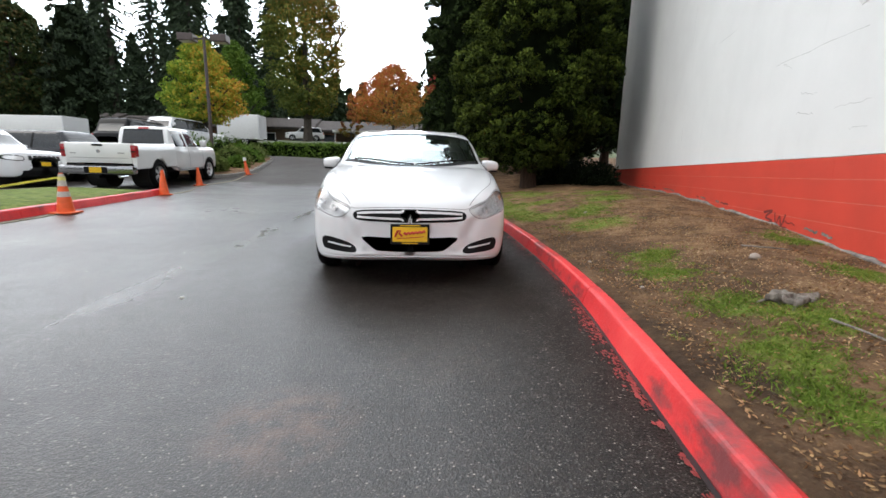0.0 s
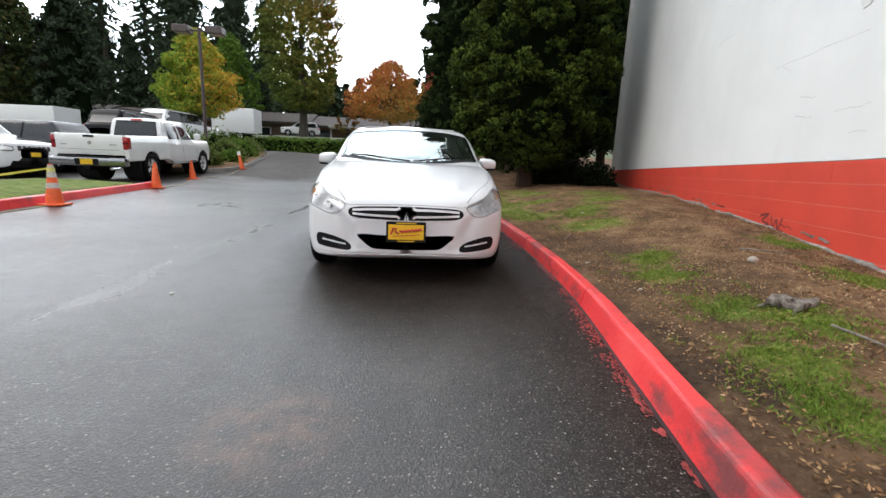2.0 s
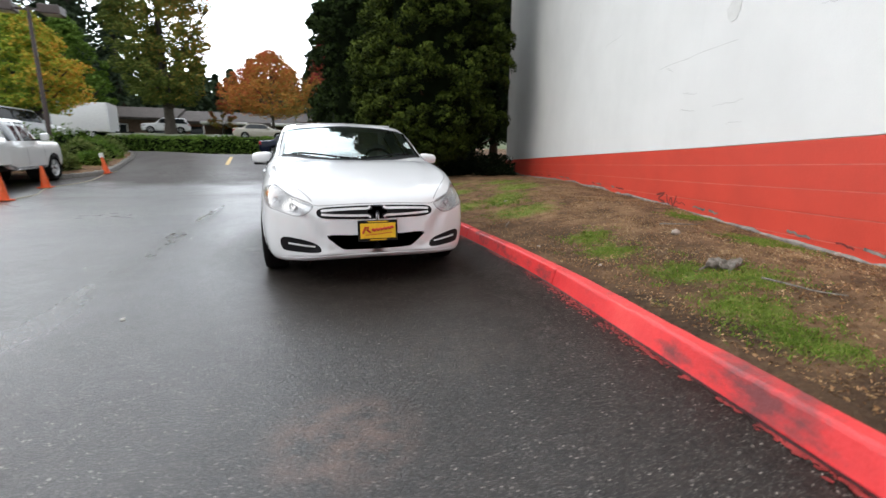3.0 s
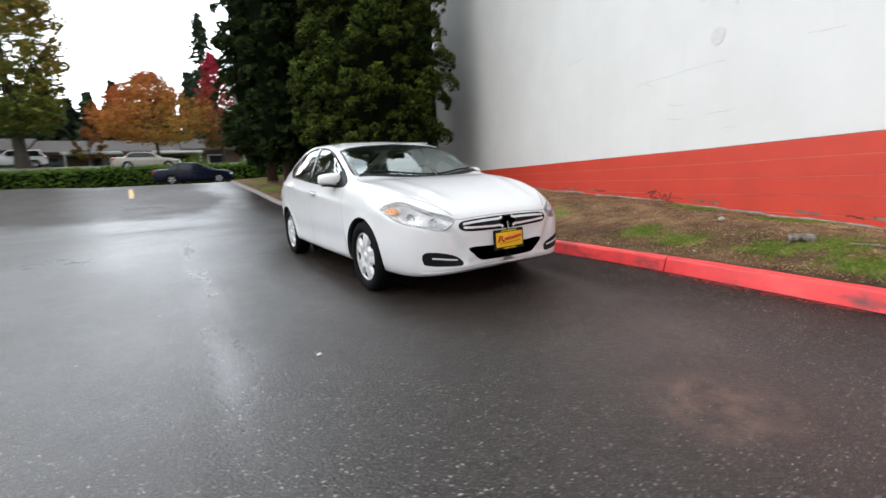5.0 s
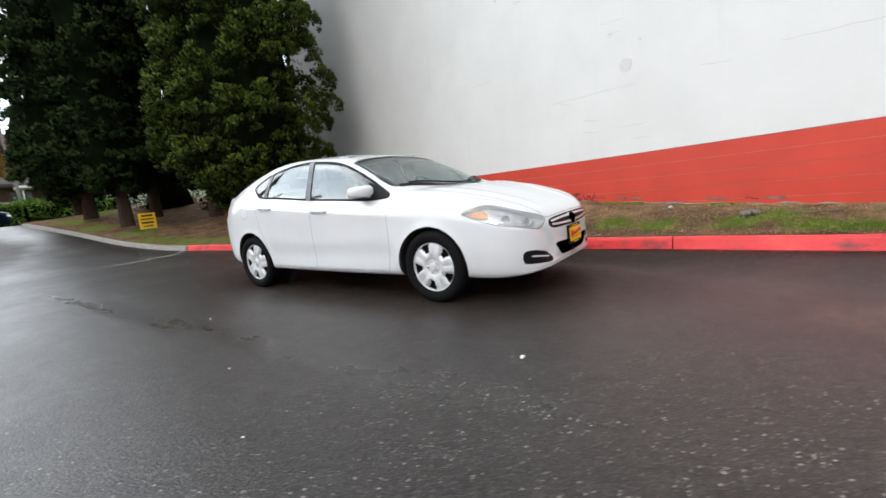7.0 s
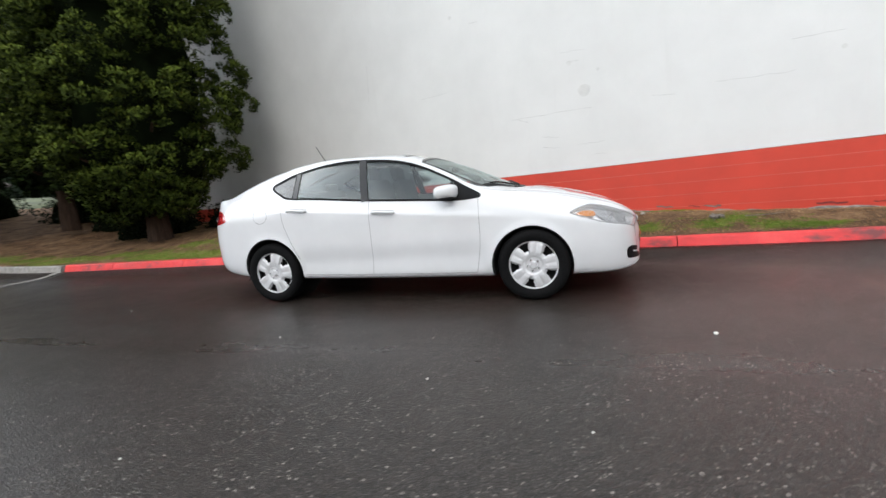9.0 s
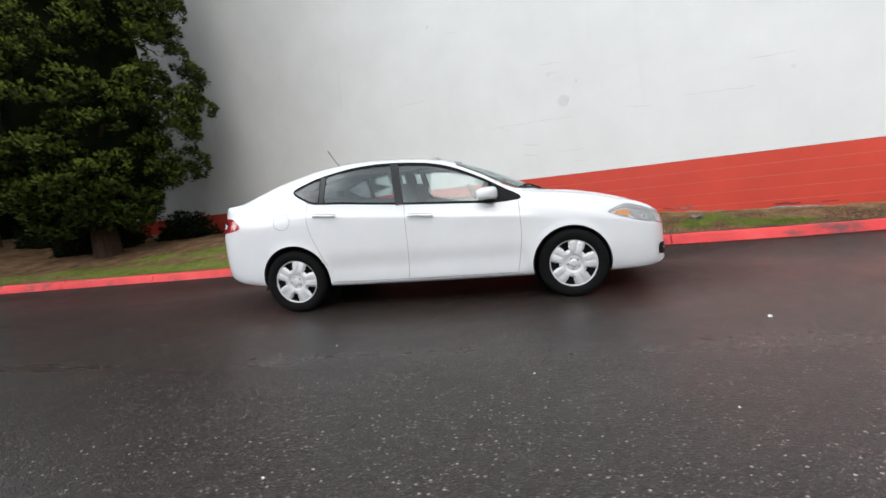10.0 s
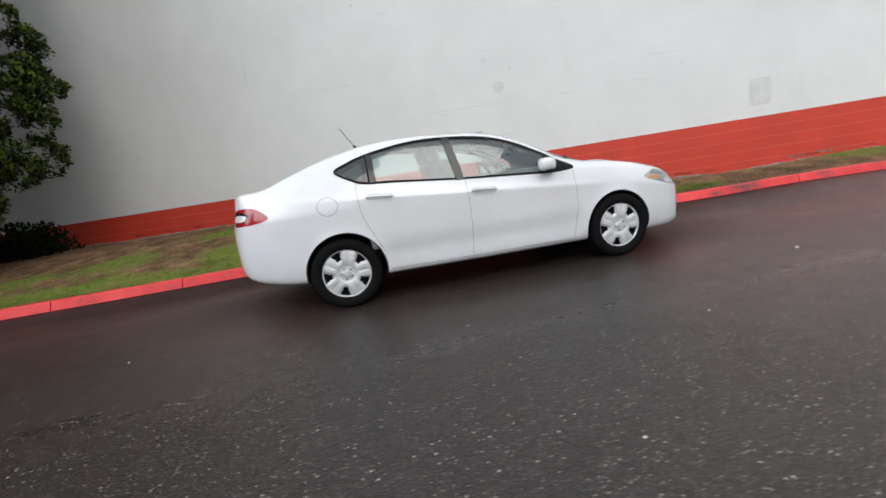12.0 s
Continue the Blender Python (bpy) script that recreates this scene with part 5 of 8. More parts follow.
M["leaf_olive"] = leaf_material("olive_green_scale_foliage", ((0.28, (0.006, 0.01, 0.003)), (0.5, (0.03, 0.046, 0.008)), (0.68, (0.088, 0.12, 0.016)), (0.85, (0.17, 0.205, 0.033))), tip_light_mix=0.5)
M["leaf_deep"] = leaf_material("deep_green_scale_foliage", ((0.28, (0.006, 0.011, 0.004)), (0.55, (0.017, 0.03, 0.007)), (0.82, (0.05, 0.08, 0.015))), tip_light_mix=0.45)
M["leaf_dark"] = leaf_material("dark_conifer_needles", ((0.25, (0.017, 0.028, 0.016)), (0.55, (0.038, 0.056, 0.031)), (0.8, (0.075, 0.105, 0.052))))
M["leaf_autumn"] = leaf_material("turning_autumn_leaves", ((0.28, (0.07, 0.1, 0.022)), (0.48, (0.16, 0.19, 0.04)), (0.6, (0.33, 0.22, 0.045)), (0.76, (0.46, 0.17, 0.045))), lean=(0.022, 0.012, -0.2))
M["leaf_orange"] = leaf_material("orange_autumn_leaves", ((0.28, (0.2, 0.18, 0.04)), (0.5, (0.42, 0.21, 0.045)), (0.75, (0.5, 0.11, 0.05))), lean=(-0.02, 0.03, -0.12))
M["leaf_yellow"] = leaf_material("yellow_green_leaves", ((0.3, (0.16, 0.26, 0.035)), (0.46, (0.34, 0.42, 0.05)), (0.58, (0.56, 0.42, 0.06)), (0.74, (0.62, 0.28, 0.045))), lean=(0.09, 0.0, -0.07))
M["leaf_red"] = leaf_material("crimson_autumn_leaves", ((0.3, (0.16, 0.15, 0.04)), (0.45, (0.32, 0.15, 0.045)), (0.6, (0.36, 0.05, 0.05)), (0.8, (0.42, 0.025, 0.07))), lean=(0.0, 0.05, -0.25))
M["leaf_mixed"] = leaf_material("green_leaves_tipped_with_red", ((0.28, (0.018, 0.034, 0.012)), (0.55, (0.045, 0.065, 0.02)), (0.7, (0.09, 0.075, 0.025)), (0.84, (0.2, 0.055, 0.035))))
M["leaf_hedge"] = leaf_material("clipped_hedge_leaves", ((0.25, (0.05, 0.1, 0.014)), (0.55, (0.11, 0.19, 0.028)), (0.8, (0.2, 0.29, 0.05))))
M["leaf_shrub"] = leaf_material("pale_green_shrub_leaves", ((0.25, (0.07, 0.1, 0.025)), (0.55, (0.15, 0.19, 0.05)), (0.8, (0.26, 0.28, 0.1))))
# near-black, no gloss: shade between the leaves put into a solid core's colour
M["core"] = plain("painted_inner_shade", (0.006, 0.009, 0.004), 1.0, vary=0.4, scale=3)
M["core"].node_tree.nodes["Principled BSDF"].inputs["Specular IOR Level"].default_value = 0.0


def make_bark(name, a, b):
    k = Mat(name, rough=0.9, spec=0.2)
    k.color(k.ramp(k.noise(6.0, 6.0, 0.65, stretch=(3.0, 3.0, 0.4)), (0.3, a), (0.7, b)))
    k.bump(k.noise(9.0, 5.0, 0.6, stretch=(3.0, 3.0, 0.35)), 0.8, 0.03)
    return k.m


M["bark_red"] = make_bark("fibrous_red_brown_bark", (0.018, 0.012, 0.009), (0.07, 0.042, 0.028))
M["bark_grey"] = make_bark("grey_brown_bark", (0.03, 0.026, 0.022), (0.1, 0.085, 0.07))


def leaf_mesh(name, centres, axes, length, width, mat, rng, droop=0.0, face=None, soft=None, tip_light=None):
    """Many small pointed leaves as one mesh: centres and the ways they point, n x 3; soft: normals of the bough they lie on."""
    n = len(centres)
    ax = axes / np.maximum(np.linalg.norm(axes, axis=1, keepdims=True), 1e-9)
    ref = rng.normal(size=(n, 3)) if face is None else face + rng.normal(size=(n, 3)) * 0.35
    sd = np.cross(ax, ref)
    sd /= np.maximum(np.linalg.norm(sd, axis=1, keepdims=True), 1e-9)
    le = (length * rng.uniform(0.6, 1.35, n))[:, None]
    wi = (width * rng.uniform(0.6, 1.35, n))[:, None]
    up = np.cross(sd, ax)
    v = np.empty((n, 4, 3))
    v[:, 0] = centres - ax * le * 0.5
    v[:, 1] = centres + sd * wi * 0.5 + up * wi * 0.12
    v[:, 2] = centres + ax * le * 0.5
    v[:, 2, 2] -= droop * le[:, 0]
    v[:, 3] = centres - sd * wi * 0.5 + up * wi * 0.12
    me = bpy.data.meshes.new(name)
    me.vertices.add(4 * n)
    me.vertices.foreach_set("co", v.reshape(-1))
    me.loops.add(4 * n)
    me.loops.foreach_set("vertex_index", np.arange(4 * n, dtype=np.int32))
    me.polygons.add(n)
    me.polygons.foreach_set("loop_start", np.arange(0, 4 * n, 4, dtype=np.int32))
    me.update(calc_edges=True)
    me.materials.append(mat)
    if tip_light is not None:
        me.attributes.new("tip_light", "FLOAT", "POINT").data.foreach_set("value", np.repeat(tip_light, 4))
    if soft is not None:
        me.polygons.foreach_set("use_smooth", [True] * n)
        me.normals_split_custom_set_from_vertices(np.repeat(soft / np.maximum(np.linalg.norm(soft, axis=1, keepdims=True), 1e-9), 4, axis=0).tolist())
    return me


def blob_points(rng, n, flat=1.0):
    d = rng.normal(size=(n, 3))
    d /= np.linalg.norm(d, axis=1, keepdims=True)
    d *= rng.uniform(0.35, 1.0, n)[:, None] ** 0.5
    d[:, 2] *= flat
    return d


def trunk_mesh(base, height, r, lean=(0, 0), seg=12, flare=1.5):
    bm = bmesh.new()
    n = 9
    rings = []
    for i in range(n + 1):
        t = i / n
        rr = r * (1 - 0.8 * t) * (1 + (flare - 1) * max(0, 1 - t * 9) ** 2)
        c = Vector((base[0] + lean[0] * t, base[1] + lean[1] * t, base[2] + height * t))
        rings.append([bm.verts.new(c + Vector((rr * (1 + 0.12 * math.sin(5 * a + i)) * math.cos(a), rr * (1 + 0.12 * math.sin(4 * a)) * math.sin(a), 0))) for a in (2 * math.pi * k / seg for k in range(seg))])
    for a, b in zip(rings, rings[1:]):
        for k in range(seg):
            bm.faces.new((a[k], a[(k + 1) % seg], b[(k + 1) % seg], b[k]))
    bm.faces.new(rings[-1])
    return bm


def column_tree(name, label, base, height, low, radius, clumps, leaves, leaf, mat, seed, core=True, group=""):
    """A tall dense conifer with rounded tufts: trunk, an added near-black core for inner shade, limbs and a crown of
    small sprays.
    """
    rng = np.random.default_rng(seed)
    t = thing(name, label, "tree", group, at=Matrix.Translation(base))
    part("trunk", trunk_mesh((0, 0, -0.15), height * 0.9, 0.1 + radius * 0.05, flare=1.35), M["bark_red"], t, smooth=True)
    prof = lambda h: radius * (0.42 + 0.58 * sstep((h - low) / 1.3)) * (1 - 0.75 * max(0.0, (h - low - 2.2) / (height - low)) ** 1.9)
    cs, outs, boughs = [], [], []
    group_of = 12
    for i in range(clumps):
        if i % group_of == 0:
            h = low + (height - low) * rng.uniform() ** 1.15
            a = rng.uniform(0, 2 * math.pi)
            bough = rng.uniform(0.28, 0.6) * (radius / 2.4) ** 0.4
            lump = 1 + 0.2 * noise.noise((2.2 * math.cos(a) + seed, 2.2 * math.sin(a), h * 0.8)) + 0.1 * noise.noise((5 * math.cos(a), 5 * math.sin(a) + seed, h * 2.1))
            r = max(0.1, prof(h) * lump * (1 - 0.36 * rng.uniform() ** 1.5) - bough * 0.5)
        # tufts of one bough crowd its outer, upper side
        out = Vector((math.cos(a), math.sin(a), 0.55))
        d = (Vector(rng.normal(size=3)) + out * 1.1).normalized()
        k = bough * rng.uniform(0.7, 1.0)
        cs.append((r * math.cos(a) + d.x * k, r * math.sin(a) + d.y * k, h + d.z * k * 0.8))
        outs.append(tuple((d + Vector((0, 0, 0.35))).normalized()))
        boughs.append(tuple(out.normalized()))
    cs, outs, boughs = np.array(cs), np.array(outs), np.array(boughs)
    size = rng.uniform(0.11, 0.23, clumps) * (radius / 2.4) ** 0.4
    idx = np.repeat(np.arange(clumps), leaves)
    # each tuft is a rounded spray: leaves lie on its outer, upper side and point away
    d = rng.normal(size=(len(idx), 3)) + outs[idx] * 0.9
    d /= np.linalg.norm(d, axis=1, keepdims=True)
    reach = rng.uniform(0.3, 1.0, len(idx)) ** 0.6
    d *= reach[:, None]
    pts = cs[idx] + d * size[idx][:, None] * (1, 1, 0.85)
    axes = d * 0.7 + outs[idx] * 0.4 + rng.normal(size=(len(idx), 3)) * 0.45 + (0, 0, 0.2)
    soft = d * 0.6 + outs[idx] * 0.6 + boughs[idx] * 0.25 + rng.normal(size=(len(idx), 3)) * 0.18
    # outer leaves paler as new growth, upward ones to paint light from above
    tip_light = np.clip(reach * 0.45 + 0.55 * (0.5 + 0.5 * d[:, 2] / np.maximum(reach, 0.1)) * rng.uniform(0.7, 1.0, clumps)[idx], 0, 1)
    put_part("crown", leaf_mesh("crown", pts, axes, leaf, leaf * 0.5, M[mat], rng, face=d, soft=soft, tip_light=tip_light), t)
    # solid hull whose dark colour stands for shade inside the crown
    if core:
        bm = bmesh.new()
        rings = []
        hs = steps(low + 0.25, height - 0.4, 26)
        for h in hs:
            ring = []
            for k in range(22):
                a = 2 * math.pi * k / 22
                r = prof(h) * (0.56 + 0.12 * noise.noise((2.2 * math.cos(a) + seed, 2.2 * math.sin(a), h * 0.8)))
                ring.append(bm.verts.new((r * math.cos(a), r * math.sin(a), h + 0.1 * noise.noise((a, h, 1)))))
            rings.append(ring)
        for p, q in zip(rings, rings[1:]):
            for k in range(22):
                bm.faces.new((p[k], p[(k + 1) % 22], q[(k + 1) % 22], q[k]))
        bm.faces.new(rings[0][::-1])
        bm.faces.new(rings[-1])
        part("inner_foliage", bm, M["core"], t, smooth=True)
    for i in range(5):
        a = rng.uniform(0, 2 * math.pi)
        h = low + 0.55 + 0.3 * i
        pts3 = [(0, 0, h - 0.2), (0.5 * radius * math.cos(a), 0.5 * radius * math.sin(a), h), (0.66 * radius * math.cos(a), 0.66 * radius * math.sin(a), h + 0.2)]
        part("limb", rod(pts3, 0.06, 6, taper=0.4), M["bark_red"], t)
    return t


def broad_tree(name, label, base, height, low, radius, clumps, leaves, leaf, mat, seed, bare_top=False, shape=0.5):
    """A broadleaf tree: trunk, forking limbs and a loose crown of leaves with gaps."""
    rng = np.random.default_rng(seed)
    t = thing(name, label, "tree", at=Matrix.Translation(base))
    part("trunk", trunk_mesh((0, 0, -0.3), height * 0.75, 0.03 * height * 0.55 + 0.05, seg=9), M["bark_grey"], t, smooth=True)
    cs = []
    span = height - low
    for i in range(clumps):
        h = rng.uniform()
        a = rng.uniform(0, 2 * math.pi)
        w = math.sin(math.pi * min(1, max(0.02, h)) ** shape) ** 0.75
        r = radius * w * math.sqrt(rng.uniform(0.15, 1.0)) * (1 + 0.25 * noise.noise((1.7 * math.cos(a), 1.7 * math.sin(a) + seed, h * 4)))
        cs.append((r * math.cos(a), r * math.sin(a), low + span * h))
    cs = np.array(cs)
    for i in range(9):
        c = cs[rng.integers(clumps)]
        z0 = max(low * 0.8, c[2] - 0.35 * span)
        part("limb", rod([(0, 0, z0), tuple(c * (0.5, 0.5, 1) + (0, 0, (z0 - c[2]) * 0.45)), tuple(c)], 0.012 * height, 5, taper=0.25), M["bark_grey"], t)
    size = rng.uniform(0.5, 1.3, clumps) * radius * 0.17
    idx = np.repeat(np.arange(clumps), leaves)
    d = blob_points(rng, len(idx), 0.6)
    pts = cs[idx] + d * size[idx][:, None]
    axes = rng.normal(size=(len(idx), 3)) + (0, 0, -0.3)
    put_part("crown", leaf_mesh("crown", pts, axes, leaf, leaf * 0.6, M[mat], rng, 0.1), t)
    if bare_top:
        for i in range(14):
            a, s = rng.uniform(0, 2 * math.pi), rng.uniform(0.2, 0.7)
            part("twig", rod([(radius * s * 0.5 * math.cos(a), radius * s * 0.5 * math.sin(a), height - 0.5), (radius * s * math.cos(a), radius * s * math.sin(a), height + rng.uniform(0.5, 1.6))], 0.02, 4, taper=0.3), M["bark_grey"], t)
    return t


def conifer_mesh(height, radius, seed, tiers=34, per=9, twigs=13, leaf=0.5):
    """The needles of a ragged fir, as centres and ways."""
    rng = np.random.default_rng(seed)
    pts, axes = [], []
    for i in range(tiers):
        u = i / (tiers - 1)
        h = height * (0.1 + 0.9 * u)
        for k in range(per):
            a = rng.uniform(0, 2 * math.pi)
            le = radius * (1 - u) ** 0.62 * rng.uniform(0.45, 1.15) + 0.15
            for s in range(twigs):
                f = (s + rng.uniform()) / twigs
                r = le * f
                z = h - 0.32 * r - 0.1 * r * f + rng.normal() * 0.12
                sp = rng.normal() * 0.22 * (0.4 + f)
                pts.append((r * math.cos(a) - sp * math.sin(a), r * math.sin(a) + sp * math.cos(a), z))
                axes.append((math.cos(a) + rng.normal() * 0.5, math.sin(a) + rng.normal() * 0.5, -0.6 + rng.normal() * 0.3))
    return np.array(pts), np.array(axes), rng


def conifer(name, label, base, height, radius, seed, group="", **kw):
    t = thing(name, label, "tree", group, at=Matrix.Translation(base))
    part("trunk", trunk_mesh((0, 0, -0.5), height * 0.97, 0.012 * height + 0.08, seg=8), M["bark_grey"], t, smooth=True)
    p, a, rng = conifer_mesh(height, radius, seed, **kw)
    leaf = kw.get("leaf", 0.5)
    put_part("crown", leaf_mesh("crown", p, a, leaf * 1.6, leaf * 0.6, M["leaf_dark"], rng, 0.2), t)
    return t


def upper_z(y):
    return 1.1 + 1.5 * sstep((y - 33) / 6) + 1.1 * sstep((y - 38) / 16)


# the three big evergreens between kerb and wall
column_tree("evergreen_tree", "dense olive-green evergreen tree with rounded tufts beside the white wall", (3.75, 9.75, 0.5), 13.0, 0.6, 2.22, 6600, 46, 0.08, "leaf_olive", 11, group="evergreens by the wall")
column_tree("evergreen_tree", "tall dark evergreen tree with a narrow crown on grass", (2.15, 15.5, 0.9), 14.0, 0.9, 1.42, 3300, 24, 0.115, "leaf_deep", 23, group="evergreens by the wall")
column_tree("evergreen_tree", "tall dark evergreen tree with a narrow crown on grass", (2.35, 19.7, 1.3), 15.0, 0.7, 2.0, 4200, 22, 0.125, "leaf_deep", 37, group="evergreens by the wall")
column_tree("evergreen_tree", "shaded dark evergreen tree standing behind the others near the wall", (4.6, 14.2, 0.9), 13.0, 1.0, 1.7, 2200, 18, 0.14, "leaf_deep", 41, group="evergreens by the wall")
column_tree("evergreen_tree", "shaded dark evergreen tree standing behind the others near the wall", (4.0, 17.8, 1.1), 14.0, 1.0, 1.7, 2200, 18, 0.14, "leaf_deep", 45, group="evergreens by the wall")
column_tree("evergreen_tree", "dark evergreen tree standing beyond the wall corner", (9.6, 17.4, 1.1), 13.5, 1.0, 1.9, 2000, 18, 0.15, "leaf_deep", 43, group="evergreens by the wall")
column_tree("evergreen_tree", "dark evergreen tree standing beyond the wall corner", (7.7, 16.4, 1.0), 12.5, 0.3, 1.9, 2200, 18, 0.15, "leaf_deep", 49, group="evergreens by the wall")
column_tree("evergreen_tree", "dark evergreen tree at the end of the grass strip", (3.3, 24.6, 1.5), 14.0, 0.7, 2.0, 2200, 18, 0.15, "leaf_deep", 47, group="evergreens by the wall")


def shrub(name, label, base, size, n, leaf, mat, seed, category="shrub", group=""):
    rng = np.random.default_rng(seed)
    t = thing(name, label, category, group, at=Matrix.Translation(base))
    d = blob_points(rng, n, 1.0)
    d[:, 2] = np.abs(d[:, 2])
    lump = np.array([1 + 0.25 * noise.noise((q[0] * 2 + seed, q[1] * 2, q[2] * 2)) for q in d])[:, None]
    pts = d * lump * np.array(size)
    put_part("leaves", leaf_mesh("leaves", pts, d + rng.normal(size=d.shape) * 0.5, leaf, leaf * 0.45, M[mat], rng), t)
    # dark ball inside, its colour painting the shade behind the leaves
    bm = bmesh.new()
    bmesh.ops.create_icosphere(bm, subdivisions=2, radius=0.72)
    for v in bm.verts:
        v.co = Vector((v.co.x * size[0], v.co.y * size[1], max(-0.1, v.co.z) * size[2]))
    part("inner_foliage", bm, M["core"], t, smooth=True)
    return t


for i, (x, y, sx, sy, sz) in enumerate(((6.3, 12.2, 0.9, 0.9, 0.9), (5.3, 11.6, 0.8, 0.7, 0.6), (5.9, 13.6, 1.1, 1.0, 1.0), (4.6, 11.3, 0.7, 0.6, 0.7), (5.9, 9.4, 0.8, 0.8, 0.75), (4.9, 10.6, 0.7, 0.6, 0.65), (6.6, 16.6, 1.3, 1.2, 1.6), (5.6, 20.2, 1.4, 1.4, 1.7))):
    shrub("low_shrub", "low dark evergreen shrub under the big trees", (x, y, bank_z(x, y) - 0.05), (sx, sy, sz), 1800, 0.11, "leaf_deep", 50 + i, group="shrubs under the trees")

# ---- distance: upper lot, building, woods ----


def hedge(name, label, line, width, height, n, seed, leaf=0.13):
    rng = np.random.default_rng(seed)
    t = thing(name, label, "hedge")
    pts, axes = [], []
    seg = list(zip(line, line[1:]))
    lens = [math.hypot(b[0] - a[0], b[1] - a[1]) for a, b in seg]
    for (a, b), le in zip(seg, lens):
        m = int(n * le / sum(lens))
        d = Vector((b[0] - a[0], b[1] - a[1], 0)).normalized()
        s = Vector((-d.y, d.x, 0))
        for _ in range(m):
            f, ang = rng.uniform(), rng.uniform(-0.15, math.pi + 0.15)
            lump = 1 + 0.16 * noise.noise((f * le * 0.7, ang, seed)) + 0.1 * noise.noise((f * le * 2.2, ang * 2, seed + 3))
            k = lump * rng.uniform(0.84, 1.04)
            w, h = math.copysign(abs(math.cos(ang)) ** 0.6, math.cos(ang)) * width / 2 * k, abs(math.sin(ang)) ** 0.6 * height * k
            x, y = a[0] + d.x * f * le + s.x * w, a[1] + d.y * f * le + s.y * w
            pts.append((x, y, a[2] + (b[2] - a[2]) * f + h))
            axes.append(s * math.cos(ang) + Vector((0, 0, math.sin(ang))))
    axes = np.array(axes) + rng.normal(size=(len(axes), 3)) * 0.7
    put_part("leaves", leaf_mesh("leaves", np.array(pts), axes, leaf, leaf * 0.5, M["leaf_hedge"], rng), t)
    # dark boxes fill the hedge, coloured as the shade within
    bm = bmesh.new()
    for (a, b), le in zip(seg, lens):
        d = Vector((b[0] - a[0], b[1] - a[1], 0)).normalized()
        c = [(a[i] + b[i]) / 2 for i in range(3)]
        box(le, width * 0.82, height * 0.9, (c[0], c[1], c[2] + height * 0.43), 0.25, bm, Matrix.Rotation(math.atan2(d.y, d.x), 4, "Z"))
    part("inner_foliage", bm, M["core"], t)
    return t


hedge("long_hedge", "rounded green hedge along the far side of the cross lane", [(-15, 34.6, 1.15), (-6, 34.3, 1.2), (3, 34.6, 1.25), (9, 36, 1.3)], 2.2, 1.45, 15000, 3, 0.2)
hedge("bank_hedge", "sprawling green hedge on the bank behind the parked cars", [(-40, 33, 1.2), (-27, 31.5, 1.2), (-16, 33.5, 1.1)], 2.8, 1.6, 12000, 5, 0.22)
shrub("clipped_shrub", "round clipped green shrub beside the hedge", (-0.3, 36.6, 1.6), (1.9, 1.3, 1.9), 2500, 0.16, "leaf_hedge", 71)
shrub("clipped_shrub", "round clipped green shrub beside the hedge", (4.2, 37.2, 1.7), (1.9, 1.3, 1.5), 2500, 0.16, "leaf_hedge", 72)

M["roof_brown"] = plain("brown_shingle_roof", (0.06, 0.049, 0.044), 0.95, vary=0.3, scale=3, bump=0.4)
M["siding"] = plain("weathered_brown_siding", (0.13, 0.085, 0.06), 0.85, vary=0.25, scale=4)
M["siding_orange"] = plain("cedar_brown_siding", (0.22, 0.09, 0.045), 0.8, vary=0.25, scale=4)
M["white_trim"] = plain("white_painted_trim", (0.72, 0.72, 0.7), 0.5, vary=0.06)
M["dark_glass"] = plain("dark_window_glass", (0.02, 0.024, 0.028), 0.08, vary=0.2)
M["purple"] = plain("purple_banner", (0.06, 0.03, 0.16), 0.6)


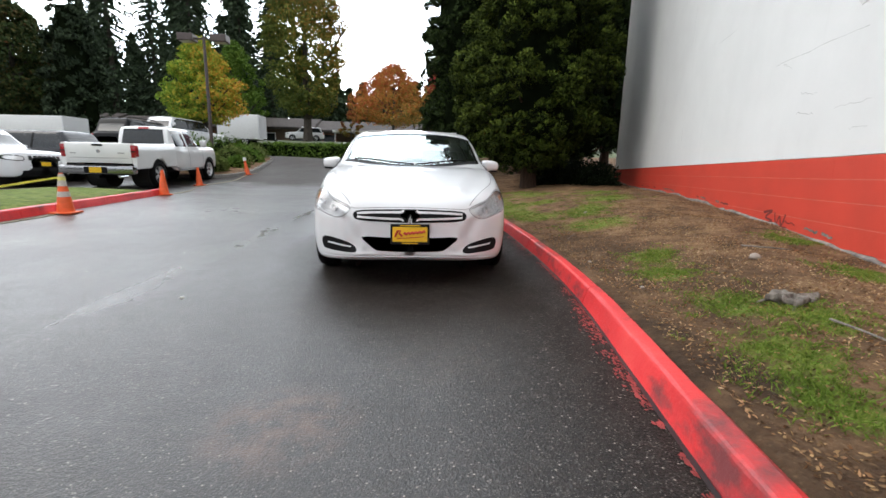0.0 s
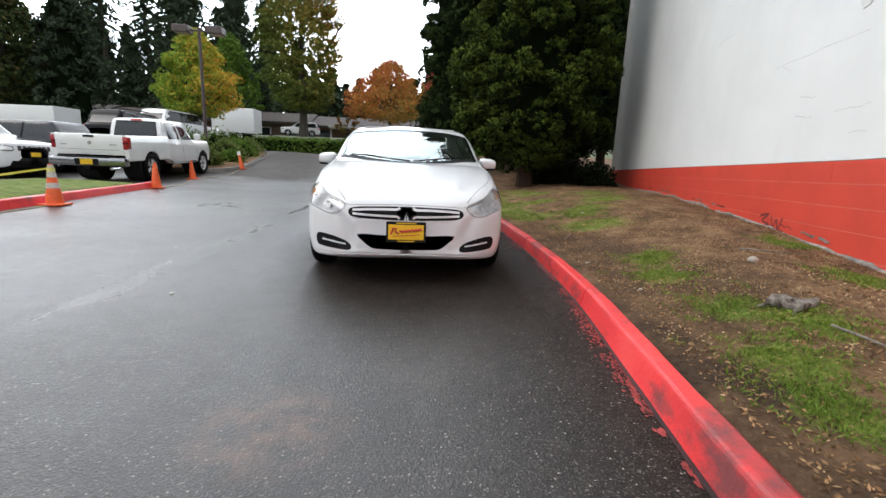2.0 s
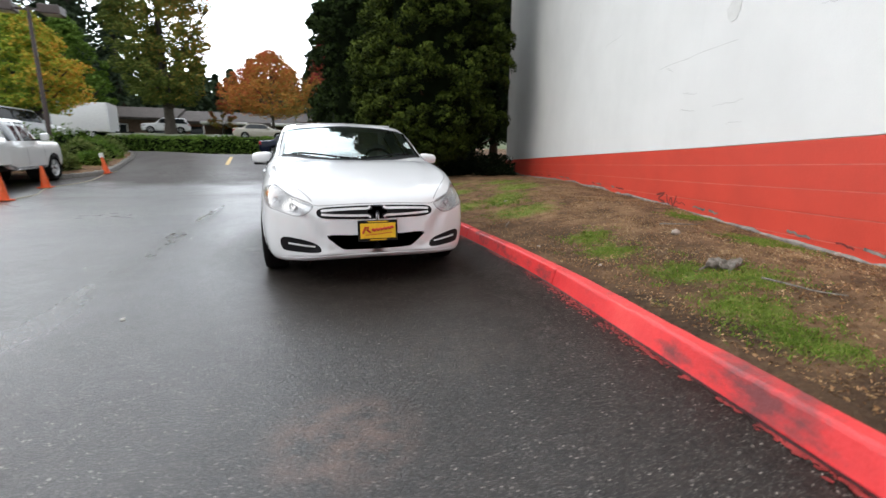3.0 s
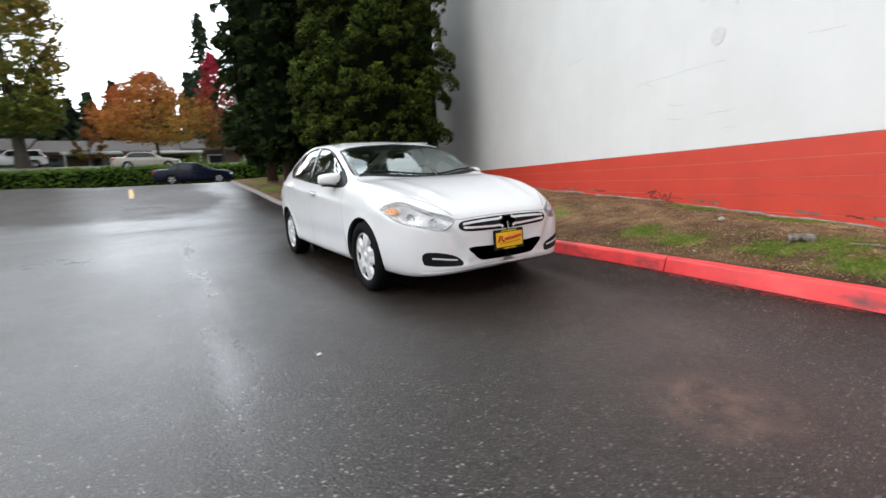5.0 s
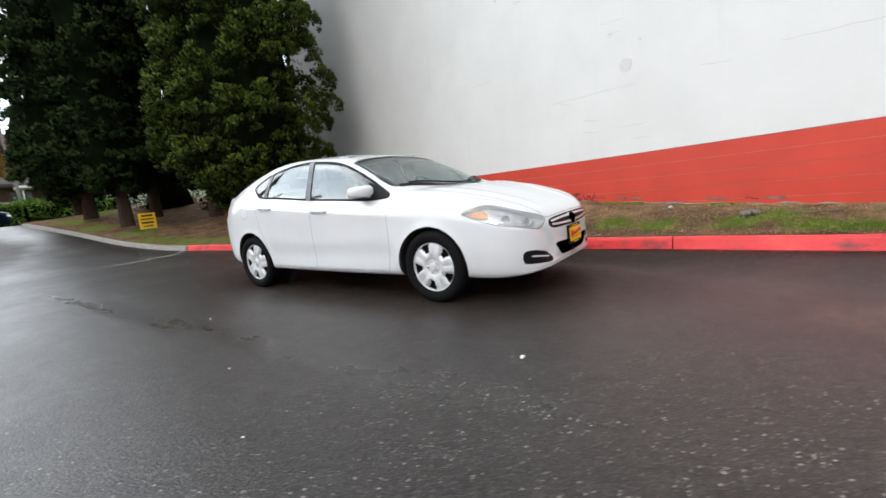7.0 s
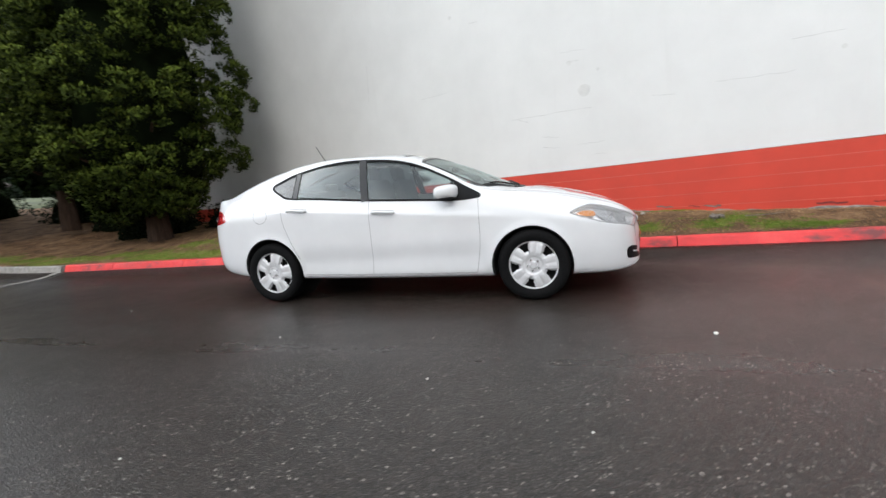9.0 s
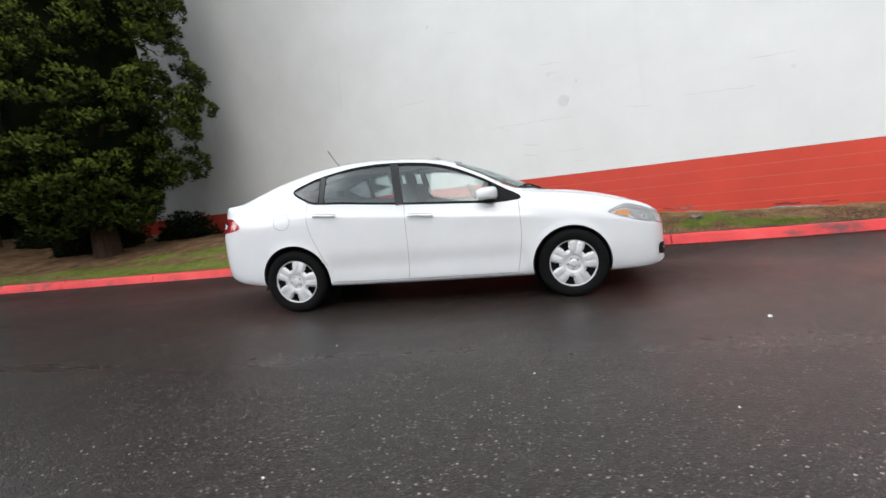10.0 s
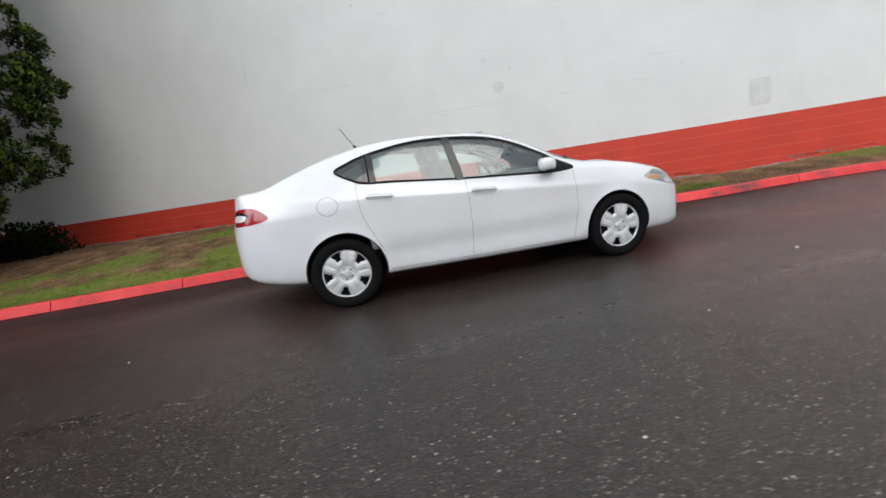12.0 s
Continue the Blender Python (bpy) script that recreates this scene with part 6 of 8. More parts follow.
def long_building():
    b = thing("low_building", "long single-storey brown building with a shingled roof", "building")
    y0, z0 = 60.0, 3.5
    part("wall", box(98, 9, 2.6, (-27, y0 + 4.5, z0 + 1.0)), M["siding"], b)
    for i in range(7):
        x = -70 + i * 14
        bm = bmesh.new()
        zs = 0.25 * (i % 2)
        vs = [bm.verts.new(p) for p in ((x, y0 - 1.2, z0 + 2.05 + zs), (x + 13.9, y0 - 1.2, z0 + 2.05 + zs), (x + 13.9, y0 + 4.5, z0 + 3.75 + zs), (x, y0 + 4.5, z0 + 3.75 + zs), (x, y0 - 1.2, z0 + 1.75 + zs), (x + 13.9, y0 - 1.2, z0 + 1.75 + zs), (x + 13.9, y0 + 4.5, z0 + 3.3), (x, y0 + 4.5, z0 + 3.3))]
        for f in ((0, 1, 2, 3), (4, 5, 1, 0), (0, 3, 7, 4), (1, 5, 6, 2), (7, 6, 5, 4)):
            bm.faces.new([vs[q] for q in f])
        part("roof", bm, M["roof_brown"], b)
    for i in range(22):
        x = -70 + i * 4.1 + random.uniform(-0.6, 0.6)
        w = new("window")
        w.parent = b
        part("frame", box(2.0, 0.12, 1.25, (x, y0 - 0.05, z0 + 0.95)), M["white_trim"] if i % 3 == 0 else M["siding_orange"], w)
        part("pane", box(1.75, 0.06, 1.0, (x, y0 - 0.13, z0 + 0.95)), M["dark_glass"], w)
    for x in (-63, -44, -31, -8.5, -0.5, 10):
        c = new("canopy")
        c.parent = b
        part("canopy_roof", box(5.2, 2.4, 0.28, (x, y0 - 2.2, z0 + 1.75), 0.05), M["white_trim"], c, "white flat entrance canopy")
        for s in (-1, 1):
            part("post", box(0.12, 0.12, 1.9, (x + s * 2.3, y0 - 3.1, z0 + 0.75)), M["white_trim"], c)
    part("banner", box(3.2, 0.1, 0.9, (-62, y0 - 3.3, z0 + 0.9)), M["purple"], b, "purple banner under the canopy")


long_building()

random.seed(7)
far_t = [(-23.5, 72), (-52, 66), (-44, 76), (-37, 70), (-64, 70), (-73, 78), (-31, 80), (-58, 84), (-82, 72), (-34, 68), (-47, 70), (-40, 84), (-29, 72), (-56, 72), (-68, 84)]
for i, (x, y) in enumerate(far_t):
    conifer("fir_tree", "tall ragged dark fir behind the low building", (x, y, 3.2), random.uniform(26, 37) if -x < 0.66 * (y + 4) else random.uniform(13, 17), random.uniform(4.6, 6.6), 100 + i, "tall firs", tiers=44, per=9, twigs=20, leaf=0.42)
conifer("fir_tree", "tall ragged dark fir behind the low building", (-26.0, 66, 3.2), 30, 3.2, 130, "tall firs", tiers=52, per=9, twigs=16, leaf=0.42)
conifer("fir_tree", "slender grey-green fir rising over the orange trees", (4.3, 66, 3.2), 20.5, 4.6, 131, "tall firs", tiers=30, per=8, twigs=22, leaf=0.36)
conifer("fir_tree", "slender grey-green fir rising over the orange trees", (-19, 105, 3.2), 17, 3.6, 132, "tall firs", tiers=26, per=8, twigs=10, leaf=0.8)


def woods():
    """The far belt of mixed dark trees along the skyline."""
    rng = np.random.default_rng(5)
    P, A = [], []
    for i in range(120):
        x = -150 + i * 2.0 + rng.normal() * 1.2
        y = 92 + rng.uniform(0, 24)
        tall = 17 + 6 * noise.noise((x * 0.05, 3, 1)) + (8 if x < -40 else 0) * rng.uniform(0.5, 1.2) + rng.uniform(-3, 3)
        p, a, _ = conifer_mesh(tall, 5.2, 300 + i, 18, 8, 7, 1.0)
        P.append(p + np.array([x, y, 2.5]))
        A.append(a)
    me = leaf_mesh("distant_woods", np.concatenate(P), np.concatenate(A), 2.0, 0.95, M["leaf_dark"], rng, 0.1)
    tagged(new("distant_woods", me), "belt of dark distant evergreen woods on the skyline", "woods", kind="stuff")


woods()
broad_tree("autumn_tree", "tall autumn tree turning from green to rusty orange", (-12.8, 50, 3.3), 26, 3.4, 4.5, 1350, 60, 0.26, "leaf_autumn", 201, shape=0.5)
broad_tree("autumn_tree", "small orange autumn maple with thinning upper twigs", (-2.4, 46, 3.1), 8.4, 2.4, 5.0, 430, 50, 0.2, "leaf_orange", 202, bare_top=True)
broad_tree("autumn_tree", "crimson and green autumn tree behind the hedge", (3.4, 48.4, 3.3), 11.0, 1.8, 2.5, 260, 50, 0.22, "leaf_red", 203)
broad_tree("autumn_tree", "small red autumn tree beside the low building", (-8.5, 56, 3.4), 4.4, 1.2, 1.6, 60, 60, 0.24, "leaf_red", 208)
broad_tree("autumn_tree", "rounded yellow-green tree turning orange behind the pickup", (-12.6, 23.5, 1.0), 6.9, 2.3, 2.35, 380, 60, 0.15, "leaf_yellow", 204)
column_tree("columnar_tree", "dark green columnar tree among the parked cars", (-27.5, 34.5, 1.5), 11.5, 1.2, 2.2, 2600, 12, 0.24, "leaf_dark", 205)
broad_tree("mixed_tree", "broad dark green tree tipped with red", (-33.5, 36, 1.7), 12.0, 1.6, 3.6, 600, 50, 0.28, "leaf_mixed", 206, shape=0.8)
broad_tree("mixed_tree", "broad dark green tree tipped with red", (-39.5, 35, 1.7), 11.2, 1.6, 3.4, 560, 50, 0.28, "leaf_mixed", 207, shape=0.8)
broad_tree("green_tree", "rounded dark green tree beyond the trailer", (-22.8, 55, 3.4), 12, 2.0, 4.2, 200, 80, 0.34, "leaf_hedge", 209)
broad_tree("mixed_tree", "broad dark green tree tipped with red", (-46.5, 40, 2.2), 10.5, 1.0, 4.0, 560, 50, 0.28, "leaf_mixed", 210, shape=0.8)


def side_woods():
    """Trees added out of view, behind the camera and across the lot, to block the low sky."""
    rng = np.random.default_rng(9)
    P, A = [], []
    for i in range(40):
        u = i / 39
        ang = radians(150 + 125 * u)
        d = 52 + rng.uniform(-5, 8)
        x, y = d * math.cos(ang), d * math.sin(ang)
        p, a, _ = conifer_mesh(rng.uniform(6, 10), 3.4, 500 + i, 16, 9, 7, 1.0)
        P.append(p + np.array([x, y, -0.2]))
        A.append(a)
    me = leaf_mesh("side_woods", np.concatenate(P), np.concatenate(A), 1.2, 0.6, M["leaf_dark"], rng, 0.1)
    tagged(new("side_woods", me), "added belt of dark evergreens out of view, blocking the low sky", "woods", kind="stuff")


side_woods()


# ---- other vehicles ----
def rows_for(nose, tail, hw, zb, hood, cowl, belt, ws_top, roof, rw_top, rw_base, deck, blunt=0.06):
    """Guide curves of a car skin from a few lengths (axle at y = 0, nose at low y)."""
    n2, t2 = nose + blunt, tail - blunt
    return {
        "bottom": [(nose, zb + 0.3), (nose + 0.03, zb + 0.1), (n2 + 0.1, zb + 0.02), (0, zb), (t2 - 0.3, zb), (t2, zb + 0.08), (tail, zb + 0.25)],
        "wide": [(nose, 0.42 * hw), (nose + 0.03, 0.7 * hw), (n2 + 0.04, 0.86 * hw), (n2 + 0.25, 0.95 * hw), (0.3, hw), (t2 - 0.6, hw), (t2 - 0.15, 0.95 * hw), (tail - 0.02, 0.82 * hw), (tail, 0.6 * hw)],
        "belt_x": [(nose, 0.38 * hw), (nose + 0.03, 0.64 * hw), (n2 + 0.04, 0.79 * hw), (n2 + 0.25, 0.87 * hw), (cowl, 0.93 * hw), (t2 - 0.6, 0.94 * hw), (t2 - 0.15, 0.9 * hw), (tail - 0.02, 0.76 * hw), (tail, 0.5 * hw)],
        "belt_z": [(nose, hood - 0.22), (nose + 0.03, hood - 0.14), (n2 + 0.1, hood - 0.08), (cowl, belt - 0.02), (0.5 * (cowl + rw_base), belt), (t2 - 0.2, min(belt + 0.03, deck)), (t2, min(belt, deck - 0.05)), (tail, min(belt, deck) - 0.25)],
        "rail_x": [(nose, 0.3 * hw), (nose + 0.03, 0.55 * hw), (n2 + 0.1, 0.72 * hw), (cowl, 0.82 * hw), (ws_top, 0.70 * hw), (rw_top, 0.70 * hw), (rw_base, 0.74 * hw), (tail - 0.03, 0.62 * hw), (tail, 0.45 * hw)],
        "rail_z": [(nose, hood - 0.18), (nose + 0.03, hood - 0.09), (n2 + 0.1, hood - 0.03), (cowl, belt + 0.05), (ws_top, roof - 0.06), (rw_top, roof - 0.05), (rw_base, deck - 0.01), (tail - 0.03, deck - 0.06), (tail, deck - 0.22)],
        "top": [(nose, hood - 0.16), (nose + 0.03, hood - 0.07), (n2 + 0.1, hood), (cowl - 0.05, belt + 0.07), (ws_top, roof - 0.015), (0.5 * (ws_top + rw_top), roof), (rw_top, roof - 0.015), (rw_base, deck), (tail - 0.03, deck - 0.04), (tail, deck - 0.2)],
    }


def build_vehicle(name, label, at, rows, nose, tail, wheelbase, wr, hw, paint, cowl, ws_top, rw_top, rw_base, belt, roof, grille="slots", category="car", style="alloy", rack=False, plate=None, door_y=(0.45, 1.45, 2.35)):
    """A parked car in the distance: painted skin, wheels, dark glass, lamps, grille."""
    car = thing(name, label, category, at=at)
    sh = Shell(rows, dense(nose, tail, 90, (0.2, 0.2), 1.8), (2, 2, 3, 4, 4, 5, 3, 6, 5, 4))
    sh.full = sh.p.copy()
    tree = sh.tree()
    side = Projector(tree, (0, 1, 0), (0, 0, 1), (1, 0, 0), (-3, 0, 0), sh.skin)
    other = Projector(tree, (0, 1, 0), (0, 0, 1), (-1, 0, 0), (3, 0, 0), sh.skin)
    front = Projector(tree, (1, 0, 0), (0, 0, 1), (0, 1, 0), (0, nose - 2, 0), sh.skin)
    back = Projector(tree, (-1, 0, 0), (0, 0, 1), (0, -1, 0), (0, tail + 2, 0), sh.skin)
    down = Projector(tree, (1, 0, 0), (0, 1, 0), (0, 0, -1), (0, 0, 4), sh.skin)
    r = wr * 1.14
    for j, v, c in sh.cells():
        if v < 4:
            sh.kind[j, v] = "underbody"
    for y0 in (0.0, wheelbase):
        sh.arch(y0, wr, r)
    sh.build(car, {"body": paint, "underbody": M["well"]})
    for y0 in (0.0, wheelbase):
        for s in (-1, 1):
            part("wheel_well", tube(r, r, hw * 0.62, (s * hw * 0.62, y0, wr), Matrix.Rotation(math.pi / 2, 4, "Y"), 24), M["well"], car)
            add_wheel(car, s * (hw - 0.115), y0, wr, s, style, 0.22)
    f = sh.f
    lowz = belt + 0.035
    upper = [(y, f["rail_z"](y) - 0.055) for y in steps(cowl + 0.55 * (ws_top - cowl), rw_top + 0.5 * (rw_base - rw_top), 14)]
    upper = [(y, z) for y, z in upper if z > lowz + 0.03]
    loop = [(cowl + 0.32, lowz)] + upper + [(min(rw_base - 0.08, upper[-1][0] + 0.12), lowz)]
    for pr in (side, other):
        win = part("side_glass", pr.patch(loop, 0.003, 0.25), M["glass_tint"], car, "dark tinted side windows", smooth=True)
        for yb in door_y[1:]:
            top = np.interp(yb, [p[0] for p in upper], [p[1] for p in upper])
            part("pillar", pr.ribbon([(yb + 0.05, z) for z in steps(lowz, top, 4)], 0.07, 0.006, False), M["black_trim"], win)
        for yb in door_y:
            part("panel_gap", pr.ribbon([(yb, z) for z in steps(f["bottom"](yb) + 0.1, belt, 6)], 0.010, 0.003, False), M["gap_dark"], car)
        for yb in door_y[1:]:
            part("door_handle", pr.ribbon([(yb - 0.25, belt - 0.1), (yb - 0.06, belt - 0.09)], 0.03, 0.02, False, thick=0.02), paint, car)
        part("sill_trim", pr.ribbon([(y, f["bottom"](y) + 0.06) for y in steps(r + 0.05, wheelbase - r - 0.05, 6)], 0.10, 0.006, False), M["black_trim"], car)
    ws = [(x, cowl + 0.02 + 0.12 * (x / hw) ** 2) for x in steps(-0.74 * hw, 0.74 * hw, 10)] + [(x, ws_top - 0.02) for x in steps(0.66 * hw, -0.66 * hw, 10)]
    part("windscreen", down.patch(ws, 0.003, 0.2), M["glass_tint"], car, smooth=True)
    if rw_base - rw_top > 0.12:
        rw = [(x, rw_top + 0.05) for x in steps(-0.62 * hw, 0.62 * hw, 8)] + [(x, rw_base - 0.05) for x in steps(0.66 * hw, -0.66 * hw, 8)]
        part("rear_window", down.patch(rw, 0.003, 0.2), M["glass_tint"], car, smooth=True)
    hz = f["top"](nose + 0.12)
    for s in (-1, 1):
        hl = smooth_loop([(s * 0.62 * hw, hz - 0.16), (s * 0.9 * hw, hz - 0.12), (s * 0.92 * hw, hz - 0.24), (s * 0.64 * hw, hz - 0.26)], 4)
        h = part("headlamp", front.patch(hl, 0.006, 0.08), M["housing"], car, "clear headlamp with a dark surround", smooth=True)
        part("lamp_rim", front.ribbon(hl, 0.02, 0.008), M["black_trim"], h)
        tz = belt - 0.02
        tl = [(s * 0.70 * hw, tz - 0.18), (s * 0.93 * hw, tz - 0.16), (s * 0.93 * hw, tz + 0.02), (s * 0.74 * hw, tz + 0.02)]
        part("tail_lamp", back.patch([(-x, z) for x, z in tl], 0.006, 0.08), M["red_lens"], car)
        mi = new("door_mirror")
        mi.parent = car
        part("mirror_shell", box(0.2, 0.14, 0.14, (s * (hw + 0.06), cowl + 0.5, belt + 0.1), 0.045), paint, mi, smooth=True)
        part("mirror_foot", box(0.12, 0.06, 0.04, (s * (hw - 0.06), cowl + 0.5, belt + 0.05), 0.01), M["black_trim"], mi)
    if grille == "slots":
        for i in range(7):
            x = (i - 3) * 0.135
            part("grille_slot", front.patch([(x - 0.05, hz - 0.26), (x + 0.05, hz - 0.26), (x + 0.05, hz - 0.13), (x - 0.05, hz - 0.13)], 0.006, 0.1), M["gloss_black"], car, "black upright grille slot")
    else:
        part("grille", front.patch([(-0.55, hz - 0.28), (0.55, hz - 0.28), (0.5, hz - 0.14), (-0.5, hz - 0.14)], 0.006, 0.1), M["gloss_black"], car)
    zb = rows["bottom"][3][1]
    part("lower_bumper", front.patch(smooth_loop([(-0.72 * hw, zb + 0.1), (0.72 * hw, zb + 0.1), (0.66 * hw, zb + 0.22), (-0.66 * hw, zb + 0.22)], 1), 0.006, 0.1), M["black_trim"], car)
    part("lower_bumper", back.patch([(-0.8 * hw, zb + 0.1), (0.8 * hw, zb + 0.1), (0.8 * hw, zb + 0.25), (-0.8 * hw, zb + 0.25)], 0.006, 0.1), M["black_trim"], car)
    if plate:
        part("plate", box(0.34, 0.02, 0.17, (0, nose - 0.015, zb + 0.4), 0.005), M["black_trim"], car)
        part("plate_panel", box(0.28, 0.02, 0.12, (0, nose - 0.022, zb + 0.4), 0.004), M["plate_yellow"], car, "yellow dealer plate")
    if rack:
        for s in (-1, 1):
            part("roof_rail", rod([(s * 0.62 * hw, ws_top + 0.15, roof - 0.02), (s * 0.62 * hw, ws_top + 0.3, roof + 0.05), (s * 0.62 * hw, rw_top - 0.2, roof + 0.05), (s * 0.62 * hw, rw_top, roof - 0.02)], 0.02, 6), M["black_trim"], car)
    return car


M["glass_tint"] = plain("dark_reflective_car_glass", (0.014, 0.017, 0.02), 0.05, vary=0.2)
M["gap_dark"] = plain("dark_panel_gap", (0.05, 0.05, 0.052), 0.8)
M["paint_grey"] = make_car_paint("dark_grey_car_paint", (0.03, 0.032, 0.038), 0.5, 0.2)
M["paint_black"] = make_car_paint("black_car_paint", (0.008, 0.008, 0.01), 0.15, 0.06)
M["paint_tan"] = make_car_paint("pale_gold_car_paint", (0.36, 0.33, 0.27))
M["paint_truck"] = make_car_paint("white_truck_paint", (0.8, 0.8, 0.79))


def suv_rows(roof=1.76):
    return rows_for(-0.92, 3.88, 0.94, 0.27, 1.04, 0.42, 1.08, 1.25, roof, 3.35, 3.72, 1.15)


def place(x, y, heading, lift=0.0):
    """A pose on the asphalt; heading: degrees of the nose from -y, counter-clockwise. The front axle stands at (x, y)."""
    return Matrix.Translation((x, y, road_z(x, y) + lift)) @ Matrix.Rotation(radians(heading), 4, "Z")


def suv(name, label, at, paint, roof=1.76, **kw):
    return build_vehicle(name, label, at, suv_rows(roof), -0.92, 3.88, 2.91, 0.37, 0.94, paint, 0.42, 1.25, 3.35, 3.72, 1.08, roof, door_y=(0.5, 1.5, 2.42), **kw)


def sedan_far(name, label, at, paint, **kw):
    rows = rows_for(-0.95, 3.75, 0.9, 0.2, 0.82, 0.35, 0.93, 1.25, 1.45, 2.35, 2.95, 1.05)
    return build_vehicle(name, label, at, rows, -0.95, 3.75, 2.75, 0.32, 0.9, paint, 0.35, 1.25, 2.35, 2.95, 0.93, 1.45, grille="bar", door_y=(0.45, 1.4, 2.25), **kw)


suv("white_suv", "white sport utility vehicle with an upright slotted grille, parked nose-out", place(-11.75, 9.5, 80), M["white_paint"], plate=True)
suv("grey_suv", "dark grey sport utility vehicle parked between two white ones", place(-15.3, 12.5, 266), M["paint_grey"], roof=1.72)
sedan_far("black_sedan", "black sedan parked in the row beyond", place(-17.6, 15.6, 80), M["paint_black"])
sedan_far("grey_sedan", "dark grey sedan parked in the row beyond", place(-14.6, 14.8, 84), M["paint_grey"])
suv("black_suv", "black sport utility vehicle with roof rails behind the pickup", place(-13.27, 20.45, 172, 0.25), M["paint_black"], roof=1.82, rack=True)
suv("white_suv", "white sport utility vehicle parked behind the black one", place(-12.70, 23.59, 168, 0.25), M["white_paint"], roof=1.75)
suv("white_suv", "white sport utility vehicle parked on the upper lot near the building", Matrix.Translation((-15.6, 54, upper_z(54))) @ Matrix.Rotation(radians(-82), 4, "Z"), M["white_paint"])
sedan_far("white_sedan_car", "pale sedan parked behind the hedge", Matrix.Translation((-1.9, 40.0, upper_z(40))) @ Matrix.Rotation(radians(95), 4, "Z"), M["paint_tan"])
M["paint_blue"] = make_car_paint("navy_car_paint", (0.005, 0.008, 0.024), 0.35, 0.1)
sedan_far("blue_sedan", "dark navy sedan standing on the cross lane before the hedge", Matrix.Translation((0.85, 30.6, 1.25)) @ Matrix.Rotation(radians(91), 4, "Z"), M["paint_blue"])
sedan_far("gold_sedan", "pale gold sedan standing beyond the cross lane", Matrix.Translation((8.6, 44.0, 2.3)) @ Matrix.Rotation(radians(-96), 4, "Z"), M["paint_tan"])


def build_pickup(at):
    """Full-size crew pickup, nose towards +y; rear axle at the origin."""
    tr = thing("white_pickup", "white crew-cab pickup truck with chrome rear bumper parked on the lot", "truck", at=at)
    P = M["paint_truck"]
    W = 1.0
    # bed: outer sides with flared arches
    for s in (-1, 1):
        bm = bmesh.new()
        rows = []
        for i in range(33):
            y = -1.17 + (1.06 + 1.17) * i / 32
            a = abs(y) / 0.47
            low = 0.62 if a >= 1 else max(0.62, 0.42 + 0.47 * math.sqrt(1 - a * a))
            prof = [(W - 0.03, low), (W, low + 0.02), (W + 0.005, 0.9), (W - 0.005, 1.05), (W - 0.02, 1.30), (W - 0.05, 1.345), (W - 0.12, 1.345), (W - 0.14, 1.3), (W - 0.14, 0.8)]
            rows.append([bm.verts.new((s * x, y, max(z, low))) for x, z in prof])
        for a, b in zip(rows, rows[1:]):
            for k in range(len(a) - 1):
                bm.faces.new((a[k], a[k + 1], b[k + 1], b[k]))
        bm.faces.new(rows[0])
        bm.faces.new(rows[-1][::-1])
        bmesh.ops.recalc_face_normals(bm, faces=bm.faces[:])
        part("bed_side", bm, P, tr, smooth=True)
    part("bed_floor", box(1.72, 2.2, 0.06, (0, -0.05, 0.82)), M["black_trim"], tr)
    part("bed_front", box(1.9, 0.05, 0.6, (0, 1.06, 1.04), 0.01), P, tr)
    gate = part("tailgate", box(1.74, 0.07, 0.56, (0, -1.165, 1.06), 0.02), P, tr, "white tailgate with a dark handle", smooth=True)
    part("gate_handle", box(0.28, 0.03, 0.06, (0, -1.205, 1.285), 0.012), M["black_trim"], gate, smooth=True)
    part("gate_crease", box(1.55, 0.01, 0.012, (0, -1.205, 0.93), 0.003), M["gap"], gate)
    part("gate_badge", tube(0.055, 0.045, 0.015, (0, -1.208, 1.11), Matrix.Rotation(math.pi / 2, 4, "X"), 6), M["chrome"], gate)
    part("script_bar", box(0.15, 0.008, 0.025, (-0.66, -1.206, 1.05)), M["gap"], gate)
    part("script_bar", box(0.17, 0.008, 0.025, (0.62, -1.206, 1.07)), M["gap"], gate)
    for s in (-1, 1):
        t = part("tail_lamp", box(0.15, 0.17, 0.36, (s * 0.925, -1.10, 1.12), 0.025), M["red_lens"], tr, "tall red tail lamp", smooth=True)
        part("lamp_rib", box(0.16, 0.012, 0.03, (s * 0.93, -1.19, 1.12), 0.004), M["gloss_black"], t)
    bump = part("rear_bumper", box(1.98, 0.26, 0.24, (0, -1.27, 0.60), 0.05), M["step_chrome"], tr, "chrome step bumper", smooth=True)
    part("bumper_pad", box(1.1, 0.24, 0.03, (0, -1.28, 0.725), 0.01), M["black_trim"], bump)
    part("plate_recess", box(0.62, 0.03, 0.17, (0, -1.395, 0.60), 0.02), M["black_trim"], bump)
    part("plate_panel", box(0.32, 0.012, 0.15, (0, -1.415, 0.60), 0.004), M["plate_yellow"], bump, "yellow dealer plate")
    part("tow_hitch", box(0.12, 0.3, 0.1, (0, -1.25, 0.42), 0.01), M["black_trim"], tr)
    part("exhaust", tube(0.04, 0.04, 0.35, (0.6, -1.2, 0.42), Matrix.Rotation(math.pi / 2, 4, "X"), 12), M["chrome"], tr)
    part("frame_rails", box(1.1, 5.2, 0.18, (0, 1.6, 0.5), 0.02), M["well"], tr)
    # cab and nose from the car skin, turned round
    rows = rows_for(-1.0, 2.55, W, 0.42, 1.28, 0.45, 1.22, 1.05, 1.92, 2.25, 2.52, 1.30, 0.1)
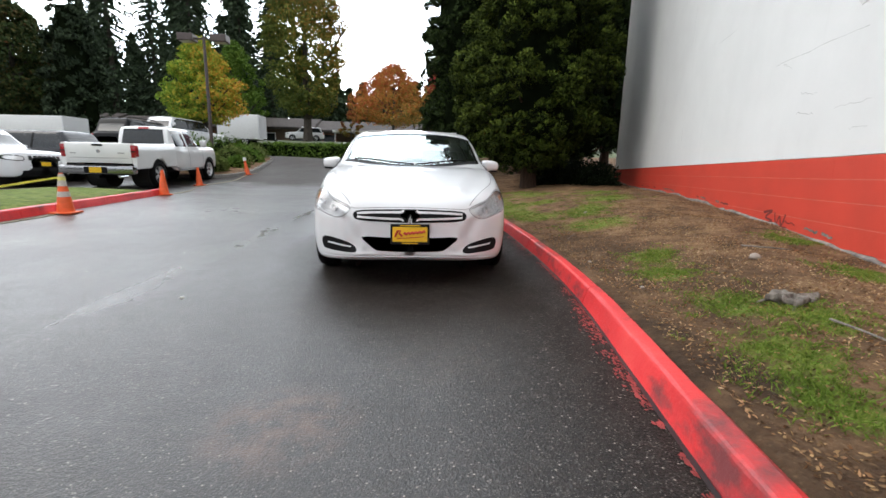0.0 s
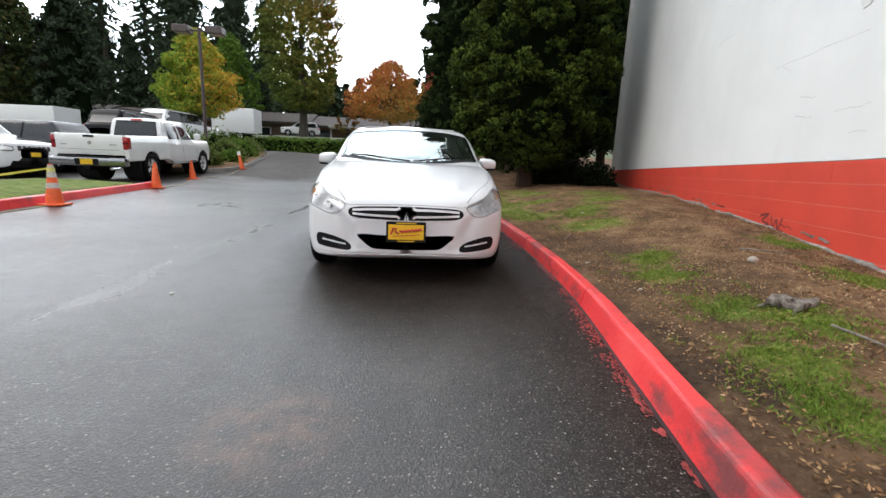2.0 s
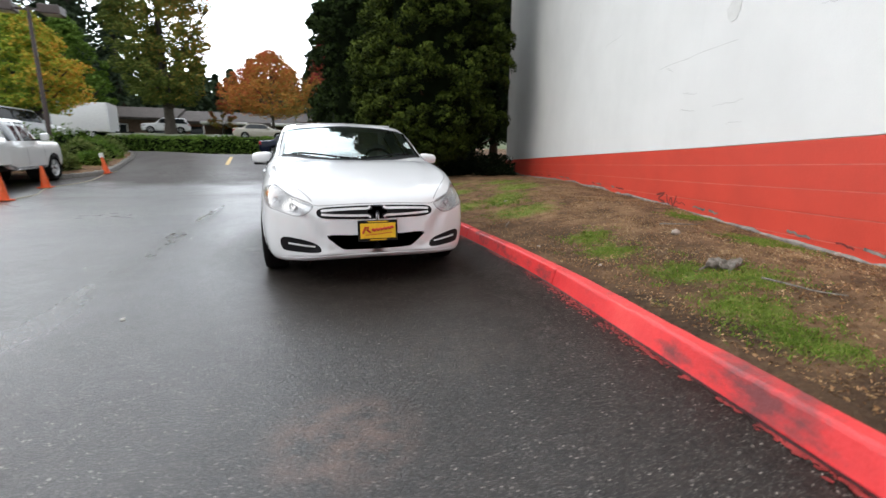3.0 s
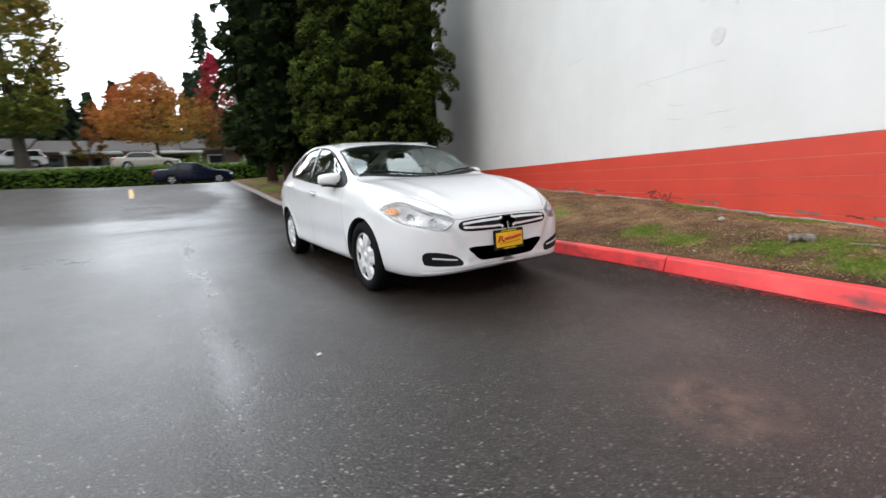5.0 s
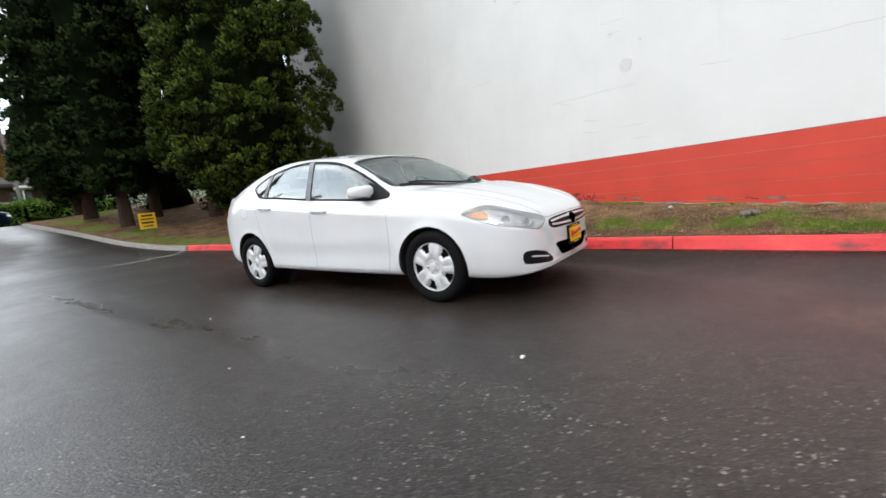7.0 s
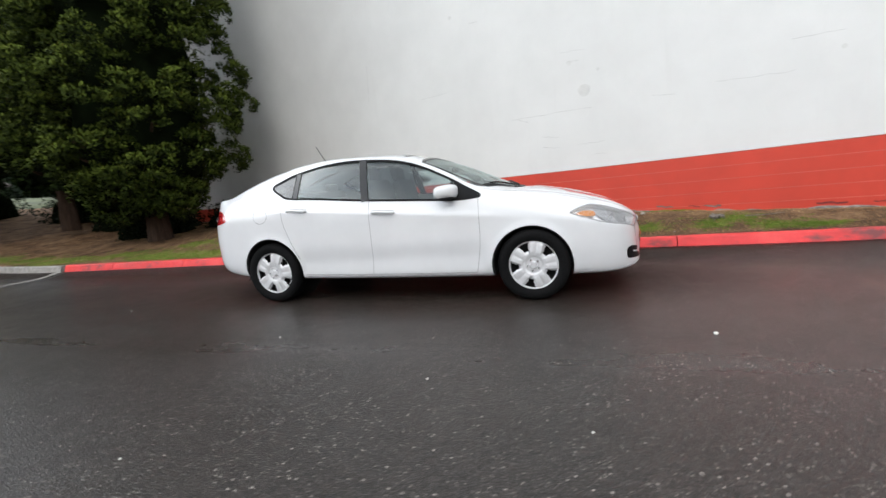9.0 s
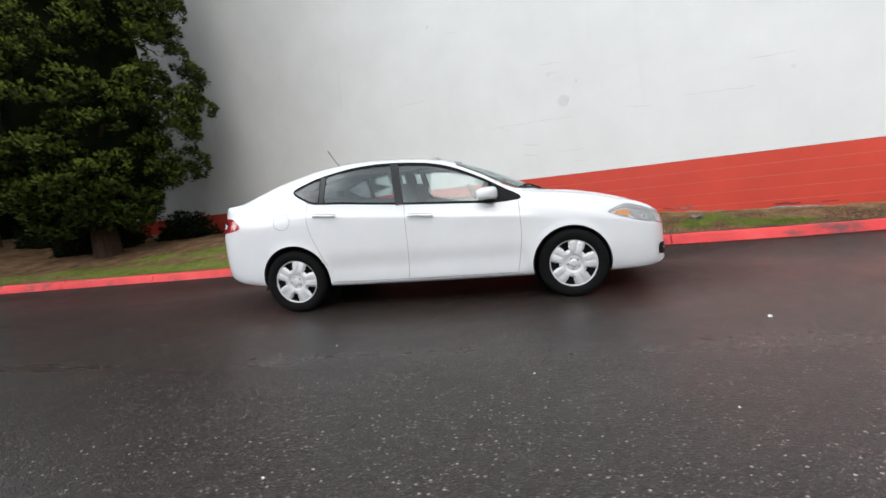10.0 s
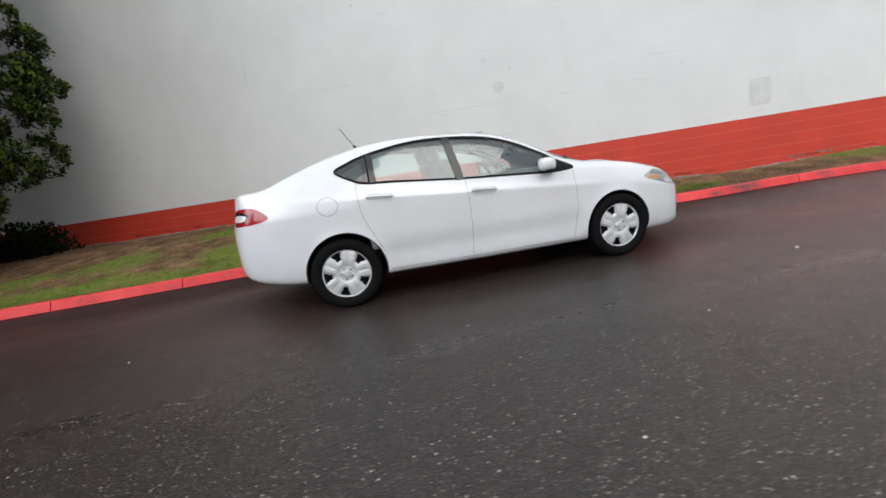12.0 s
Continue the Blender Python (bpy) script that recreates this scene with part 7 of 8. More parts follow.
    sh = Shell(rows, dense(-1.0, 2.55, 80, (0.2, 0.2), 1.8), (2, 2, 3, 4, 4, 5, 3, 6, 5, 4))
    sh.full = sh.p.copy()
    tree = sh.tree()
    cab = new("cab")
    cab.parent = tr
    cab.matrix_basis = Matrix.Translation((0, 3.57, 0)) @ Matrix.Rotation(math.pi, 4, "Z")
    for j, v, c in sh.cells():
        if v < 4:
            sh.kind[j, v] = "underbody"
    sh.arch(0.0, 0.42, 0.47)
    sh.build(cab, {"body": P, "underbody": M["well"]})
    side = Projector(tree, (0, 1, 0), (0, 0, 1), (1, 0, 0), (-3, 0, 0), sh.skin)
    other = Projector(tree, (0, 1, 0), (0, 0, 1), (-1, 0, 0), (3, 0, 0), sh.skin)
    back = Projector(tree, (-1, 0, 0), (0, 0, 1), (0, -1, 0), (0, 5, 0), sh.skin)
    front = Projector(tree, (1, 0, 0), (0, 0, 1), (0, 1, 0), (0, -4, 0), sh.skin)
    down = Projector(tree, (1, 0, 0), (0, 1, 0), (0, 0, -1), (0, 0, 4), sh.skin)
    f = sh.f
    for pr in (side, other):
        for a, b in ((0.80, 1.52), (1.62, 2.30)):
            top = [(y, min(f["rail_z"](y) - 0.07, 1.79)) for y in steps(a, b, 6)]
            loop = [(a - (0.28 if a < 1 else 0), 1.26)] + [p for p in top if p[1] > 1.3] + [(b, 1.26)]
            part("side_glass", pr.patch(loop, 0.004, 0.2), M["glass_tint"], cab, "dark side window", smooth=True)
        for yb in (0.52, 1.57, 2.38):
            part("panel_gap", pr.ribbon([(yb, z) for z in steps(0.55, 1.24, 6)], 0.012, 0.003, False), M["gap_dark"], cab)
        for yb in (1.42, 2.26):
            part("door_handle", pr.ribbon([(yb - 0.2, 1.10), (yb, 1.10)], 0.035, 0.025, False, thick=0.02), P, cab)
        part("sill_step", pr.ribbon([(y, 0.50) for y in steps(0.55, 2.5, 6)], 0.07, 0.02, False, thick=0.02), M["chrome"], cab)
    rw = smooth_loop([(-0.66, 1.34), (0.66, 1.34), (0.60, 1.78), (-0.60, 1.78)], 1)
    r = part("rear_window", back.patch(rw, 0.02, 0.2), M["glass_tint"], cab, "dark rear cab window", smooth=True)
    part("window_seal", back.ribbon(rw, 0.03, 0.024), M["black_trim"], r)
    part("brake_light", back.patch([(-0.17, 1.80), (0.17, 1.80), (0.17, 1.86), (-0.17, 1.86)], 0.03, 0.1), M["red_lens"], cab)
    ws = [(x, 0.5) for x in steps(-0.76, 0.76, 8)] + [(x, 1.02) for x in steps(0.66, -0.66, 8)]
    part("windscreen", down.patch(ws, 0.004, 0.2), M["glass_tint"], cab, smooth=True)
    part("grille", front.patch([(-0.6, 0.75), (0.6, 0.75), (0.55, 1.1), (-0.55, 1.1)], 0.01, 0.15), M["chrome"], cab)
    for s in (-1, 1):
        part("headlamp", front.patch([(s * 0.65, 0.85), (s * 0.92, 0.85), (s * 0.92, 1.05), (s * 0.65, 1.08)][::s], 0.01, 0.1), M["housing"], cab)
        mi = part("door_mirror", box(0.22, 0.12, 0.22, (s * 1.14, 0.75, 1.38), 0.04), P, cab, smooth=True)
        part("mirror_arm", box(0.2, 0.05, 0.05, (s * 1.0, 0.75, 1.30), 0.01), M["black_trim"], mi)
    for y in (0.0, 3.57):
        for s in (-1, 1):
            part("wheel_well", tube(0.47, 0.47, 0.5, (s * 0.62, y, 0.46), Matrix.Rotation(math.pi / 2, 4, "Y"), 24), M["well"], tr)
            add_wheel(tr, s * 0.865, y, 0.41, s, "alloy", 0.27, 0.265)
    return tr


build_pickup(Matrix.Translation((-8.93, 9.95, 0.13)) @ Matrix.Rotation(radians(1.5), 4, "Z") @ Matrix.Rotation(radians(2.2), 4, "X"))


def box_trailer(x, y, z, turn, le):
    t = thing("box_trailer", "white enclosed cargo trailer parked on the upper lot", "trailer", at=Matrix.Translation((x, y, z)) @ Matrix.Rotation(radians(turn), 4, "Z"))
    part("body", box(le, 2.2, 2.0, (0, 0, 1.5), 0.06), M["white_trim"], t, smooth=True)
    for s in (-1, 1):
        part("corner_trim", box(0.08, 2.26, 2.02, (s * (le / 2 - 0.03), 0, 1.5), 0.01), M["silver"], t)
    for x2 in (-0.5, 0.5):
        for s in (-1, 1):
            add_wheel(t, s * 0.95, 0, 0.34, s, "alloy", 0.2).matrix_basis = Matrix.Translation((x2, s * 1.0, 0.34)) @ Matrix.Rotation(s * math.pi / 2, 4, "Z")
    part("tow_bar", box(1.2, 0.1, 0.1, (le / 2 + 0.6, 0, 0.55), 0.01), M["black_trim"], t)
    part("stand", box(0.08, 0.08, 0.55, (le / 2 + 1.0, 0, 0.27)), M["black_trim"], t)


box_trailer(-14.6, 34.6, 2.3, 3, 3.3)
box_trailer(-27.39, 30.05, 1.35, -4, 5.6)

# ---- left island, cones, tape ----
lkerb_x = pchip([-20, -6, 0, 2.4, 4, 6, 7.9, 8.6], [-5.6, -5.9, -6.05, -6.16, -6.3, -6.52, -6.76, -7.0])
lk = thing("red_kerb_left", "red-painted concrete kerb round the grass island", "kerb", kind="structure")
lj = [-20, -16, -12, -8.5, -5, -2, 0.6, 2.9, 5.2, 7.9]
for a, b in zip(lj, lj[1:]):
    v, f = kerb_piece(a + 0.005, b - 0.005, lkerb_x, -1, h=0.15, w=0.16)
    put_part("kerb_stone", mesh_of("kerb_stone", v, f, M["kerb_red"]), lk)


def island():
    verts, faces, idx = [], [], {}
    ys = steps(-20, 7.9, 80)
    n = 30
    for j, y in enumerate(ys):
        a = lkerb_x(y) - 0.14
        b = -9.2 if y > 5 else -11.5
        for i in range(n + 1):
            x = a + (b - a) * i / n
            idx[i, j] = len(verts)
            edge = min(1, i / 2) * min(1, (len(ys) - 1 - j) / 2)
            verts.append((x, y, road_z(x, y) + 0.02 + 0.12 * edge + 0.02 * noise.noise((x, y, 3)) * edge))
    for j in range(len(ys) - 1):
        for i in range(n):
            faces.append((idx[i, j], idx[i, j + 1], idx[i + 1, j + 1], idx[i + 1, j]))
    tagged(new("grass_island", mesh_of("grass_island", verts, faces, M["lawn"], True)), "short damp green grass island beside the parked cars", kind="structure")


def make_lawn():
    k = Mat("short_damp_lawn", rough=0.9, spec=0.2)
    g = k.ramp(k.noise(7.0, 8.0, 0.75), (0.32, (0.055, 0.085, 0.018)), (0.52, (0.14, 0.19, 0.04)), (0.68, (0.26, 0.27, 0.08)))
    k.color(k.mix(k.ramp(k.noise(0.9, 5.0), (0.55, 0.0), (0.7, 0.6)), g, (0.2, 0.16, 0.09)))
    k.bump(k.noise(60.0, 4.0, 0.7), 0.8, 0.03)
    return k.m


M["lawn"] = make_lawn()
island()
M["cone_orange"] = plain("faded_orange_cone_plastic", (0.78, 0.115, 0.025), 0.45, vary=0.12, scale=12)
M["cone_band"] = plain("grey_reflective_band", (0.5, 0.47, 0.42), 0.4, vary=0.2, scale=25)
M["tape"] = plain("yellow_caution_tape", (0.62, 0.6, 0.16), 0.4, vary=0.15, scale=10)
M["rope"] = plain("pale_rope", (0.5, 0.45, 0.33), 0.8)


def cone(x, y, h, label, bands=False, lean=0.0, top=None):
    c = thing("traffic_cone", label, "cone", "cones along the driveway", at=Matrix.Translation((x, y, road_z(x, y) + 0.001)) @ Matrix.Rotation(lean, 4, "Y") @ Matrix.Rotation(random.uniform(0, 1), 4, "Z"))
    b = h * 0.5
    part("base", box(b, b, 0.035, (0, 0, 0.0175), 0.012), M["cone_orange"], c, smooth=True)
    r = h * 0.185
    prof = [(r, 0.03), (r * 0.97, 0.06)]
    for i in range(1, 9):
        prof.append((r + (0.032 - r) * i / 8, 0.05 + (h - 0.05) * i / 8))
    prof += [(0.026, h), (0.022, h - 0.03)]
    body = part("cone_body", lathe(prof, 24, "z"), M["cone_orange"], c, smooth=True)
    if bands:
        for z0, z1 in ((0.42, 0.55), (0.68, 0.98)):
            rr = lambda z: r + (0.032 - r) * (z * h - 0.05) / (h - 0.05) + 0.004
            part("band", lathe([(rr(z0), z0 * h), (rr(z1), z1 * h)], 24, "z"), M["cone_band"], body, "grey reflective band", smooth=True)
    if top:
        part("paper_tag", box(0.13, 0.02, 0.17, (0, 0, h + 0.06), 0.005), M["white_trim"], body, "white paper tag")
    return c


cone(-6.08, 3.62, 0.70, "orange traffic cone with grey reflective bands by the kerb", True)
cone(-6.66, 7.72, 0.66, "plain orange traffic cone at the kerb's end")
cone(-7.40, 11.25, 0.62, "plain orange traffic cone beside the pickup", lean=-0.05)
cone(-7.25, 15.3, 0.62, "leaning orange traffic cone with a white paper tag", lean=-0.16, top=True)


def tape():
    z1 = road_z(-6.08, 3.62) + 0.6
    t = thing("caution_tape", "loose yellow caution tape tied to a traffic cone", "tape")
    pts = [(-6.08 - 0.35 * i, 3.62 - 0.22 * i, z1 + 0.02 - 0.3 * math.sin(math.pi * i / 12) - 0.012 * i) for i in range(13)]
    bm = bmesh.new()
    rows = [[bm.verts.new((x, y, z)), bm.verts.new((x + 0.01, y, z + 0.032 + 0.01 * math.sin(i)))] for i, (x, y, z) in enumerate(pts)]
    for a, b in zip(rows, rows[1:]):
        bm.faces.new((a[0], a[1], b[1], b[0]))
    r = bmesh.ops.solidify(bm, geom=bm.faces[:], thickness=0.002)
    part("band", bm, M["tape"], t)
    part("knot", lathe([(0.055, z1 - 0.03), (0.06, z1), (0.052, z1 + 0.04)], 12, "z"), M["tape"], t, m=Matrix.Translation((-6.08, 3.62, 0)))
    part("stake", rod([(pts[-1][0], pts[-1][1], 0.0), (pts[-1][0], pts[-1][1], 0.75)], 0.03, 6), M["bark_grey"], t)


tape()


def ground_line(name, label, pts, r, mat, up=0.004):
    line = smooth_loop(pts, 8, False)
    b = rod([(x, y, road_z(x, y) + r * 0.6 + up) for x, y in line], r, 5)
    t = thing(name, label, "rope")
    part("strand", b, mat, t)


ground_line("rope", "pale rope lying slack between the cones", [(-6.66, 7.7), (-6.75, 9.2), (-7.3, 11.2), (-7.05, 13.2), (-7.25, 15.2), (-7.1, 15.9)], 0.012, M["rope"])
ground_line("rope", "pale rope lying along the red kerb", [(-6.1, 3.6), (-6.02, 2.6), (-6.05, 1.6), (-5.9, 0.4)], 0.01, M["rope"])

# planter with shrubs at the lot's corner
pk = thing("planter_kerb", "dark weathered concrete kerb round the planted corner", "kerb", kind="structure")
pl = smooth_loop([(-11.5, 14.4), (-9.4, 13.9), (-7.9, 14.1), (-7.35, 15.4), (-7.55, 17.6), (-8.1, 20.2), (-8.5, 22.6), (-9.6, 23.8), (-12, 24.2)], 3, False)
for (x0, y0), (x1, y1) in zip(pl, pl[1:]):
    le, an = math.hypot(x1 - x0, y1 - y0), math.atan2(y1 - y0, x1 - x0)
    cx, cy = (x0 + x1) / 2, (y0 + y1) / 2
    ob = part("kerb_stone", box(le + 0.03, 0.16, 0.3, (0, 0, 0), 0.03), M["kerb_grey"], pk, m=Matrix.Translation((cx, cy, road_z(cx, cy) + 0.0)) @ Matrix.Rotation(an, 4, "Z"))


def planter_soil():
    cx, cy = -10.2, 18.8
    verts, faces = [(cx, cy, road_z(cx, cy) + 0.32)], []
    ring = pl
    for k, f in enumerate((0.5, 0.98)):
        for x, y in ring:
            px, py = cx + (x - cx) * f, cy + (y - cy) * f
            verts.append((px, py, road_z(px, py) + (0.28 if k == 0 else 0.13)))
    n = len(ring)
    for i in range(n - 1):
        faces += [(0, 1 + i, 2 + i), (1 + i, 1 + n + i, 2 + n + i, 2 + i)]
    tagged(new("planter_soil", mesh_of("planter_soil", verts, faces, M["bank"], True)), "brown mulch bed of the planted corner", kind="structure")


planter_soil()
for i, (x, y, sx, sz, mt) in enumerate(((-8.6, 15.2, 0.6, 0.85, "leaf_shrub"), (-9.6, 15.6, 0.9, 1.3, "leaf_hedge"), (-8.3, 16.9, 0.6, 0.65, "leaf_hedge"), (-9.0, 18.2, 0.95, 1.1, "leaf_shrub"), (-10.5, 17.4, 1.2, 1.7, "leaf_hedge"), (-9.3, 20.4, 1.1, 1.1, "leaf_hedge"), (-10.6, 21.4, 1.4, 1.5, "leaf_hedge"), (-9.6, 22.4, 1.0, 0.9, "leaf_shrub"), (-8.9, 14.7, 0.4, 0.4, "leaf_shrub"))):
    shrub("planter_shrub", "leafy green shrub in the planted corner", (x, y, road_z(x, y) + 0.12), (sx, sx * 0.9, sz), 1500, 0.13, mt, 80 + i, group="shrubs in the planter")

M["pole_brown"] = plain("brown_painted_steel", (0.07, 0.05, 0.045), 0.5, vary=0.15, scale=8)


def lot_lamp(x, y, z, top):
    l = thing("lot_lamp", "brown steel lamp post with two box heads over the lot", "street lamp", at=Matrix.Translation((x, y, z)))
    part("pole", tube(0.09, 0.07, top - z, (0, 0, (top - z) / 2), seg=12), M["pole_brown"], l, smooth=True)
    part("base", tube(0.28, 0.26, 0.6, (0, 0, 0.2), seg=16), M["kerb_grey"], l, smooth=True)
    for s in (-1, 1):
        a = part("arm", box(0.5, 0.08, 0.08, (s * 0.3, 0, top - z - 0.12), 0.01), M["pole_brown"], l)
        h = part("lamp_head", box(0.78, 0.62, 0.36, (s * 0.82, 0, top - z - 0.10), 0.04), M["pole_brown"], l)
        part("lens", box(0.62, 0.46, 0.02, (s * 0.82, 0, top - z - 0.285)), M["cone_band"], h)


lot_lamp(-10.85, 20.2, road_z(-10.85, 20.2) + 0.1, 7.25)
M["pole_grey"] = plain("grey_weathered_pole", (0.2, 0.19, 0.18), 0.8, vary=0.2)
up = thing("utility_pole", "slim grey utility pole leaning behind the hedge", "pole", at=Matrix.Translation((4.2, 40, 2.3)) @ Matrix.Rotation(-0.03, 4, "Y"))
part("pole", tube(0.11, 0.08, 9.5, (0, 0, 4.4), seg=10), M["pole_grey"], up, smooth=True)


def yard_sign(x, y, turn):
    z = bank_z(x, y)
    s = thing("yard_sign", "small yellow sign on a wire stake in the grass", "sign", at=Matrix.Translation((x, y, z)) @ Matrix.Rotation(radians(turn), 4, "Z"))
    p = part("sign_panel", box(0.46, 0.012, 0.5, (0, 0, 0.56), 0.004), M["plate_yellow"], s)
    for i, (w, h) in enumerate(((0.30, 0.05), (0.36, 0.035), (0.33, 0.05), (0.26, 0.03))):
        part("text_bar", box(w, 0.004, h, (0, -0.008, 0.73 - 0.11 * i)), M["black_trim"], p)
    for k in (-1, 1):
        part("stake", rod([(k * 0.15, 0.012, -0.12), (k * 0.15, 0.012, 0.62)], 0.006, 5), M["pole_brown"], s)


yard_sign(1.95, 13.3, -12)


# ---- small things on the road, the bank and the wall ----
M["wood_grey"] = make_bark("weathered_grey_wood", (0.075, 0.063, 0.052), (0.3, 0.265, 0.23))
M["rock"] = plain("pale_rock", (0.36, 0.31, 0.26), 0.9, vary=0.25, scale=12, bump=0.4)
M["paint_red"] = plain("red_overspray_on_asphalt", (0.26, 0.03, 0.027), 0.5, vary=0.45, scale=14)
M["tar"] = plain("dark_tar_seam", (0.008, 0.008, 0.009), 0.35, vary=0.3, scale=6)
M["line_yellow"] = plain("worn_yellow_road_paint", (0.55, 0.36, 0.1), 0.6, vary=0.3, scale=7)
M["wall_patch"] = plain("greyer_touch_up_paint", (0.65, 0.65, 0.63), 0.6, vary=0.08, scale=6)
M["crack"] = plain("faint_hairline_crack", (0.55, 0.545, 0.53), 0.8, vary=0.2, scale=9)
M["scrawl"] = plain("dark_red_scrawl", (0.16, 0.02, 0.018), 0.6, vary=0.3, scale=20)


def stump(x, y):
    """A low sawn stump: a ragged flat slab of grey wood with a hollow edge on a dark stub, roots spreading."""
    z = bank_z(x, y)
    t = thing("tree_stump", "small weathered grey tree stump in the grass", "stump", at=Matrix.Translation((x, y, z - 0.02)) @ Matrix.Diagonal((0.8, 0.8, 1.0, 1)))
    n = 40
    edge = lambda a: 1 + 0.24 * math.sin(3 * a + 0.6) + 0.13 * math.sin(5 * a + 2.0) + 0.07 * math.sin(11 * a)
    bm = bmesh.new()
    rings = []
    for h, k in ((-0.03, 0.5), (0.02, 0.62), (0.032, 0.95), (0.04, 1.0), (0.058, 0.98), (0.064, 0.9), (0.058, 0.5), (0.062, 0.15)):
        rings.append([bm.verts.new((0.15 * k * edge(a) * math.cos(a), 0.095 * k * edge(a + 0.4) * math.sin(a), h + 0.009 * math.sin(4 * a + 1) + 0.004 * math.sin(13 * a))) for a in (2 * math.pi * i / n for i in range(n))])
    for a, b in zip(rings, rings[1:]):
        for i in range(n):
            bm.faces.new((a[i], a[(i + 1) % n], b[(i + 1) % n], b[i]))
    bm.faces.new(rings[-1])
    part("wood", bm, M["wood_grey"], t)
    for a, le in ((0.2, 0.3), (2.6, 0.22), (4.1, 0.2)):
        part("root", rod([(0.1 * math.cos(a), 0.07 * math.sin(a), 0.035), (0.6 * le * math.cos(a), 0.5 * le * math.sin(a), 0.03), (le * math.cos(a), 0.8 * le * math.sin(a), 0.0)], 0.017, 6, taper=0.4), M["wood_grey"], t)


stump(2.12, -2.22)


def stick(pts, r, label="bare grey stick lying in the grass"):
    t = thing("stick", label, "stick", "sticks on the bank")
    part("wood", rod([(x, y, bank_z(x, y) + 0.02 + r) for x, y in pts], r, 6, taper=0.5), M["wood_grey"], t)


stick([(2.02, -2.53), (2.02, -2.68), (1.99, -2.82), (2.0, -2.97)], 0.007)
stick([(2.75, -1.0), (2.9, -1.15), (3.0, -1.2)], 0.008)
stick([(1.75, 0.3), (1.9, 0.5)], 0.006)


def rock(x, y, s, z, name="rock", label="pale rounded rock lying on the bank", cat="rock", group="rocks on the bank", mat="rock"):
    bm = bmesh.new()
    bmesh.ops.create_icosphere(bm, subdivisions=2, radius=s)
    for v in bm.verts:
        k = 1 + 0.3 * noise.noise(v.co * (1.4 / s) + Vector((x, y, 0)))
        v.co = Vector((v.co.x * k, v.co.y * k * 0.8, v.co.z * k * 0.6))
    me = bpy.data.meshes.new(name)
    bm.to_mesh(me)
    bm.free()
    me.materials.append(M[mat])
    me.polygons.foreach_set("use_smooth", [True] * len(me.polygons))
    ob = new(name, me)
    ob.matrix_basis = Matrix.Translation((x, y, z + s * 0.3))
    tagged(ob, label, cat, group)


for x, y, s in ((2.58, -1.36, 0.045), (1.6, -0.7, 0.018), (3.3, -2.2, 0.03), (1.6, -1.6, 0.016), (2.7, 2.2, 0.03)):
    rock(x, y, s, bank_z(x, y))
M["pebble"] = plain("white_pebble", (0.7, 0.68, 0.63), 0.7, vary=0.1)
for x, y, s in ((-1.68, -1.18, 0.017), (-2.49, 0.47, 0.008), (-1.9, 1.9, 0.007), (-2.9, -0.4, 0.007), (-3.4, 1.6, 0.007), (-1.2, 4.4, 0.009)):
    rock(x, y, s, 0.0, "pebble", "small white pebble lying on the asphalt", "pebble", "pebbles on the road", "pebble")


def scatter(name, label, mat, n, seed, pick, size, flat=0.35, lift=0.004):
    """Countless small flat bits on the bank, as one mesh."""
    rng = np.random.default_rng(seed)
    pts, axes = [], []
    while len(pts) < n:
        y = rng.uniform(-9.5, 15)
        a, b = kerb_x(y) + 0.19, wall_x(min(y, 13)) - 0.03
        x = a + (b - a) * rng.uniform()
        near = 1.0 if -4.5 < y < 3 else 0.45
        if rng.uniform() < pick(x, y) * near:
            pts.append((x, y, bank_z(x, y) + lift))
            axes.append((rng.normal(), rng.normal(), abs(rng.normal()) * flat))
    pts, axes = np.array(pts), np.array(axes)
    me = leaf_mesh(name, pts, axes, size, size * 0.4, mat, rng)
    return tagged(new(name, me), label, "litter", kind="stuff")


def blades(name, label, mat, n, seed, pick, le):
    rng = np.random.default_rng(seed)
    pts, axes = [], []
    near = [g for g in GREEN if g[1] < 14]
    while len(pts) < n:
        gx, gy, r = near[rng.integers(len(near))]
        tx, ty = gx + rng.normal() * r * 0.62, gy + rng.normal() * r * 0.85
        if not kerb_x(ty) + 0.2 < tx < wall_x(min(ty, 13)) - 0.1:
            continue
        z = bank_z(tx, ty)
        for _ in range(rng.integers(6, 22)):
            c = rng.normal(size=2) * 0.028
            pts.append((tx + c[0], ty + c[1], z + le * 0.3))
            axes.append((rng.normal() * 0.5, rng.normal() * 0.5, 0.7))
    me = leaf_mesh(name, np.array(pts), np.array(axes), le, 0.0042, mat, rng, 0.15)
    return tagged(new(name, me), label, "grass", kind="stuff")


M["chip"] = leaf_material("brown_bark_chips_and_leaves", ((0.15, (0.05, 0.032, 0.02)), (0.4, (0.16, 0.095, 0.05)), (0.6, (0.34, 0.21, 0.1)), (0.8, (0.5, 0.38, 0.22))))
M["leaf_litter"] = leaf_material("tan_fallen_leaves", ((0.2, (0.16, 0.085, 0.04)), (0.5, (0.36, 0.2, 0.1)), (0.8, (0.55, 0.4, 0.25))))
M["blade"] = leaf_material("damp_grass_blades", ((0.2, (0.06, 0.1, 0.012)), (0.5, (0.13, 0.2, 0.028)), (0.85, (0.28, 0.3, 0.065))))
scatter("bark_litter", "brown bark chips and fallen leaves on the bank", M["chip"], 32000, 61, lambda x, y: 0.25 + 0.75 * max(0.0, 0.5 + noise.noise((x * 1.6, y * 1.6, 4.0))) * (1 - 0.5 * green_at(x, y)), 0.021)
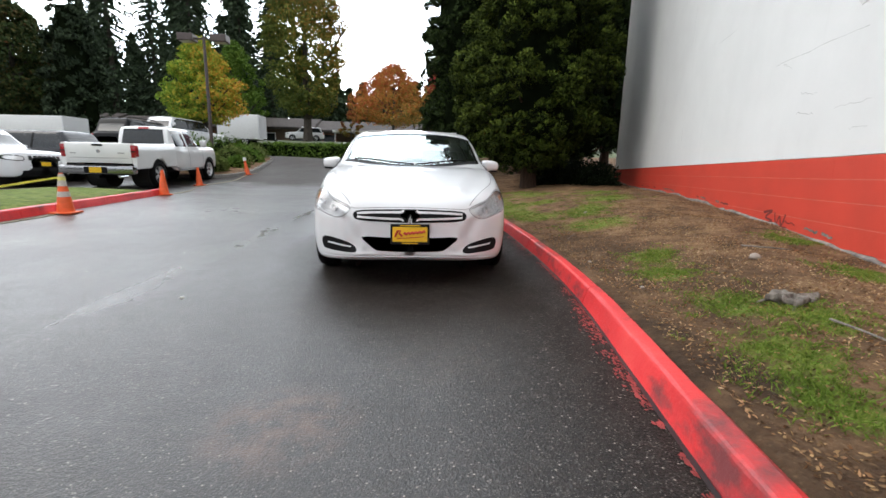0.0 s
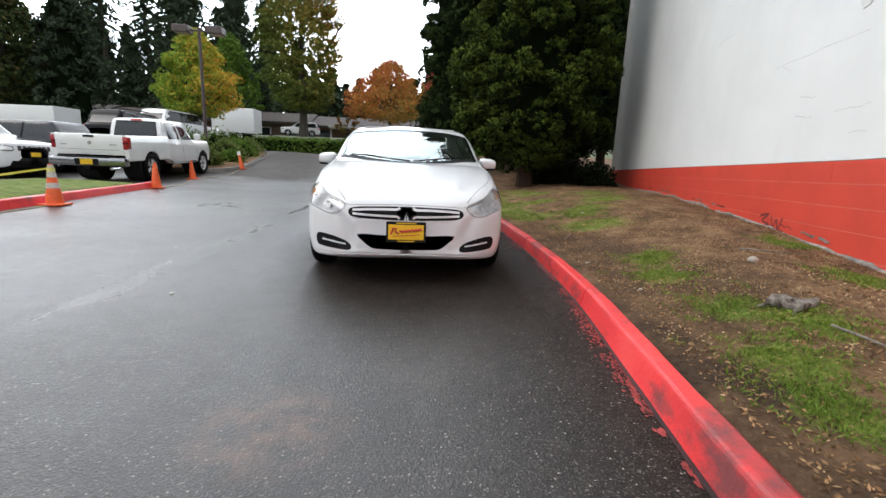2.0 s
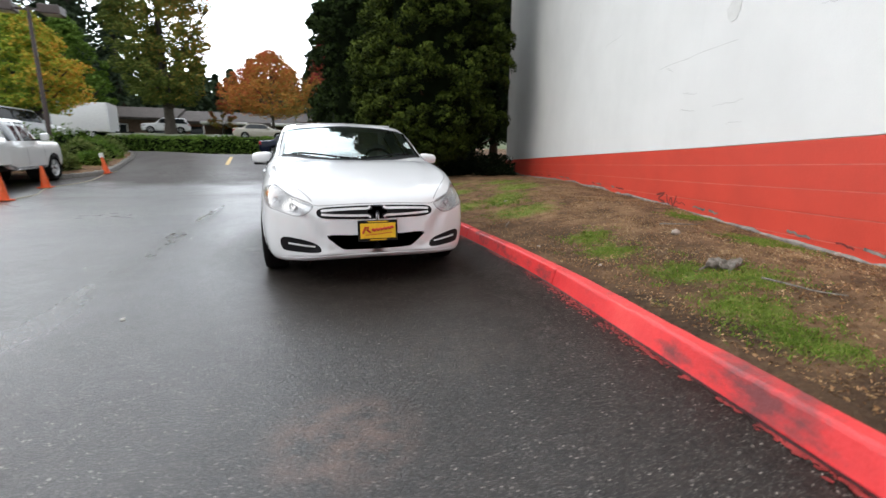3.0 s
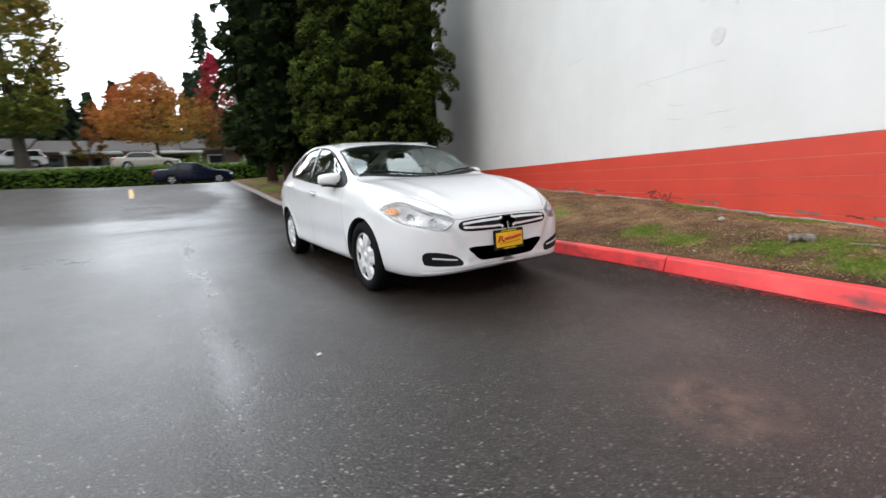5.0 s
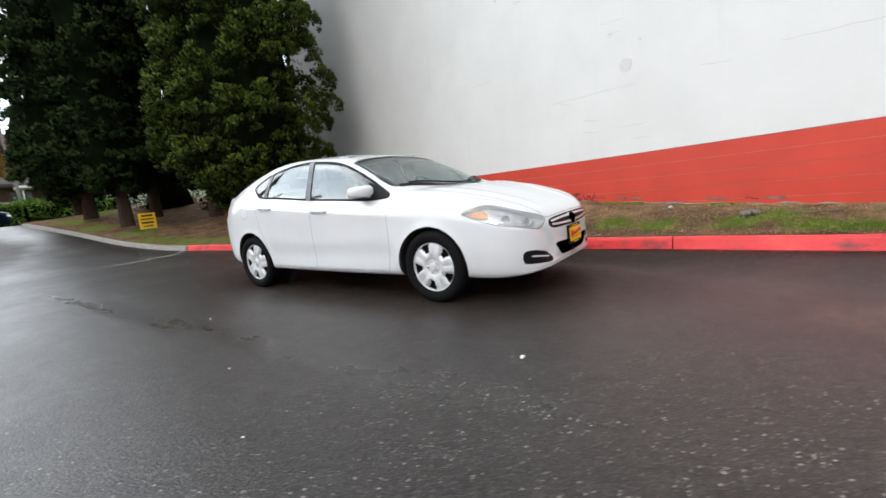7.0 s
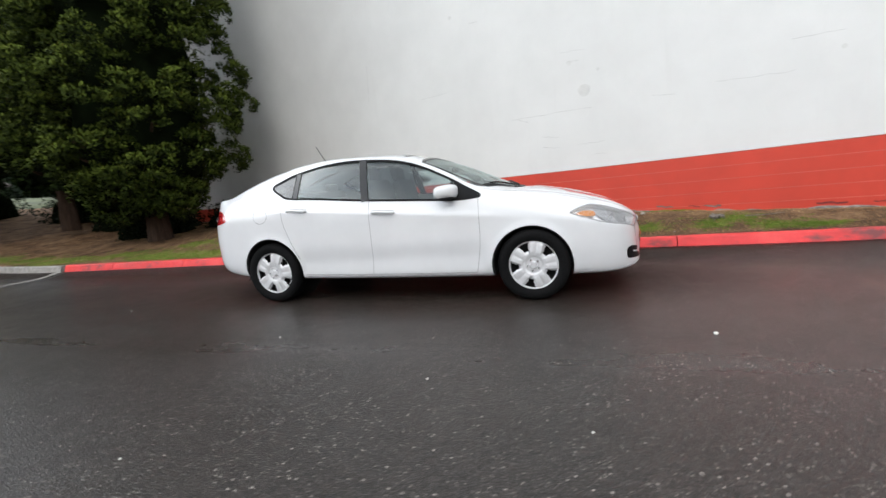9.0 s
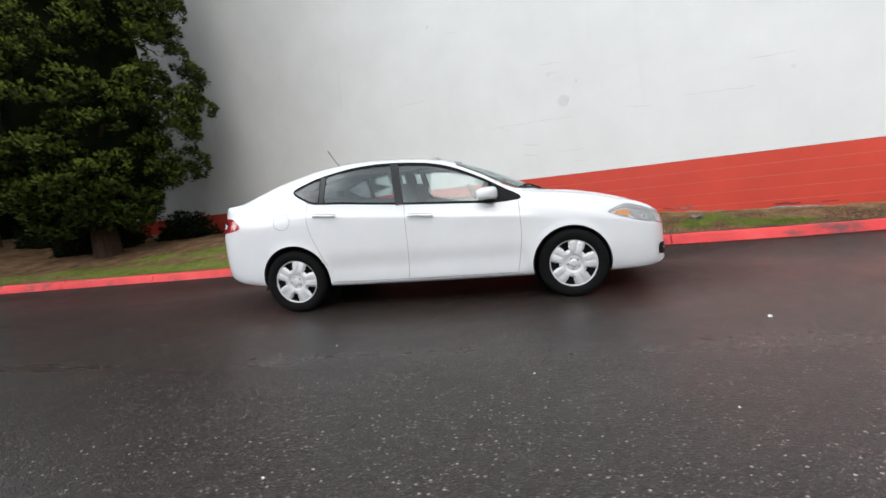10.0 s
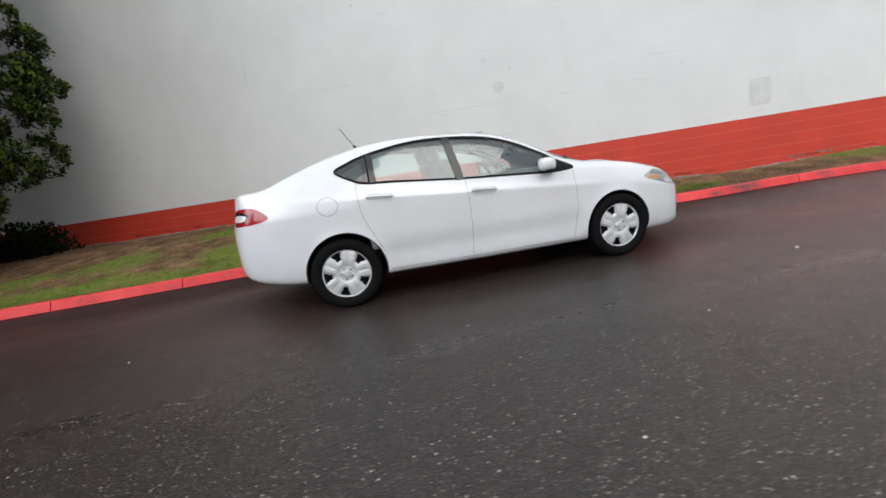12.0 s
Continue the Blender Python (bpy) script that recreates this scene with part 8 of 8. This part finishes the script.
scatter("fallen_leaves", "curled tan leaves and bark flakes fallen on the bank", M["leaf_litter"], 16000, 66, lambda x, y: 0.1 + 0.9 * max(0.0, 0.3 + 1.3 * noise.noise((x * 2.3, y * 2.3, 8.0))), 0.02, 0.5, 0.006)
blades("grass", "tufts of damp green grass on the bank", M["blade"], 34000, 62, lambda x, y: max(0.0, green_at(x, y) - 0.25) ** 1.5 * max(0.0, 0.5 + 1.2 * noise.noise((x * 5, y * 5, 2.0))), 0.042)


def overspray():
    """Red paint spilt on the asphalt along the kerb's foot."""
    rng = np.random.default_rng(64)
    verts, faces = [], []
    for _ in range(2600):
        y = rng.uniform(-7.0, 1.5)
        if noise.noise((y * 3.1, 0.4, 6.0)) + 0.5 * noise.noise((y * 11.0, 1.4, 6.0)) < -0.22:
            continue
        x = kerb_x(y) - 0.018 - abs(rng.normal()) * 0.024 * (1 + 0.6 * math.sin(y * 2.3))
        n = 7
        sx, sy = rng.uniform(0.002, 0.009), rng.uniform(0.004, 0.02)
        o = len(verts)
        for k in range(n):
            a = 2 * math.pi * k / n
            q = rng.uniform(0.5, 1.1)
            verts.append((min(x + sx * q * math.cos(a), kerb_x(y) + 0.01), y + sy * q * math.sin(a), road_z(x, y) + 0.004 + 0.0004 * rng.uniform()))
        faces.append(tuple(range(o, o + n)))
    tagged(new("paint_overspray", mesh_of("paint_overspray", verts, faces, M["paint_red"])), "red paint spatter on the asphalt beside the kerb", "paint", kind="stuff")


overspray()


def road_strip(name, label, pts, w, mat, lift=0.005, kind="structure", jag=0.3):
    line = smooth_loop(pts, 10, False)
    verts, faces = [], []
    for i, (x, y) in enumerate(line):
        p, q = line[max(i - 1, 0)], line[min(i + 1, len(line) - 1)]
        d = Vector((q[0] - p[0], q[1] - p[1])).normalized()
        k = w / 2 * (1 + jag * noise.noise((i * 0.7, 2, 3)))
        for s in (-1, 1):
            xx, yy = x - d.y * k * s, y + d.x * k * s
            verts.append((xx, yy, road_z(xx, yy) + lift))
    for i in range(len(line) - 1):
        faces.append((2 * i, 2 * i + 1, 2 * i + 3, 2 * i + 2))
    tagged(new(name, mesh_of(name, verts, faces, mat)), label, kind=kind)


road_strip("gutter_joint", "dark open joint along the foot of the red kerb", [(kerb_x(y) - 0.006, y) for y in steps(-9, 9.3, 40)], 0.02, M["tar"], 0.0045)
road_strip("tar_seam", "dark tar seam running across the driveway", [(1.35, 9.3), (0.2, 9.25), (-1.4, 8.95), (-3.2, 9.0), (-5.2, 8.9), (-6.6, 8.3)], 0.07, M["tar"])
road_strip("gutter_strip", "smooth pale concrete strip beside the tar seam", [(1.3, 9.55), (-0.6, 9.42), (-2.4, 9.2), (-4.2, 9.15), (-6.0, 8.9)], 0.16, M["kerb_grey"], 0.004)
road_strip("road_line", "short worn yellow line on the rising driveway", [(-3.5, 17.9), (-3.58, 19.4), (-3.68, 21.2)], 0.16, M["line_yellow"], 0.012)


# marks on the wall
def wall_disc(name, s, z, r, mat, n=8, depth=0.012, label="", sz=1.0):
    bm = bmesh.new()
    vs = [[bm.verts.new(wall_point(s + r * k * (1 + 0.12 * math.sin(3 * a)) * math.cos(a), o, z + 0.018 * s + r * sz * k * math.sin(a))) for a in (2 * math.pi * i / n + 0.3 for i in range(n))] for o, k in ((-0.002, 1.0), (depth * 0.5, 0.97), (depth * 0.3, 0.8), (depth * 0.35, 0.3))]
    for a, b in zip(vs, vs[1:]):
        for i in range(n):
            bm.faces.new((a[i], a[(i + 1) % n], b[(i + 1) % n], b[i]))
    bm.faces.new(vs[-1])
    bmesh.ops.recalc_face_normals(bm, faces=bm.faces[:])
    part(name, bm, mat, wall, label)


def wall_line(pts, w, mat=None, out=0.002, name="hairline_crack"):
    bm = bmesh.new()
    rows = []
    for i, (s, z) in enumerate(pts):
        p, q = pts[max(i - 1, 0)], pts[min(i + 1, len(pts) - 1)]
        d = Vector((q[0] - p[0], q[1] - p[1])).normalized()
        k = w / 2 * (1 + 0.5 * noise.noise((s * 5, z * 5, 1)))
        zz = z + (0.018 if s < 0 else 0.0105) * s
        rows.append([bm.verts.new(wall_point(s - d.y * k, out, zz + d.x * k)), bm.verts.new(wall_point(s + d.y * k, out, zz - d.x * k))])
    for a, b in zip(rows, rows[1:]):
        bm.faces.new((a[0], a[1], b[1], b[0]))
    part(name, bm, mat or M["crack"], wall)


def jitter_line(s0, z0, s1, z1, n=9, j=0.012):
    return [(s0 + (s1 - s0) * t, z0 + (z1 - z0) * t + random.uniform(-j, j)) for t in steps(0, 1, n)]


random.seed(21)
wall_disc("filled_hole", 0.0, 2.55, 0.115, M["wall_patch"], label="round patched hole in the wall")
slab("touch_up", -5.0, -4.62, 1.46 - 0.087, 1.95 - 0.087, -0.01, 0.003, M["wall_patch"], wall, "greyer rectangle of touch-up paint")
for a in ((1.45, 2.25, -0.12, 2.24), (0.16, 1.62, -0.32, 1.62), (0.5, 1.79, 0.8, 1.84), (0.82, 1.64, 0.5, 1.60), (-0.1, 1.4, -0.34, 1.41), (5.17, 4.11, 5.21, 3.3), (5.18, 2.06, 5.16, 1.58), (0.4, 3.28, 0.0, 3.25), (0.3, 3.09, 0.08, 3.08), (-2.0, 2.28, -2.95, 2.25), (-1.1, 2.25, -1.45, 2.22), (2.25, 4.28, 2.05, 4.28), (-2.9, 2.67, -3.45, 2.67), (1.28, 2.23, 1.1, 2.15), (-6.0, 3.3, -7.2, 3.25), (3.6, 3.05, 2.9, 3.06), (-8.5, 2.3, -9.8, 2.25)):
    wall_line(jitter_line(*a), 0.006)
for s, z, r in ((2.7, 4.5, 0.04), (0.25, 3.07, 0.05), (-3.45, 2.45, 0.035), (-0.25, 2.86, 0.03)):
    wall_disc("paint_chip", s, z, r, M["wall_patch"], 7, 0.004)
scr = [[(1.18, 0.55), (0.98, 0.585), (1.12, 0.50), (0.95, 0.47), (1.15, 0.43)], [(0.92, 0.57), (0.86, 0.45), (0.80, 0.54), (0.74, 0.44), (0.68, 0.57)], [(1.2, 0.41), (0.62, 0.43)]]
for g in scr:
    wall_line(smooth_loop(g, 5, False), 0.028, M["scrawl"], 0.0045, "scrawl")
for i in range(26):
    s = random.uniform(-9, 9)
    p = wall_point(s, 0, 0)
    wall_line(jitter_line(s, base_z(p[1]) + 0.09, s + random.uniform(0.1, 0.35), base_z(p[1]) + 0.1, 6, 0.012), random.uniform(0.012, 0.03), M["stucco"] if i % 2 else M["scrawl"], 0.005 + 0.0002 * i, "flaked_paint")
